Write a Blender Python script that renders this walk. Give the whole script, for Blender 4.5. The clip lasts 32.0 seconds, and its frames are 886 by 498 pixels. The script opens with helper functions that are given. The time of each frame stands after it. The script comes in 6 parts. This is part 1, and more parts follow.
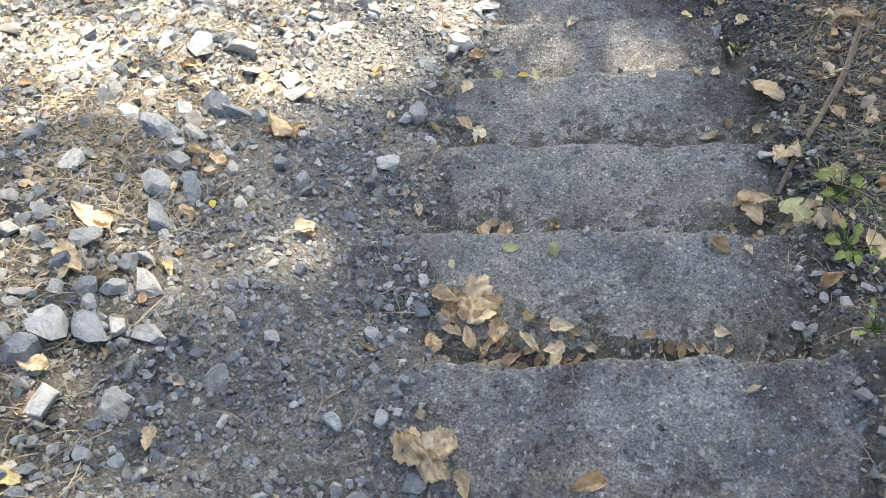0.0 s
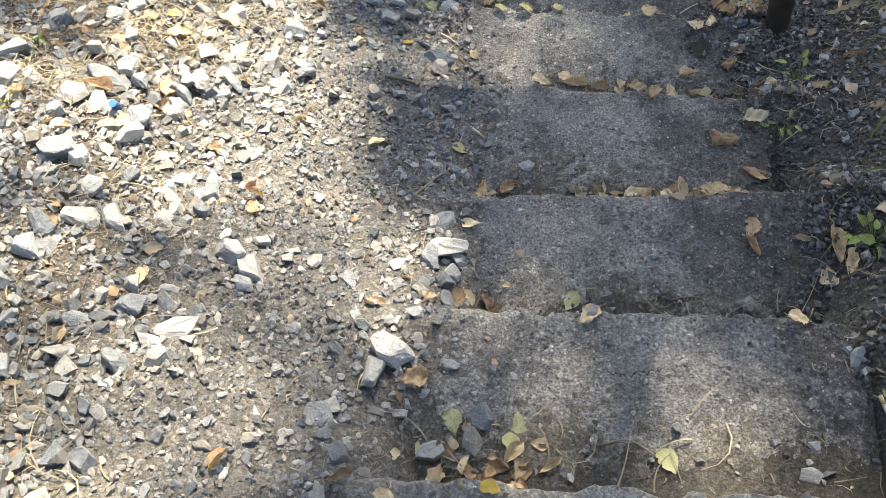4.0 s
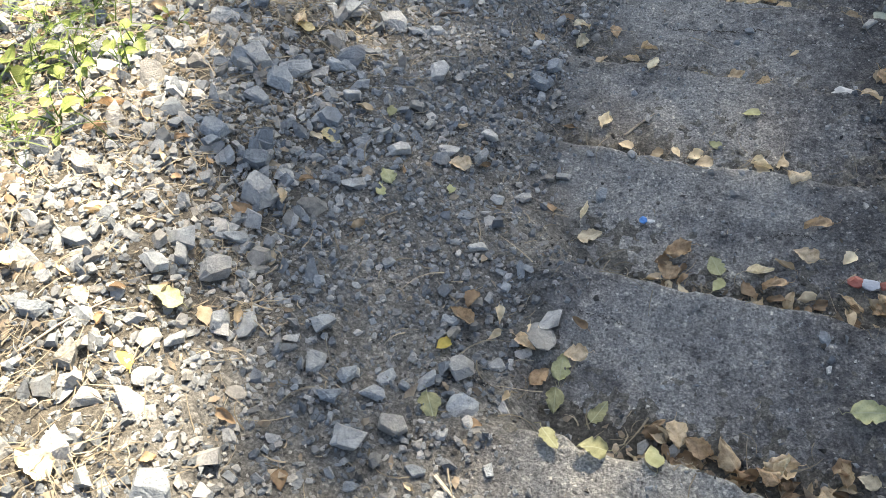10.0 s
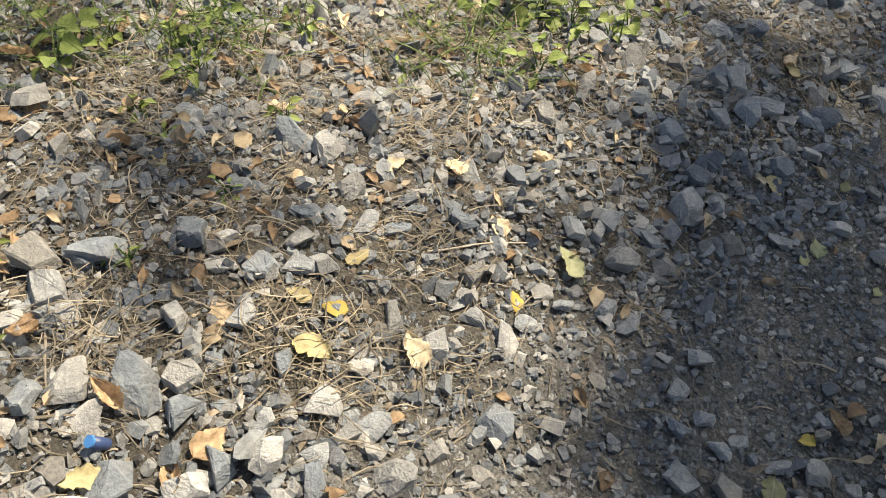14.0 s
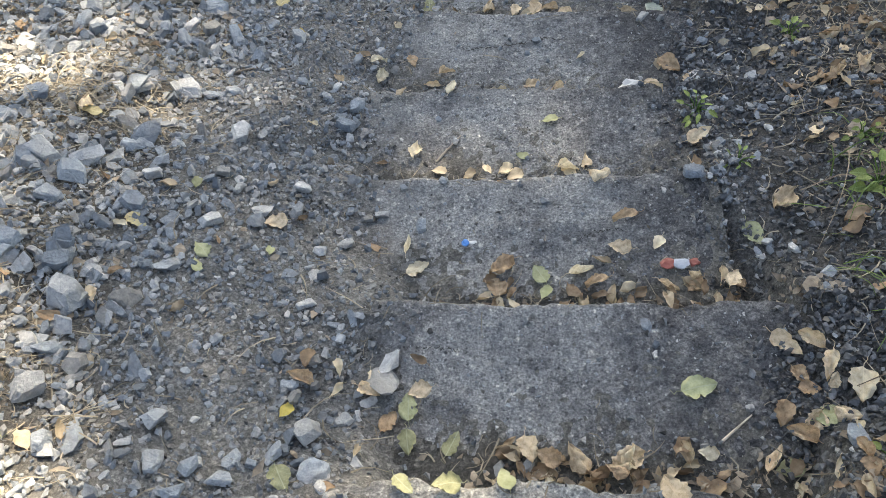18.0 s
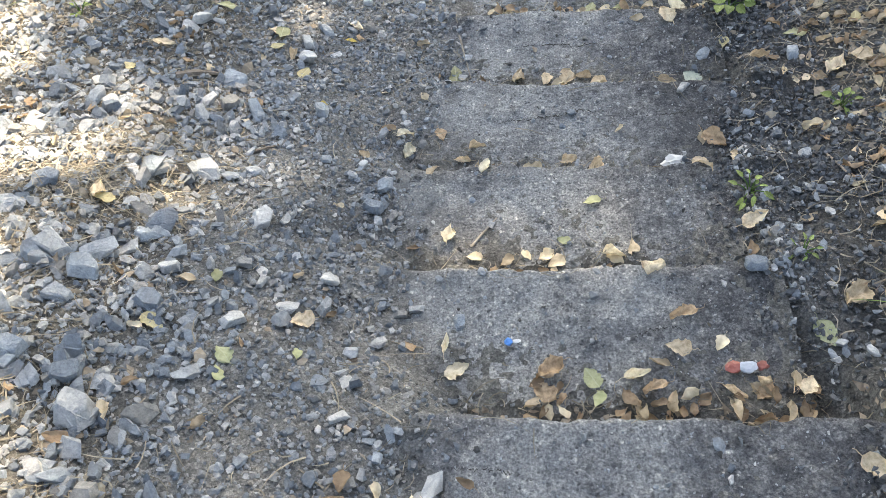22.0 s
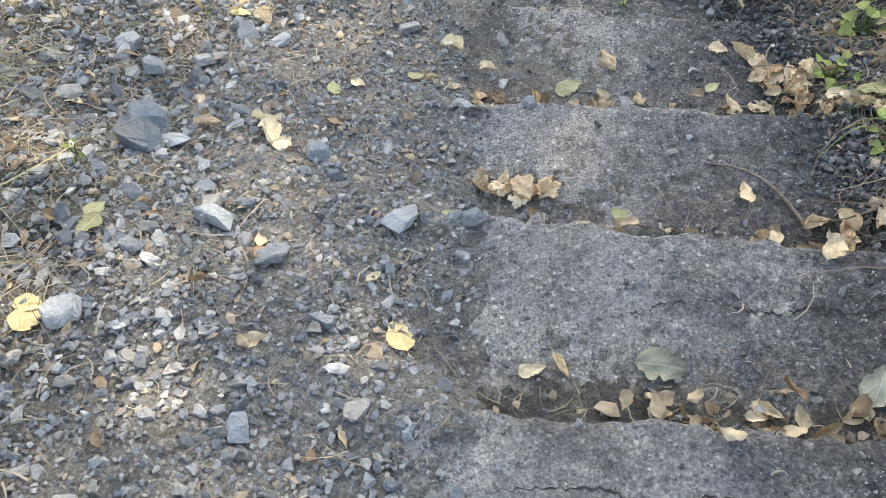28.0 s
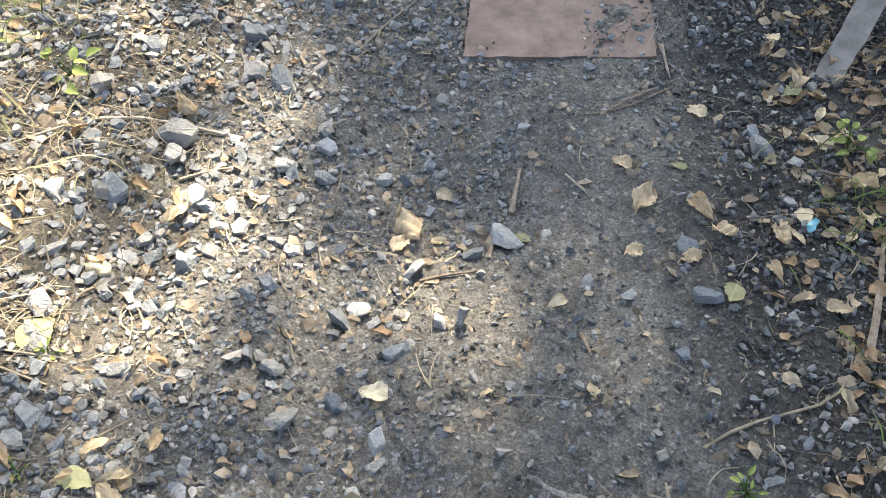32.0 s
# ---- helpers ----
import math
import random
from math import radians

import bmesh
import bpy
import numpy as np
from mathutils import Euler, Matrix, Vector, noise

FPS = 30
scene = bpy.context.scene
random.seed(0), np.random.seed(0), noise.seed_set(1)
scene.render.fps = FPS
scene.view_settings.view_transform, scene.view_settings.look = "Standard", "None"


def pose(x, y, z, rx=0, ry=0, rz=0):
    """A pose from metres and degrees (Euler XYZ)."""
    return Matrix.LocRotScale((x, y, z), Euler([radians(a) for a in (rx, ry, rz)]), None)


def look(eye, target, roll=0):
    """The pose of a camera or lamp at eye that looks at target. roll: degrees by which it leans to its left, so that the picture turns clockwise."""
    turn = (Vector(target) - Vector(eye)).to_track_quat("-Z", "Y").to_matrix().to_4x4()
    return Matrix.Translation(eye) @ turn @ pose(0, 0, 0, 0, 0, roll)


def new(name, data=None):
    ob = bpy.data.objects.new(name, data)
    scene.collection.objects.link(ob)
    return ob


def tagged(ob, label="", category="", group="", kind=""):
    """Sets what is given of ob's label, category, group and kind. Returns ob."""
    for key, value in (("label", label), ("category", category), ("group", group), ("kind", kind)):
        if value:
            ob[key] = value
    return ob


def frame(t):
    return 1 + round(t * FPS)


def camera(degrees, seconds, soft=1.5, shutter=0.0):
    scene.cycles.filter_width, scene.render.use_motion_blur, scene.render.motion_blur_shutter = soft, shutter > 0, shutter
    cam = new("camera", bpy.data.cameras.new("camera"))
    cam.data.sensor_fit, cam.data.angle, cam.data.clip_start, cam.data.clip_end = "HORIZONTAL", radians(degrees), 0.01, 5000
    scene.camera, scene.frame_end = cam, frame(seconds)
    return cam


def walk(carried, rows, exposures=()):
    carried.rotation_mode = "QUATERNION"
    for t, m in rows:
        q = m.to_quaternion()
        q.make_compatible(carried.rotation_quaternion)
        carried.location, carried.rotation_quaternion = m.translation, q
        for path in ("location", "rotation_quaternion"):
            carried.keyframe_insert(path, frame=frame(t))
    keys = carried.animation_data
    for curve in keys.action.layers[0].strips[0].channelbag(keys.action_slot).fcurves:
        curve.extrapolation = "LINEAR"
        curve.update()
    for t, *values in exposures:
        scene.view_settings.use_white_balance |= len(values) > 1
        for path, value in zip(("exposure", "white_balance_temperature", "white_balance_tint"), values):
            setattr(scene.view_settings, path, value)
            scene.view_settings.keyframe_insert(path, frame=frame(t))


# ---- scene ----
cam = camera(55.3, 32.0, soft=0.75)
PATH = [
    (0, (0.2486, -0.4273, 1.6584), (0.1108, 0.3412, -0.1829), -5.86),
    (0.5, (0.2273, -0.2248, 1.5245), (0.1129, 0.5675, -0.3083), -4.96),
    (1, (0.2147, -0.0774, 1.4417), (0.0626, 0.6950, -0.3969), -8.97),
    (1.5, (0.2530, 0.0642, 1.3296), (0.0831, 0.8080, -0.5191), -10.27),
    (2, (0.2949, 0.2220, 1.2333), (0.1556, 0.9472, -0.6253), -7.48),
    (2.5, (0.3005, 0.3867, 1.1460), (0.1454, 1.1126, -0.7112), -8.37),
    (3, (0.2623, 0.5632, 1.0386), (0.0718, 1.2757, -0.8205), -10.75),
    (3.5, (0.2870, 0.7721, 0.9385), (0.1086, 1.4812, -0.9230), -8.40),
    (5.5, (0.3209, 1.3342, 0.6031), (0.1091, 2.0569, -1.2497), -12.21),
    (6, (0.3617, 1.5083, 0.5043), (0.1538, 2.2348, -1.3475), -11.13),
    (6.5, (0.3864, 1.6515, 0.4548), (0.2086, 2.3995, -1.3915), -8.86),
    (7, (0.3635, 1.8320, 0.3488), (0.1627, 2.6355, -1.4717), -9.50),
    (7.5, (0.3334, 1.9218, 0.3063), (0.0728, 2.6925, -1.5207), -13.21),
    (8, (0.3167, 2.0322, 0.2574), (0.0130, 2.8022, -1.5632), -13.97),
    (8.5, (0.3365, 2.1603, 0.1688), (-0.0164, 2.9402, -1.6388), -14.43),
    (9, (0.3252, 2.2424, 0.1502), (-0.0459, 2.9896, -1.6675), -15.87),
    (9.5, (0.2929, 2.2625, 0.1534), (-0.0826, 3.0047, -1.6655), -16.49),
    (10, (0.2616, 2.2688, 0.1525), (-0.1678, 2.9976, -1.6598), -17.86),
    (10.5, (0.2220, 2.2581, 0.1644), (-0.3349, 2.9546, -1.6258), -19.74),
    (11, (0.1725, 2.2248, 0.1753), (-0.5528, 2.8648, -1.5753), -21.31),
    (11.5, (0.1332, 2.1886, 0.1875), (-0.7224, 2.7670, -1.5253), -21.44),
    (12, (0.0900, 2.1618, 0.1956), (-0.8570, 2.6468, -1.4979), -22.05),
    (12.5, (0.0882, 2.1521, 0.1961), (-0.9402, 2.5365, -1.4757), -24.49),
    (13, (0.0872, 2.1549, 0.1918), (-0.9504, 2.5200, -1.4786), -24.59),
    (13.5, (0.0873, 2.1540, 0.1915), (-0.9446, 2.5243, -1.4812), -24.59),
    (15.5, (0.1723, 2.2272, 0.1729), (-0.6491, 2.8224, -1.5508), -24.03),
    (16, (0.2148, 2.2559, 0.1718), (-0.4878, 2.9178, -1.5799), -23.14),
    (16.5, (0.2464, 2.2781, 0.1735), (-0.3435, 3.0034, -1.5946), -21.40),
    (17, (0.2823, 2.3017, 0.1683), (-0.1714, 3.0759, -1.6191), -18.69),
    (17.5, (0.3276, 2.3164, 0.1590), (0.0410, 3.1311, -1.6449), -14.42),
    (18, (0.3587, 2.3224, 0.1537), (0.2181, 3.1435, -1.6646), -10.44),
    (18.5, (0.3670, 2.3242, 0.1505), (0.2941, 3.1421, -1.6732), -8.54),
    (19, (0.3657, 2.3230, 0.1535), (0.3020, 3.1453, -1.6685), -8.26),
    (19.5, (0.3628, 2.3237, 0.1498), (0.2891, 3.1468, -1.6715), -8.50),
    (20, (0.3517, 2.3260, 0.1504), (0.2611, 3.1538, -1.6680), -8.93),
    (20.5, (0.3386, 2.3287, 0.1531), (0.2415, 3.1815, -1.6534), -8.90),
    (21, (0.3024, 2.3382, 0.1535), (0.2086, 3.2296, -1.6343), -8.68),
    (21.5, (0.2716, 2.3802, 0.1399), (0.1568, 3.2842, -1.6404), -9.46),
    (22, (0.2761, 2.4944, 0.0765), (0.1286, 3.4026, -1.6993), -10.37),
    (22.5, (0.3082, 2.6236, 0.0095), (0.1695, 3.5306, -1.7676), -8.83),
    (23, (0.3216, 2.7417, -0.0438), (0.2023, 3.6387, -1.8274), -7.13),
    (23.5, (0.3091, 2.9409, -0.1619), (0.1952, 3.8332, -1.9482), -7.07),
    (24, (0.2912, 3.1283, -0.2327), (0.1312, 4.0086, -2.0214), -10.44),
    (24.5, (0.3270, 3.3213, -0.3330), (0.1393, 4.1877, -2.1258), -12.99),
    (26.5, (0.3147, 4.0588, -0.6568), (0.1735, 4.8619, -2.4830), -8.90),
    (27, (0.3097, 4.1908, -0.7254), (0.1596, 4.9840, -2.5553), -7.99),
    (27.5, (0.2864, 4.3750, -0.8050), (0.1754, 5.1957, -2.6255), -6.50),
    (28, (0.2571, 4.5395, -0.8700), (0.1322, 5.3711, -2.6846), -8.14),
    (28.5, (0.2564, 4.7097, -0.9468), (0.0801, 5.5180, -2.7677), -10.66),
    (29, (0.2917, 4.9035, -1.0001), (0.1368, 5.7132, -2.8224), -8.03),
    (29.5, (0.2754, 5.1047, -1.0743), (0.1637, 5.9663, -2.8758), -6.00),
    (30, (0.2413, 5.2647, -1.1330), (0.1346, 6.1372, -2.9295), -7.33),
    (30.5, (0.2190, 5.3764, -1.1830), (0.0625, 6.2575, -2.9716), -8.92),
    (31, (0.2316, 5.5428, -1.2533), (0.0200, 6.4254, -3.0355), -10.00),
    (31.5, (0.2525, 5.6776, -1.2766), (0.0380, 6.5476, -3.0646), -8.41),
    (32, (0.2406, 5.8227, -1.3396), (0.0364, 6.7364, -3.1070), -6.06),
]
walk(cam, [(t, look(eye, target, roll)) for t, eye, target, roll in PATH],
     [(0, 2.6, 8350, 10), (2, 2.3, 8200, 10), (3.5, 2.15, 8300, 10), (5.5, 1.8, 8100, 10), (6.2, 1.75, 8000, 10), (7, 2.1, 8250, 10), (9, 2.2, 8350, 10),
      (10, 2.25, 8200, 10), (11, 1.8, 8150, 10), (12, 1.3, 8150, 10), (13, 0.92, 8050, 10), (16, 0.98, 8150, 10), (17, 1.7, 8000, 10), (18, 2.6, 8400, 10),
      (20, 2.9, 8550, 10), (24, 2.98, 8500, 10), (26.5, 3.02, 8700, 10), (27.5, 3.12, 8900, 10), (29, 3.12, 9100, 10), (31, 2.72, 8500, 10), (32, 2.7, 8450, 10)])

# ---- light ----
SUN_TO = Vector((0.06, 0.745, 0.665)).normalized()
world = bpy.data.worlds.new("sky")
scene.world = world
world.use_nodes = True
wn = world.node_tree.nodes
sky = wn.new("ShaderNodeTexSky")
sky.sky_type, sky.sun_disc = "NISHITA", False
sky.sun_elevation, sky.sun_rotation = math.asin(SUN_TO.z), math.atan2(SUN_TO.x, SUN_TO.y)
wn["Background"].inputs["Strength"].default_value = 0.08
world.node_tree.links.new(sky.outputs["Color"], wn["Background"].inputs["Color"])
sun_data = bpy.data.lights.new("sun", "SUN")
sun_data.energy, sun_data.angle, sun_data.color = 4.0, radians(0.55), (1.0, 0.95, 0.86)
sun = new("sun", sun_data)
sun.matrix_world = look(SUN_TO * 30, (0, 0, 0))


# ---- materials ----
def material(name):
    m = bpy.data.materials.new(name)
    m.use_nodes = True
    return m, m.node_tree.nodes, m.node_tree.links, m.node_tree.nodes["Principled BSDF"]


def noise_tex(n, l, scale, detail=4.0, rough=0.6, coord=None):
    t = n.new("ShaderNodeTexNoise")
    t.inputs["Scale"].default_value, t.inputs["Detail"].default_value, t.inputs["Roughness"].default_value = scale, detail, rough
    if coord:
        l.new(coord, t.inputs["Vector"])
    return t.outputs["Fac"]


def ramp_of(n, l, fac, stops):
    r = n.new("ShaderNodeValToRGB")
    e = r.color_ramp.elements
    e[0].position, e[0].color = stops[0][0], (*stops[0][1], 1)
    e[1].position, e[1].color = stops[-1][0], (*stops[-1][1], 1)
    for p, c in stops[1:-1]:
        s = e.new(p)
        s.color = (*c, 1)
    l.new(fac, r.inputs["Fac"])
    return r.outputs["Color"]


def mixed(n, l, fac, a, b, how="MIX"):
    m = n.new("ShaderNodeMix")
    m.data_type, m.blend_type = "RGBA", how
    for socket, v in ((m.inputs["Factor"], fac), (m.inputs["A"], a), (m.inputs["B"], b)):
        if isinstance(v, (int, float)):
            socket.default_value = v
        elif isinstance(v, tuple):
            socket.default_value = (*v, 1)
        else:
            l.new(v, socket)
    return m.outputs["Result"]


def bumped(n, l, bsdf, height, strength, distance):
    b = n.new("ShaderNodeBump")
    b.inputs["Strength"].default_value, b.inputs["Distance"].default_value = strength, distance
    l.new(height, b.inputs["Height"])
    l.new(b.outputs["Normal"], bsdf.inputs["Normal"])


def place_coord(n):
    return n.new("ShaderNodeTexCoord").outputs["Object"]


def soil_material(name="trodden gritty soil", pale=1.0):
    m, n, l, p = material(name)
    c = place_coord(n)
    col = ramp_of(n, l, noise_tex(n, l, 3.5, 6, 0.65, c), [(0.35, (0.14, 0.14, 0.138)), (0.62, (0.2, 0.198, 0.191))])
    clods = ramp_of(n, l, noise_tex(n, l, 34, 6, 0.75, c), [(0.34, (0.5, 0.5, 0.5)), (0.64, (1.4, 1.38, 1.34))])
    col = mixed(n, l, 0.85, col, clods, "MULTIPLY")
    fine = ramp_of(n, l, noise_tex(n, l, 170, 4, 0.75, c), [(0.37, (0.3, 0.3, 0.3)), (0.52, (1, 1, 1)), (0.65, (1.9, 1.88, 1.83))])
    col = mixed(n, l, 0.65, col, fine, "MULTIPLY")
    grit = n.new("ShaderNodeTexVoronoi")
    grit.inputs["Scale"].default_value = 120
    l.new(c, grit.inputs["Vector"])
    tone = n.new("ShaderNodeSeparateColor")
    l.new(grit.outputs["Color"], tone.inputs["Color"])
    chip = ramp_of(n, l, tone.outputs["Red"], [(0.86, (1, 1, 1)), (0.9, (1.7, 1.7, 1.7)), (1.0, (2.6, 2.55, 2.45))])
    col = mixed(n, l, 0.5, col, chip, "MULTIPLY")
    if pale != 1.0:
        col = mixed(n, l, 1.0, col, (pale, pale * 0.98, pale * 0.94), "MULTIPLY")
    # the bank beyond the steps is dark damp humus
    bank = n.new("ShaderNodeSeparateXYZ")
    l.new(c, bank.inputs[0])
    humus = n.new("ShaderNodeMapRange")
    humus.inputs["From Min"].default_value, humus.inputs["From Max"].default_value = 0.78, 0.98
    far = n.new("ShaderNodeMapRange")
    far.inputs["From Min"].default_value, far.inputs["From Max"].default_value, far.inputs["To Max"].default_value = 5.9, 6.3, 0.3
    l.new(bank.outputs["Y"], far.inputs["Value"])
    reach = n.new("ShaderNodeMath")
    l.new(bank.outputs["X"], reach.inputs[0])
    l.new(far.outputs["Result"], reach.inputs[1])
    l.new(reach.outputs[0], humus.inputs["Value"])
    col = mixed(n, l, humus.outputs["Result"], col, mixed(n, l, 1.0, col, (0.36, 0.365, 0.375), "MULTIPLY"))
    # off the trodden path the earth is browner; shade between stones is painted in too
    off = n.new("ShaderNodeMath")
    off.operation = "MULTIPLY_ADD"
    l.new(noise_tex(n, l, 4, 5, 0.7, c), off.inputs[0])
    off.inputs[1].default_value = 0.4
    l.new(bank.outputs["X"], off.inputs[2])
    wild = n.new("ShaderNodeMapRange")
    wild.inputs["From Min"].default_value, wild.inputs["From Max"].default_value = -0.15, -0.4
    l.new(off.outputs[0], wild.inputs["Value"])
    col = mixed(n, l, wild.outputs["Result"], col, mixed(n, l, 1.0, col, (0.72, 0.67, 0.6), "MULTIPLY"))
    l.new(col, p.inputs["Base Color"])
    p.inputs["Roughness"].default_value = 0.95
    h = n.new("ShaderNodeMath")
    l.new(noise_tex(n, l, 130, 6, 0.8, c), h.inputs[0])
    l.new(noise_tex(n, l, 38, 4, 0.6, c), h.inputs[1])
    bumped(n, l, p, h.outputs[0], 0.9, 0.012)
    return m


def concrete_material():
    """Cast concrete worn down to its sand: quiet grey, small stones showing, dirt in the hollows, damp black ends."""
    m, n, l, p = material("old worn concrete")
    c = place_coord(n)
    wide = ramp_of(n, l, noise_tex(n, l, 2.6, 7, 0.7, c), [(0.3, (0.228, 0.231, 0.233)), (0.5, (0.277, 0.279, 0.278)), (0.7, (0.338, 0.337, 0.329))])
    each = ramp_of(n, l, n.new("ShaderNodeObjectInfo").outputs["Random"], [(0.0, (0.9, 0.9, 0.91)), (1.0, (1.12, 1.11, 1.08))])
    col = mixed(n, l, 1.0, wide, each, "MULTIPLY")
    cloud = ramp_of(n, l, noise_tex(n, l, 14, 8, 0.75, c), [(0.34, (0.62, 0.62, 0.63)), (0.52, (1, 1, 1)), (0.68, (1.3, 1.29, 1.26))])
    col = mixed(n, l, 0.6, col, cloud, "MULTIPLY")
    # stones of the mix, laid bare by wear in patches
    bare = ramp_of(n, l, noise_tex(n, l, 5, 5, 0.7, c), [(0.3, (0.35, 0.35, 0.35)), (0.58, (1, 1, 1))])
    for scale, low, dark in ((42, 0.88, 0.5), (75, 0.74, 0.42), (120, 0.7, 0.4)):
        grit = n.new("ShaderNodeTexVoronoi")
        grit.inputs["Scale"].default_value = scale
        l.new(c, grit.inputs["Vector"])
        tone = n.new("ShaderNodeSeparateColor")
        l.new(grit.outputs["Color"], tone.inputs["Color"])
        inside = ramp_of(n, l, grit.outputs["Distance"], [(0.26, (1, 1, 1)), (0.42, (0, 0, 0))])
        pebble = ramp_of(n, l, tone.outputs["Red"], [(0.0, (dark, dark, dark * 1.04)), (0.22, (0.66, 0.67, 0.68)), (0.34, (1, 1, 1)), (low, (1, 1, 1)), (low + 0.06, (1.35, 1.34, 1.29)), (1.0, (1.9, 1.86, 1.76))])
        shown = mixed(n, l, 1.0, inside, bare, "MULTIPLY")
        col = mixed(n, l, 1.0, col, mixed(n, l, shown, (1.0, 1.0, 1.0), pebble), "MULTIPLY")
    sand = ramp_of(n, l, noise_tex(n, l, 210, 3, 0.65, c), [(0.37, (0.45, 0.45, 0.46)), (0.5, (1, 1, 1)), (0.63, (1.6, 1.59, 1.54))])
    col = mixed(n, l, 0.65, col, sand, "MULTIPLY")
    rough = ramp_of(n, l, noise_tex(n, l, 80, 6, 0.75, c), [(0.36, (0.62, 0.62, 0.63)), (0.5, (1, 1, 1)), (0.64, (1.36, 1.35, 1.32))])
    col = mixed(n, l, 0.65, col, rough, "MULTIPLY")
    # small pits
    pits = n.new("ShaderNodeTexVoronoi")
    pits.inputs["Scale"].default_value = 38
    l.new(c, pits.inputs["Vector"])
    hole = ramp_of(n, l, pits.outputs["Distance"], [(0.06, (0.3, 0.3, 0.31)), (0.13, (1, 1, 1))])
    col = mixed(n, l, 0.8, col, hole, "MULTIPLY")
    # trodden earth lies over the ends beside the path
    side = n.new("ShaderNodeSeparateXYZ")
    l.new(c, side.inputs[0])
    film = n.new("ShaderNodeMath")
    film.operation = "MULTIPLY_ADD"
    l.new(noise_tex(n, l, 7, 8, 0.75, c), film.inputs[0])
    film.inputs[1].default_value = 0.8
    l.new(side.outputs["X"], film.inputs[2])
    mud = ramp_of(n, l, noise_tex(n, l, 45, 6, 0.75, c), [(0.3, (0.12, 0.116, 0.108)), (0.7, (0.25, 0.242, 0.226))])
    clean = ramp_of(n, l, film.outputs[0], [(0.36, (0.25, 0.25, 0.25)), (0.6, (1, 1, 1))])
    col = mixed(n, l, clean, mud, col)
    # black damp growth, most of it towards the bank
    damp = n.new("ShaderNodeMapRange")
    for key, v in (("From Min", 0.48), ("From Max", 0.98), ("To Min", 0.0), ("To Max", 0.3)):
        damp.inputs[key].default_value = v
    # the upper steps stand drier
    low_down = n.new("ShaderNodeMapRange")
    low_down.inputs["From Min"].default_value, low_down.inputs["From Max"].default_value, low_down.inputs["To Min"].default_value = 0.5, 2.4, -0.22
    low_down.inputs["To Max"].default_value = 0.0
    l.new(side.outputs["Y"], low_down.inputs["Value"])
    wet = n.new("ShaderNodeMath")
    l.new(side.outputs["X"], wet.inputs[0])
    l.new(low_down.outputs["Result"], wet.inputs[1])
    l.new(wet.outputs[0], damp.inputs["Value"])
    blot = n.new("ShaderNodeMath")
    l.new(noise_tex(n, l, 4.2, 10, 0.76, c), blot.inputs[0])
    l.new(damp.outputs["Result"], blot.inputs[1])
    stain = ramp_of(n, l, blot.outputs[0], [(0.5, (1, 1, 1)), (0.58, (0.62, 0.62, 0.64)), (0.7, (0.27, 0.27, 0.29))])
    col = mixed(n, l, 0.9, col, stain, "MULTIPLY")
    # where the damp has eaten the skin, coarse black and pale grit stands bare
    eaten = n.new("ShaderNodeMath")
    eaten.operation = "MULTIPLY_ADD"
    l.new(noise_tex(n, l, 6, 6, 0.7, c), eaten.inputs[0])
    eaten.inputs[1].default_value = 0.55
    l.new(damp.outputs["Result"], eaten.inputs[2])
    coarse = ramp_of(n, l, noise_tex(n, l, 48, 7, 0.85, c), [(0.4, (0.38, 0.38, 0.4)), (0.5, (0.95, 0.95, 0.96)), (0.6, (1.55, 1.54, 1.5))])
    col = mixed(n, l, ramp_of(n, l, eaten.outputs[0], [(0.3, (0, 0, 0)), (0.46, (1, 1, 1))]), col, mixed(n, l, 1.0, col, coarse, "MULTIPLY"))
    l.new(col, p.inputs["Base Color"])
    p.inputs["Roughness"].default_value = 0.92
    h = n.new("ShaderNodeMath")
    l.new(noise_tex(n, l, 120, 5, 0.7, c), h.inputs[0])
    l.new(noise_tex(n, l, 34, 5, 0.7, c), h.inputs[1])
    bumped(n, l, p, h.outputs[0], 0.9, 0.013)
    return m


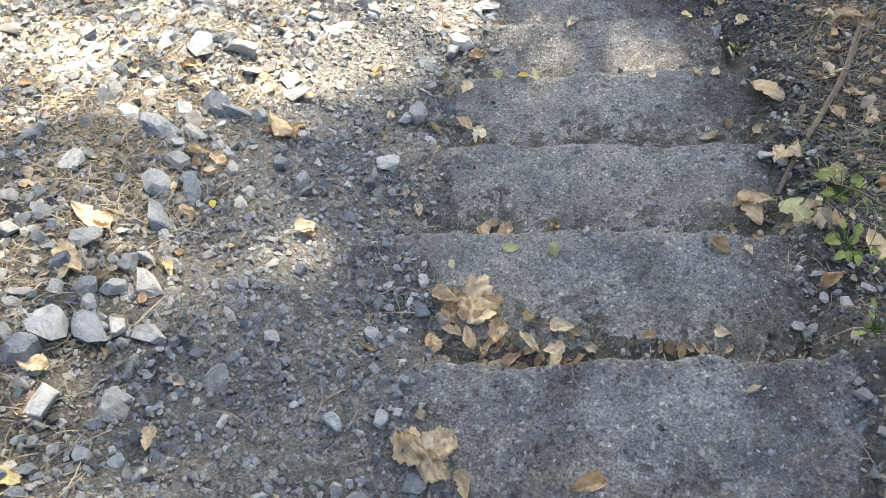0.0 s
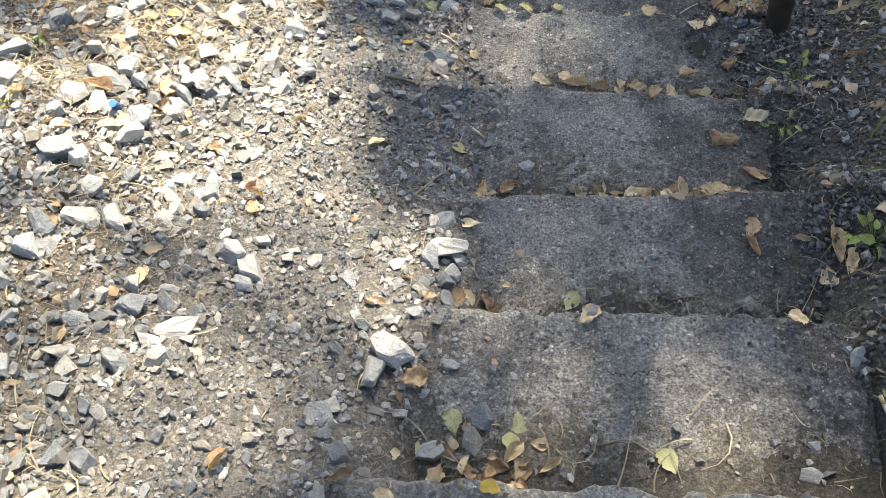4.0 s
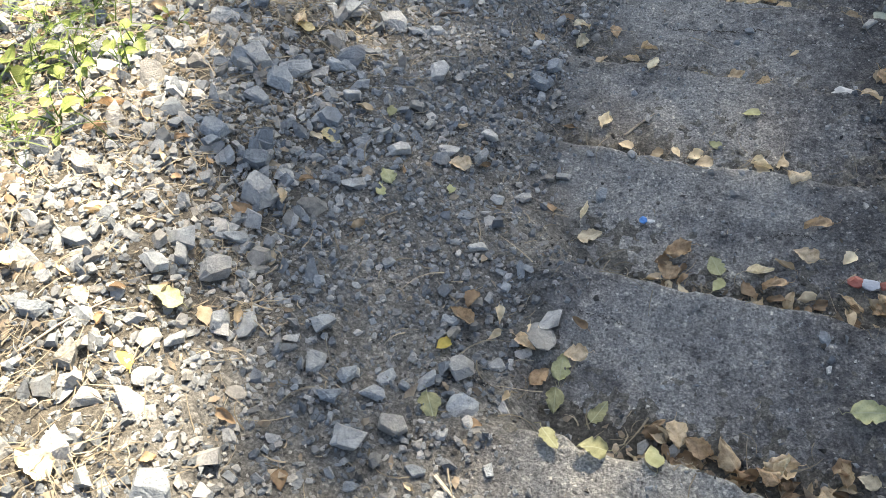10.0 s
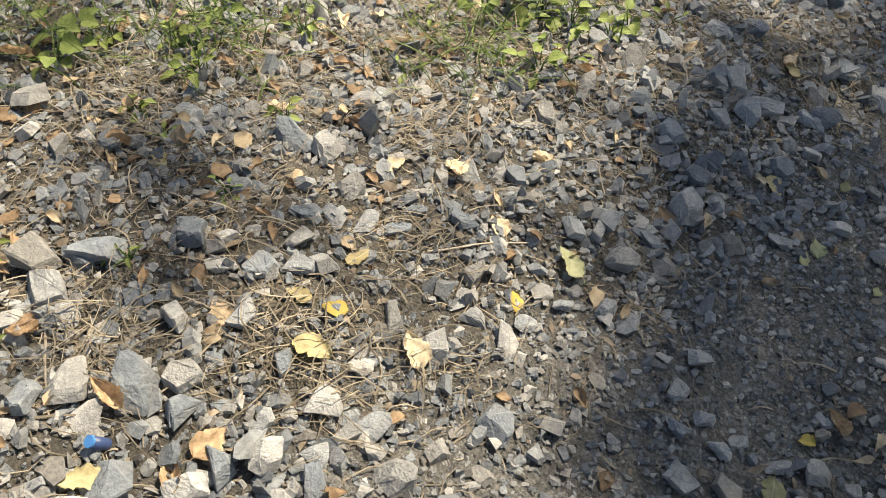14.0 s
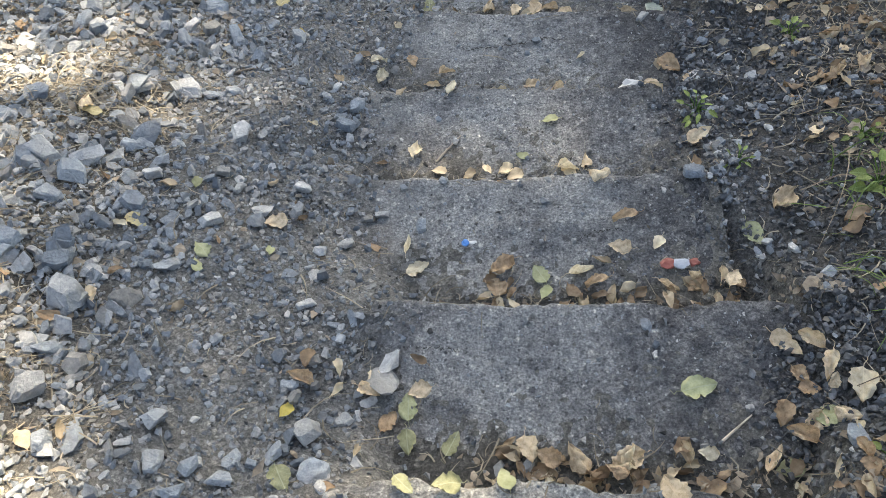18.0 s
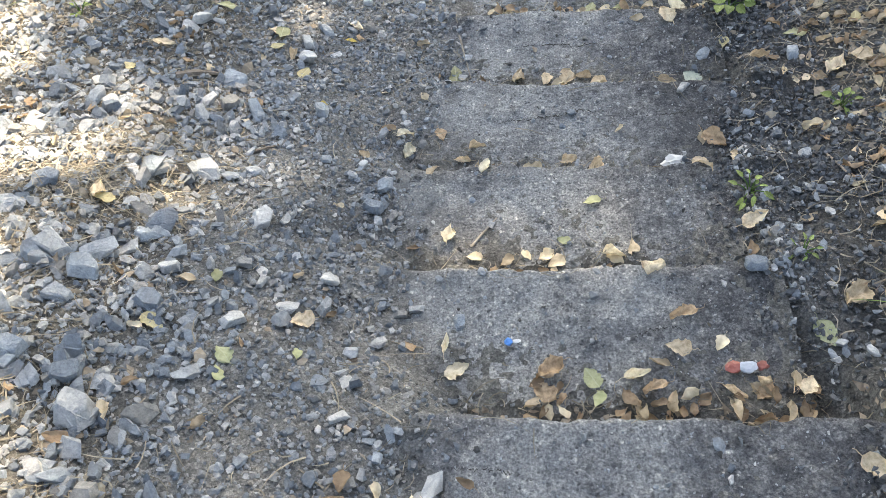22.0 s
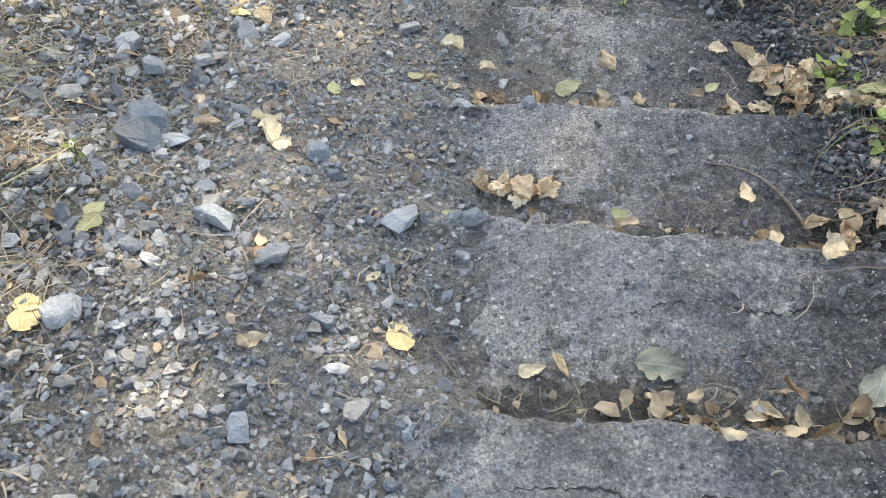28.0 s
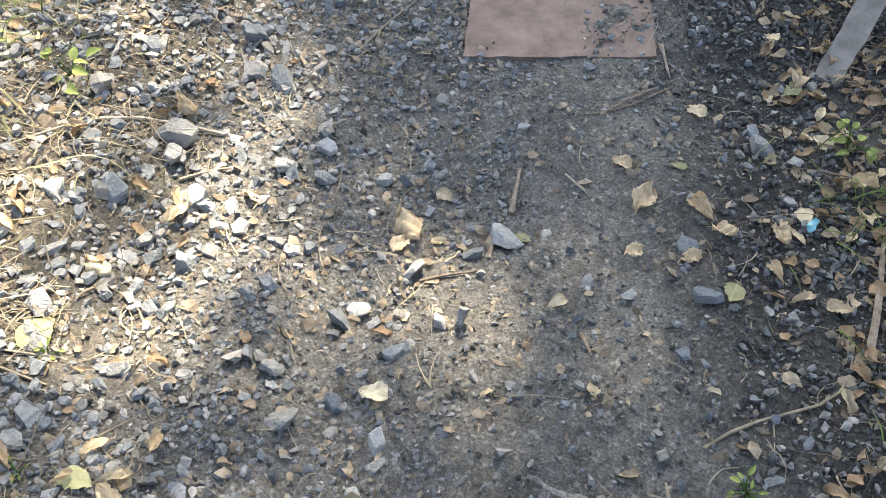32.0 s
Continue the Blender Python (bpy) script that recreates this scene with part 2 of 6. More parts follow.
def stone_material(name, island, lift=(1.0, 1.0, 1.0)):
    m, n, l, p = material(name)
    c = place_coord(n)
    k = 1.0 if island else 0.07
    if island:
        r = n.new("ShaderNodeNewGeometry").outputs["Random Per Island"]
    else:
        r = n.new("ShaderNodeObjectInfo").outputs["Random"]
    base = ramp_of(n, l, r, [(0.0, (0.13, 0.148, 0.166)), (0.32, (0.23, 0.252, 0.272)), (0.52, (0.33, 0.345, 0.352)), (0.7, (0.31, 0.308, 0.3)), (0.79, (0.22, 0.209, 0.192)), (0.87, (0.39, 0.382, 0.366)), (1.0, (0.48, 0.47, 0.452))])
    mottle = ramp_of(n, l, noise_tex(n, l, 70 * k, 7, 0.8, c), [(0.35, (0.6, 0.62, 0.65)), (0.65, (1.38, 1.37, 1.34))])
    col = mixed(n, l, 0.9, base, mottle, "MULTIPLY")
    col = mixed(n, l, 1.0, col, lift, "MULTIPLY")
    dust = ramp_of(n, l, noise_tex(n, l, 18 * k, 4, 0.6, c), [(0.48, (0, 0, 0)), (0.7, (1, 1, 1))])
    col = mixed(n, l, mixed(n, l, 1.0, dust, (0.6, 0.6, 0.6), "MULTIPLY"), col, (0.22, 0.21, 0.195))
    l.new(col, p.inputs["Base Color"])
    p.inputs["Roughness"].default_value = 0.85
    h = n.new("ShaderNodeMath")
    l.new(noise_tex(n, l, 230 * k, 5, 0.7, c), h.inputs[0])
    l.new(noise_tex(n, l, 55 * k, 4, 0.6, c), h.inputs[1])
    bumped(n, l, p, h.outputs[0], 0.8, 0.006)
    return m


def plain_material(name, low, high, scale=40, rough=0.85, metal=0.0, bump=0.4, island=False, sheer=0.0):
    """Two tones mixed by grain, shifted a little from piece to piece."""
    m, n, l, p = material(name)
    c = place_coord(n)
    col = ramp_of(n, l, noise_tex(n, l, scale, 5, 0.65, c), [(0.32, low), (0.68, high)])
    if island:
        r = n.new("ShaderNodeNewGeometry").outputs["Random Per Island"]
    else:
        r = n.new("ShaderNodeObjectInfo").outputs["Random"]
    shift = ramp_of(n, l, r, [(0.0, (0.62, 0.6, 0.58)), (1.0, (1.3, 1.28, 1.25))])
    col = mixed(n, l, 1.0, col, shift, "MULTIPLY")
    l.new(col, p.inputs["Base Color"])
    p.inputs["Roughness"].default_value, p.inputs["Metallic"].default_value = rough, metal
    bumped(n, l, p, noise_tex(n, l, scale * 4, 4, 0.7, c), bump, 0.003)
    if sheer:
        t = n.new("ShaderNodeBsdfTranslucent")
        l.new(col, t.inputs["Color"])
        mix = n.new("ShaderNodeMixShader")
        mix.inputs["Fac"].default_value = sheer
        l.new(p.outputs["BSDF"], mix.inputs[1])
        l.new(t.outputs["BSDF"], mix.inputs[2])
        l.new(mix.outputs["Shader"], n["Material Output"].inputs["Surface"])
    return m


def leaf_material(name, low, high, vein):
    """A leaf with a midrib along x and slanting side veins, blotched."""
    m, n, l, p = material(name)
    c = place_coord(n)
    s = n.new("ShaderNodeSeparateXYZ")
    l.new(c, s.inputs[0])

    def math_node(op, a, b=None):
        k = n.new("ShaderNodeMath")
        k.operation = op
        for q, v in enumerate((a, b)):
            if v is None:
                continue
            if isinstance(v, float):
                k.inputs[q].default_value = v
            else:
                l.new(v, k.inputs[q])
        return k.outputs[0]

    side = math_node("ABSOLUTE", s.outputs["Y"])
    slant = math_node("SUBTRACT", s.outputs["X"], math_node("MULTIPLY", side, 0.9))
    wave = math_node("SINE", math_node("MULTIPLY", slant, 45.0))
    line = math_node("GREATER_THAN", wave, 0.9)
    rib = math_node("LESS_THAN", side, 0.018)
    both = math_node("MAXIMUM", math_node("MULTIPLY", line, 0.45), rib)
    blot = ramp_of(n, l, noise_tex(n, l, 4.5, 7, 0.75, c), [(0.34, low), (0.56, high)])
    r = n.new("ShaderNodeObjectInfo").outputs["Random"]
    shift = ramp_of(n, l, r, [(0.0, (0.7, 0.66, 0.62)), (1.0, (1.2, 1.2, 1.2))])
    blot = mixed(n, l, 1.0, blot, shift, "MULTIPLY")
    spots = ramp_of(n, l, noise_tex(n, l, 22, 3, 0.6, c), [(0.66, (1, 1, 1)), (0.72, (0.35, 0.25, 0.18))])
    blot = mixed(n, l, 0.7, blot, spots, "MULTIPLY")
    col = mixed(n, l, math_node("MULTIPLY", both, 0.55), blot, vein)
    l.new(col, p.inputs["Base Color"])
    p.inputs["Roughness"].default_value = 0.6
    bumped(n, l, p, both, 0.4, 0.01)
    t = n.new("ShaderNodeBsdfTranslucent")
    l.new(col, t.inputs["Color"])
    mix = n.new("ShaderNodeMixShader")
    mix.inputs["Fac"].default_value = 0.22
    l.new(p.outputs["BSDF"], mix.inputs[1])
    l.new(t.outputs["BSDF"], mix.inputs[2])
    l.new(mix.outputs["Shader"], n["Material Output"].inputs["Surface"])
    return m


SOIL = soil_material()
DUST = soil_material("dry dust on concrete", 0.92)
DARK_SOIL = soil_material("darker soil", 0.5)
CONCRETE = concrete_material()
STONE = stone_material("crushed grey stone", False, (1.2, 1.23, 1.26))
GRAVEL = stone_material("crushed stone chips", True, (1.15, 1.16, 1.17))
FINES = stone_material("stone grit", True, (0.86, 0.875, 0.89))
CRUMB = plain_material("soil crumbs", (0.05, 0.05, 0.05), (0.15, 0.147, 0.14), 60, 0.95, island=True)
CLOD = plain_material("dark gritty clod", (0.035, 0.038, 0.042), (0.19, 0.2, 0.212), 60, 0.95, island=True)
STRAW = plain_material("dry straw", (0.2, 0.17, 0.125), (0.42, 0.375, 0.29), 30, 0.7, island=True, sheer=0.15)
LITTER = plain_material("brown leaf crumbs", (0.15, 0.115, 0.085), (0.45, 0.385, 0.3), 30, 0.75, island=True, sheer=0.15)
TWIG = plain_material("grey brown twig bark", (0.14, 0.11, 0.085), (0.32, 0.27, 0.22), 80, 0.85)
PALE_TWIG = plain_material("peeled pale stick", (0.33, 0.28, 0.22), (0.5, 0.45, 0.38), 60, 0.75)
GREEN = plain_material("weed leaf green", (0.05, 0.12, 0.025), (0.13, 0.24, 0.05), 25, 0.5, island=True, sheer=0.3)
CANOPY = plain_material("tree leaf green", (0.05, 0.1, 0.02), (0.1, 0.17, 0.04), 20, 0.5, island=True, sheer=0.08)
BARK = plain_material("dark tree bark", (0.06, 0.05, 0.04), (0.16, 0.13, 0.1), 25, 0.9)
TONES = {
    "tan": leaf_material("tan dry leaf", (0.46, 0.33, 0.2), (0.82, 0.67, 0.47), (0.7, 0.55, 0.36)),
    "brown": leaf_material("brown dead leaf", (0.25, 0.16, 0.09), (0.6, 0.43, 0.27), (0.45, 0.31, 0.18)),
    "cream": leaf_material("cream faded leaf", (0.58, 0.47, 0.3), (0.84, 0.75, 0.56), (0.78, 0.68, 0.48)),
    "yellow": leaf_material("yellow fallen leaf", (0.36, 0.3, 0.15), (0.57, 0.5, 0.28), (0.64, 0.58, 0.35)),
    "lime": leaf_material("yellow green fallen leaf", (0.29, 0.3, 0.15), (0.46, 0.47, 0.27), (0.53, 0.54, 0.36)),
    "grey": leaf_material("grey green withered leaf", (0.22, 0.25, 0.2), (0.42, 0.45, 0.36), (0.46, 0.48, 0.41)),
}


# ---- the lie of the land ----
# each step: where its front edge lies at mid width, its height there, and how the edge slants across
NOSES = [(0.023, 0.086, 0.052), (0.372, -0.094, 0.036), (0.722, -0.309, 0.025), (1.086, -0.508, 0.034), (1.434, -0.71, 0.033), (1.767, -0.88, 0.037), (2.151, -1.062, -0.058), (2.525, -1.248, -0.058),
         (2.911, -1.415, -0.057), (3.291, -1.583, -0.073), (3.645, -1.748, -0.104), (4.046, -1.917, -0.129), (4.437, -2.05, -0.104), (4.839, -2.168, -0.092), (5.248, -2.33, -0.145), (5.668, -2.535, -0.134), (6.093, -2.71, -0.225)]
LEFT = [0.05, 0.007, 0.024, 0.03, 0.1, 0.09, 0.09, 0.044, 0.08, -0.07, -0.06, 0.04, 0.05, 0.098, 0.14, 0.14, 0.18]
RIGHT = [0.91, 0.9, 0.925, 0.96, 0.935, 0.965, 0.885, 0.88, 0.93, 0.845, 0.85, 0.965, 0.955, 0.98, 1.04, 1.02, 0.98]
MID, TILT, FALL = 0.48, 0.1, 0.07
NY, NZ, SLANT = (np.array(v) for v in zip(*NOSES))
LINE_Y = np.concatenate([[-60, -8, -0.6], NY, [6.3, 6.5, 6.8, 7.3, 9, 14, 40, 300]])
LINE_Z = np.concatenate([[5.0, 3.2, 0.37], NZ, [-2.765, -2.81, -2.875, -2.98, -3.2, -3.7, -5.0, -9.0]])


def smooth(a, b, v):
    t = np.clip((v - a) / (b - a), 0, 1)
    return t * t * (3 - 2 * t)


def grain(x, y, scale, seed=0):
    """Smooth value noise from -1 to 1 on arrays."""
    x, y = np.asarray(x, float) * scale + seed * 17.3, np.asarray(y, float) * scale - seed * 9.7
    i, j = np.floor(x), np.floor(y)
    u, v = x - i, y - j
    u, v = u * u * (3 - 2 * u), v * v * (3 - 2 * v)

    def h(a, b):
        s = np.sin(a * 127.1 + b * 311.7 + seed * 74.7) * 43758.5453
        return (s - np.floor(s)) * 2 - 1

    return (h(i, j) * (1 - u) + h(i + 1, j) * u) * (1 - v) + (h(i, j + 1) * (1 - u) + h(i + 1, j + 1) * u) * v


def straight(x, y):
    """How far down the stair a place is, with the slant of the front edges taken out."""
    x, y = np.asarray(x, float), np.asarray(y, float)
    return y - np.interp(y, NY, SLANT) * (np.clip(x, -0.3, 1.2) - MID)


def edge_y(i, x):
    """The straight line along which the front edge of step i was cast."""
    return NY[i] + SLANT[i] * (x - MID)


def nose_y(i, x):
    """Where the worn front edge of step i runs."""
    return edge_y(i, x) + 0.009 * grain(x, i * 3.1, 3.2, i) + 0.008 * grain(x, i * 1.7, 11, i + 40) + 0.006 * grain(x, i, 34, i + 80) + 0.004 * grain(x, i, 70, i + 90)


def step_top(i, x, y):
    """The height of the tread of step i: tilted, falling to the front, worn."""
    return NZ[i] + TILT * (x - MID) + FALL * (edge_y(i, x) - y) + 0.005 * grain(x, y, 5, i) + 0.003 * grain(x, y, 22, i + 9) + 0.002 * grain(x, y, 60, i + 5)


def step_at(y):
    return np.clip(np.searchsorted(NY, y), 0, len(NY) - 1)


def slope_z(x, y):
    """The ground beside the steps."""
    x, y = np.asarray(x, float), np.asarray(y, float)
    z = np.interp(straight(x, y), LINE_Y, LINE_Z)
    z = z + np.interp(x, [-40, -6, -2, -1.2, -0.9, -0.7, -0.5, -0.3, -0.1, 0.0, 0.4, 0.9, 1.05, 1.3, 1.8, 6, 40], [1.5, 1.0, 0.25, 0.14, 0.13, 0.1, 0.02, -0.012, -0.055, -0.05, -0.03, 0.0, 0.01, 0.09, 0.24, 1.6, 3])
    near = smooth(9, 5, np.abs(x)) * smooth(14, 9, np.abs(y - 3))
    return z + near * (0.022 * grain(x, y, 2.2, 1) + 0.012 * grain(x, y, 6, 2) + 0.005 * grain(x, y, 17, 3)) + (1 - near) * 0.15 * grain(x, y, 0.3, 4)


def ground_z(x, y):
    x, y = np.asarray(x, float), np.asarray(y, float)
    z = slope_z(x, y)
    s = straight(x, y)
    left = np.interp(s, NY, LEFT) + 0.04 * grain(y, x * 0, 7, 6)
    right = np.interp(s, NY, RIGHT)
    w = smooth(left - 0.2, left + 0.14 + 0.05 * grain(x, y, 9, 7) + 0.03 * grain(x, y, 25, 8), x) * smooth(right + 0.26, right - 0.02, x)
    w = w * smooth(-0.5, -0.34, y) * (s < NY[-1] - 0.02)
    # the soil follows the steps with soft risers, and sinks below the bare treads
    i = step_at(s + 0.035 - 0.04 * smooth(right - 0.06, right + 0.02, x))
    j = np.maximum(i - 1, 0)
    soft = 0.012 + 0.15 * smooth(left + 0.2, left - 0.02, x) + 0.16 * smooth(right - 0.06, right + 0.04, x)
    tread = TILT * (x - MID) + FALL * np.clip(NY[i] - s, 0, 0.45)
    under = NZ[j] + (NZ[i] - NZ[j]) * np.clip((s + 0.035 - 0.04 * smooth(right - 0.06, right + 0.02, x) - NY[j]) / soft, 0, 1) + tread - 0.004 - 0.036 * smooth(left + 0.06, left + 0.26, x) * smooth(right + 0.005, right - 0.04, x) + (0.006 + 0.012 * grain(x, y, 11, 19)) * smooth(right - 0.08, right + 0.01, x)
    return z * (1 - w) + np.minimum(under, z + 0.14) * w


def surface_z(x, y):
    """What a loose thing lies on: the tread where one is bare, else the ground."""
    x, y = np.asarray(x, float), np.asarray(y, float)
    z = ground_z(x, y)
    i = step_at(straight(x, y))
    i = np.where(y > nose_y(i, x), np.minimum(i + 1, len(NY) - 1), i)
    i = np.where((i > 0) & (y < nose_y(np.maximum(i - 1, 0), x)), i - 1, i)
    on = (x > np.array(LEFT)[i]) & (x < np.array(RIGHT)[i]) & (y > -0.4) & (y < nose_y(i, x))
    return np.where(on, np.maximum(z, step_top(i, x, y)), z)


def mesh_of(name, verts, faces, mats, smooth_faces=False, pick=None):
    me = bpy.data.meshes.new(name)
    me.from_pydata([tuple(v) for v in verts], [], [tuple(f) for f in faces])
    for m in (mats if isinstance(mats, (list, tuple)) else [mats]):
        me.materials.append(m)
    me.polygons.foreach_set("use_smooth", [smooth_faces] * len(me.polygons))
    if pick is not None:
        me.polygons.foreach_set("material_index", pick)
    me.update()
    return me


def bulk_mesh(name, verts, tris, mat, smooth_faces=False):
    """A mesh from arrays of places and triangles, for large heaps."""
    me = bpy.data.meshes.new(name)
    nv, nt = len(verts), len(tris)
    me.vertices.add(nv)
    me.vertices.foreach_set("co", np.asarray(verts, np.float32).ravel())
    me.loops.add(nt * 3)
    me.loops.foreach_set("vertex_index", np.asarray(tris, np.int32).ravel())
    me.polygons.add(nt)
    me.polygons.foreach_set("loop_start", np.arange(0, nt * 3, 3, dtype=np.int32))
    me.polygons.foreach_set("use_smooth", np.full(nt, smooth_faces))
    me.materials.append(mat)
    me.update(calc_edges=True)
    return me


# ---- ground ----
def spaced(lo, hi, step, far_lo, far_hi):
    mid = np.arange(lo, hi + step / 2, step)
    out = []
    d, p = step, lo
    while p > far_lo:
        d *= 1.35
        p -= d
        out.append(p)
    up = []
    d, p = step, mid[-1]
    while p < far_hi:
        d *= 1.35
        p += d
        up.append(p)
    return np.concatenate([out[::-1], mid, up])


gx, gy = spaced(-1.6, 1.6, 0.025, -300, 300), spaced(-0.9, 7.9, 0.021, -300, 600)
GX, GY = np.meshgrid(gx, gy)
GZ = ground_z(GX, GY) + 0.0025 * grain(GX, GY, 45, 8)
nx, ny = len(gx), len(gy)
idx = np.arange(nx * ny).reshape(ny, nx)
a, b, c, d = idx[:-1, :-1].ravel(), idx[:-1, 1:].ravel(), idx[1:, 1:].ravel(), idx[1:, :-1].ravel()
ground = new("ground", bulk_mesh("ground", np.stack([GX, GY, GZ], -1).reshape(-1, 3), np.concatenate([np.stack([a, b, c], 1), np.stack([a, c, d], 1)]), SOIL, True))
tagged(ground, "sloping trodden dark soil hillside beside the steps", "ground", kind="structure")


# ---- concrete steps ----
def make_step(i):
    lo, hi = LEFT[i] - 0.03, RIGHT[i]
    cols, deep = 110, 34
    xs = np.linspace(lo, hi, cols + 1)
    back = (edge_y(i - 1, xs) if i else -0.38 + 0 * xs) - 0.03
    verts, faces = [], []
    rows = []
    for j in range(deep + 1):
        rows.append(("top", j / deep))
    for q in (0.25, 0.5, 0.75, 1.0):
        rows.append(("edge", q))
    rows += [("face", 0.4), ("face", 1.0)]
    for kind, q in rows:
        deep_at = back.mean() + (NY[i] - back.mean()) * (q if kind == "top" else 1)
        ends = [e + 0.024 * grain(deep_at, i, 8, i + 300 + k) + 0.012 * grain(deep_at, i, 31, i + 320 + k) for k, e in ((0, lo), (1, hi))]
        X = ends[0] + (ends[1] - ends[0]) * (xs - lo) / (hi - lo)
        ny_ = nose_y(i, X) - 0.04 * smooth(ends[1] - 0.05, ends[1], X) * (1 + 0.6 * grain(i, 0, 1, 3)) - 0.03 * smooth(ends[0] + 0.05, ends[0], X)
        rad = 0.012 + 0.006 * grain(X, i, 9, i + 30)
        if kind == "top":
            y = back + (ny_ - rad - back) * q
            z = step_top(i, X, y)
        elif kind == "edge":
            t = q * math.pi / 2
            y = ny_ - rad + rad * math.sin(t)
            z = step_top(i, X, ny_ - rad) - rad + rad * math.cos(t)
            z = z + 0.002 * grain(X, q, 30, i)
        else:
            y = ny_ - 0.004 - 0.02 * q + 0.006 * grain(X, q * 3, 14, i + 60)
            z = step_top(i, X, ny_ - rad) - rad - 0.22 * q
        z = z - 0.014 * smooth(ends[1] - 0.025, ends[1], X) - 0.012 * smooth(ends[0] + 0.025, ends[0], X)
        verts += list(zip(X + 0 * y, y, z + 0 * y))
    n = cols + 1
    for r in range(len(rows) - 1):
        for k in range(cols):
            faces.append((r * n + k, r * n + k + 1, (r + 1) * n + k + 1, (r + 1) * n + k))
    low = NZ[i] - 0.24
    m = len(verts)
    # right and left ends, back and underside
    for k, x in ((cols, hi), (0, lo)):
        ring = [r * n + k for r in range(len(rows))]
        verts.append((x, back[k], low))
        faces.append(ring + [len(verts) - 1] if k == 0 else [len(verts) - 1] + ring[::-1])
    faces.append([k for k in range(n)][::-1] + [m + 1, m])
    faces.append([(len(rows) - 1) * n + k for k in range(n)] + [m, m + 1])
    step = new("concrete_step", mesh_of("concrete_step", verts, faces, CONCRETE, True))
    return step


STEP_LABELS = {3: "grey concrete step, half sunlit, with crumbled front edge", 7: "grey concrete step with notched corner and dark patch", 9: "cracked grey concrete step strewn with leaves along the back",
               12: "grey concrete step with a long crack", 13: "grey concrete step with a long wavy crack and dark damp corner", 16: "lowest worn concrete step sunk into the soil"}
for i in range(len(NOSES)):
    tagged(make_step(i), STEP_LABELS.get(i, "worn grey concrete step with exposed grit, set in the slope"), "step", "concrete steps")


# ---- strips of soil at half tone along the foot of the risers ----
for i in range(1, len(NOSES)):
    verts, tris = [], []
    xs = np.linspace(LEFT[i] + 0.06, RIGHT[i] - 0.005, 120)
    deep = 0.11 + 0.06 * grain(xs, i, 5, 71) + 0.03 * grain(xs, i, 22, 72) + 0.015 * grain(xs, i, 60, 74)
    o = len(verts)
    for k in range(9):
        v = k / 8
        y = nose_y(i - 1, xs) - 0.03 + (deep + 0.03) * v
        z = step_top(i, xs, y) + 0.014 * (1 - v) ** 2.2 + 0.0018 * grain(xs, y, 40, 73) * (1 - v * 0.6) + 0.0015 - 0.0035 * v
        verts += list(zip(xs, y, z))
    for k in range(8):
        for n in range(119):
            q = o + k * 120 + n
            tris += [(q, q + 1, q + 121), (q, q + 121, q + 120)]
    soil_drift = new("soil_drift", bulk_mesh("soil_drift", np.array(verts), np.array(tris), DARK_SOIL, True))
    tagged(soil_drift, "dark soil along the foot of a riser", "soil", kind="stuff")


# ---- earth trodden over the treads, thick at the back and beside the path, in patches elsewhere ----
for i in range(len(NOSES)):
    verts, tris = [], []
    xs = np.linspace(LEFT[i] - 0.01, RIGHT[i] - 0.004, 200)
    back = edge_y(i - 1, xs) if i else -0.36
    o = len(verts)
    for k in range(71):
        v = k / 70
        y = back + (nose_y(i, xs) - 0.012 - back) * v
        cover = 0.6 * smooth(LEFT[i] + 0.14, LEFT[i] + 0.01, xs) + 0.95 * smooth(0.85, 0.1, v + 0 * xs) + (0.55 if i > 4 else 0.1) * smooth(RIGHT[i] - 0.22, RIGHT[i] - 0.02, xs) - 1.0 - 0.5 * smooth(0.85, 1.0, v + 0 * xs)
        cover = cover + {2: 0.12, 3: 0.2, 4: 0.2, 5: 0.25, 6: 0.3, 15: 0.3}.get(i, 0.1)
        if i == 16:
            cover = cover + 1.1 - 1.5 * smooth(0.38, 0.62, xs)
        cover = cover + 0.22 * grain(xs, y, 4.5, i + 200) + 0.35 * grain(xs, y, 14, i + 220) + 0.45 * grain(xs, y, 40, i + 240) + 0.55 * grain(xs, y, 85, i + 260)
        z = step_top(i, xs, y) + np.clip(0.0032 * cover, -0.003, 0.0035)
        verts += list(zip(xs, y, z))
    for k in range(70):
        for n in range(199):
            q = o + k * 200 + n
            tris += [(q, q + 1, q + 201), (q, q + 201, q + 200)]
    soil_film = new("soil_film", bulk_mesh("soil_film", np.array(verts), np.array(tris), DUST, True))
    tagged(soil_film, "thin patches of trodden earth over a concrete tread", "soil", kind="stuff")


# ---- heaps of small pieces ----
rng = np.random.default_rng(7)


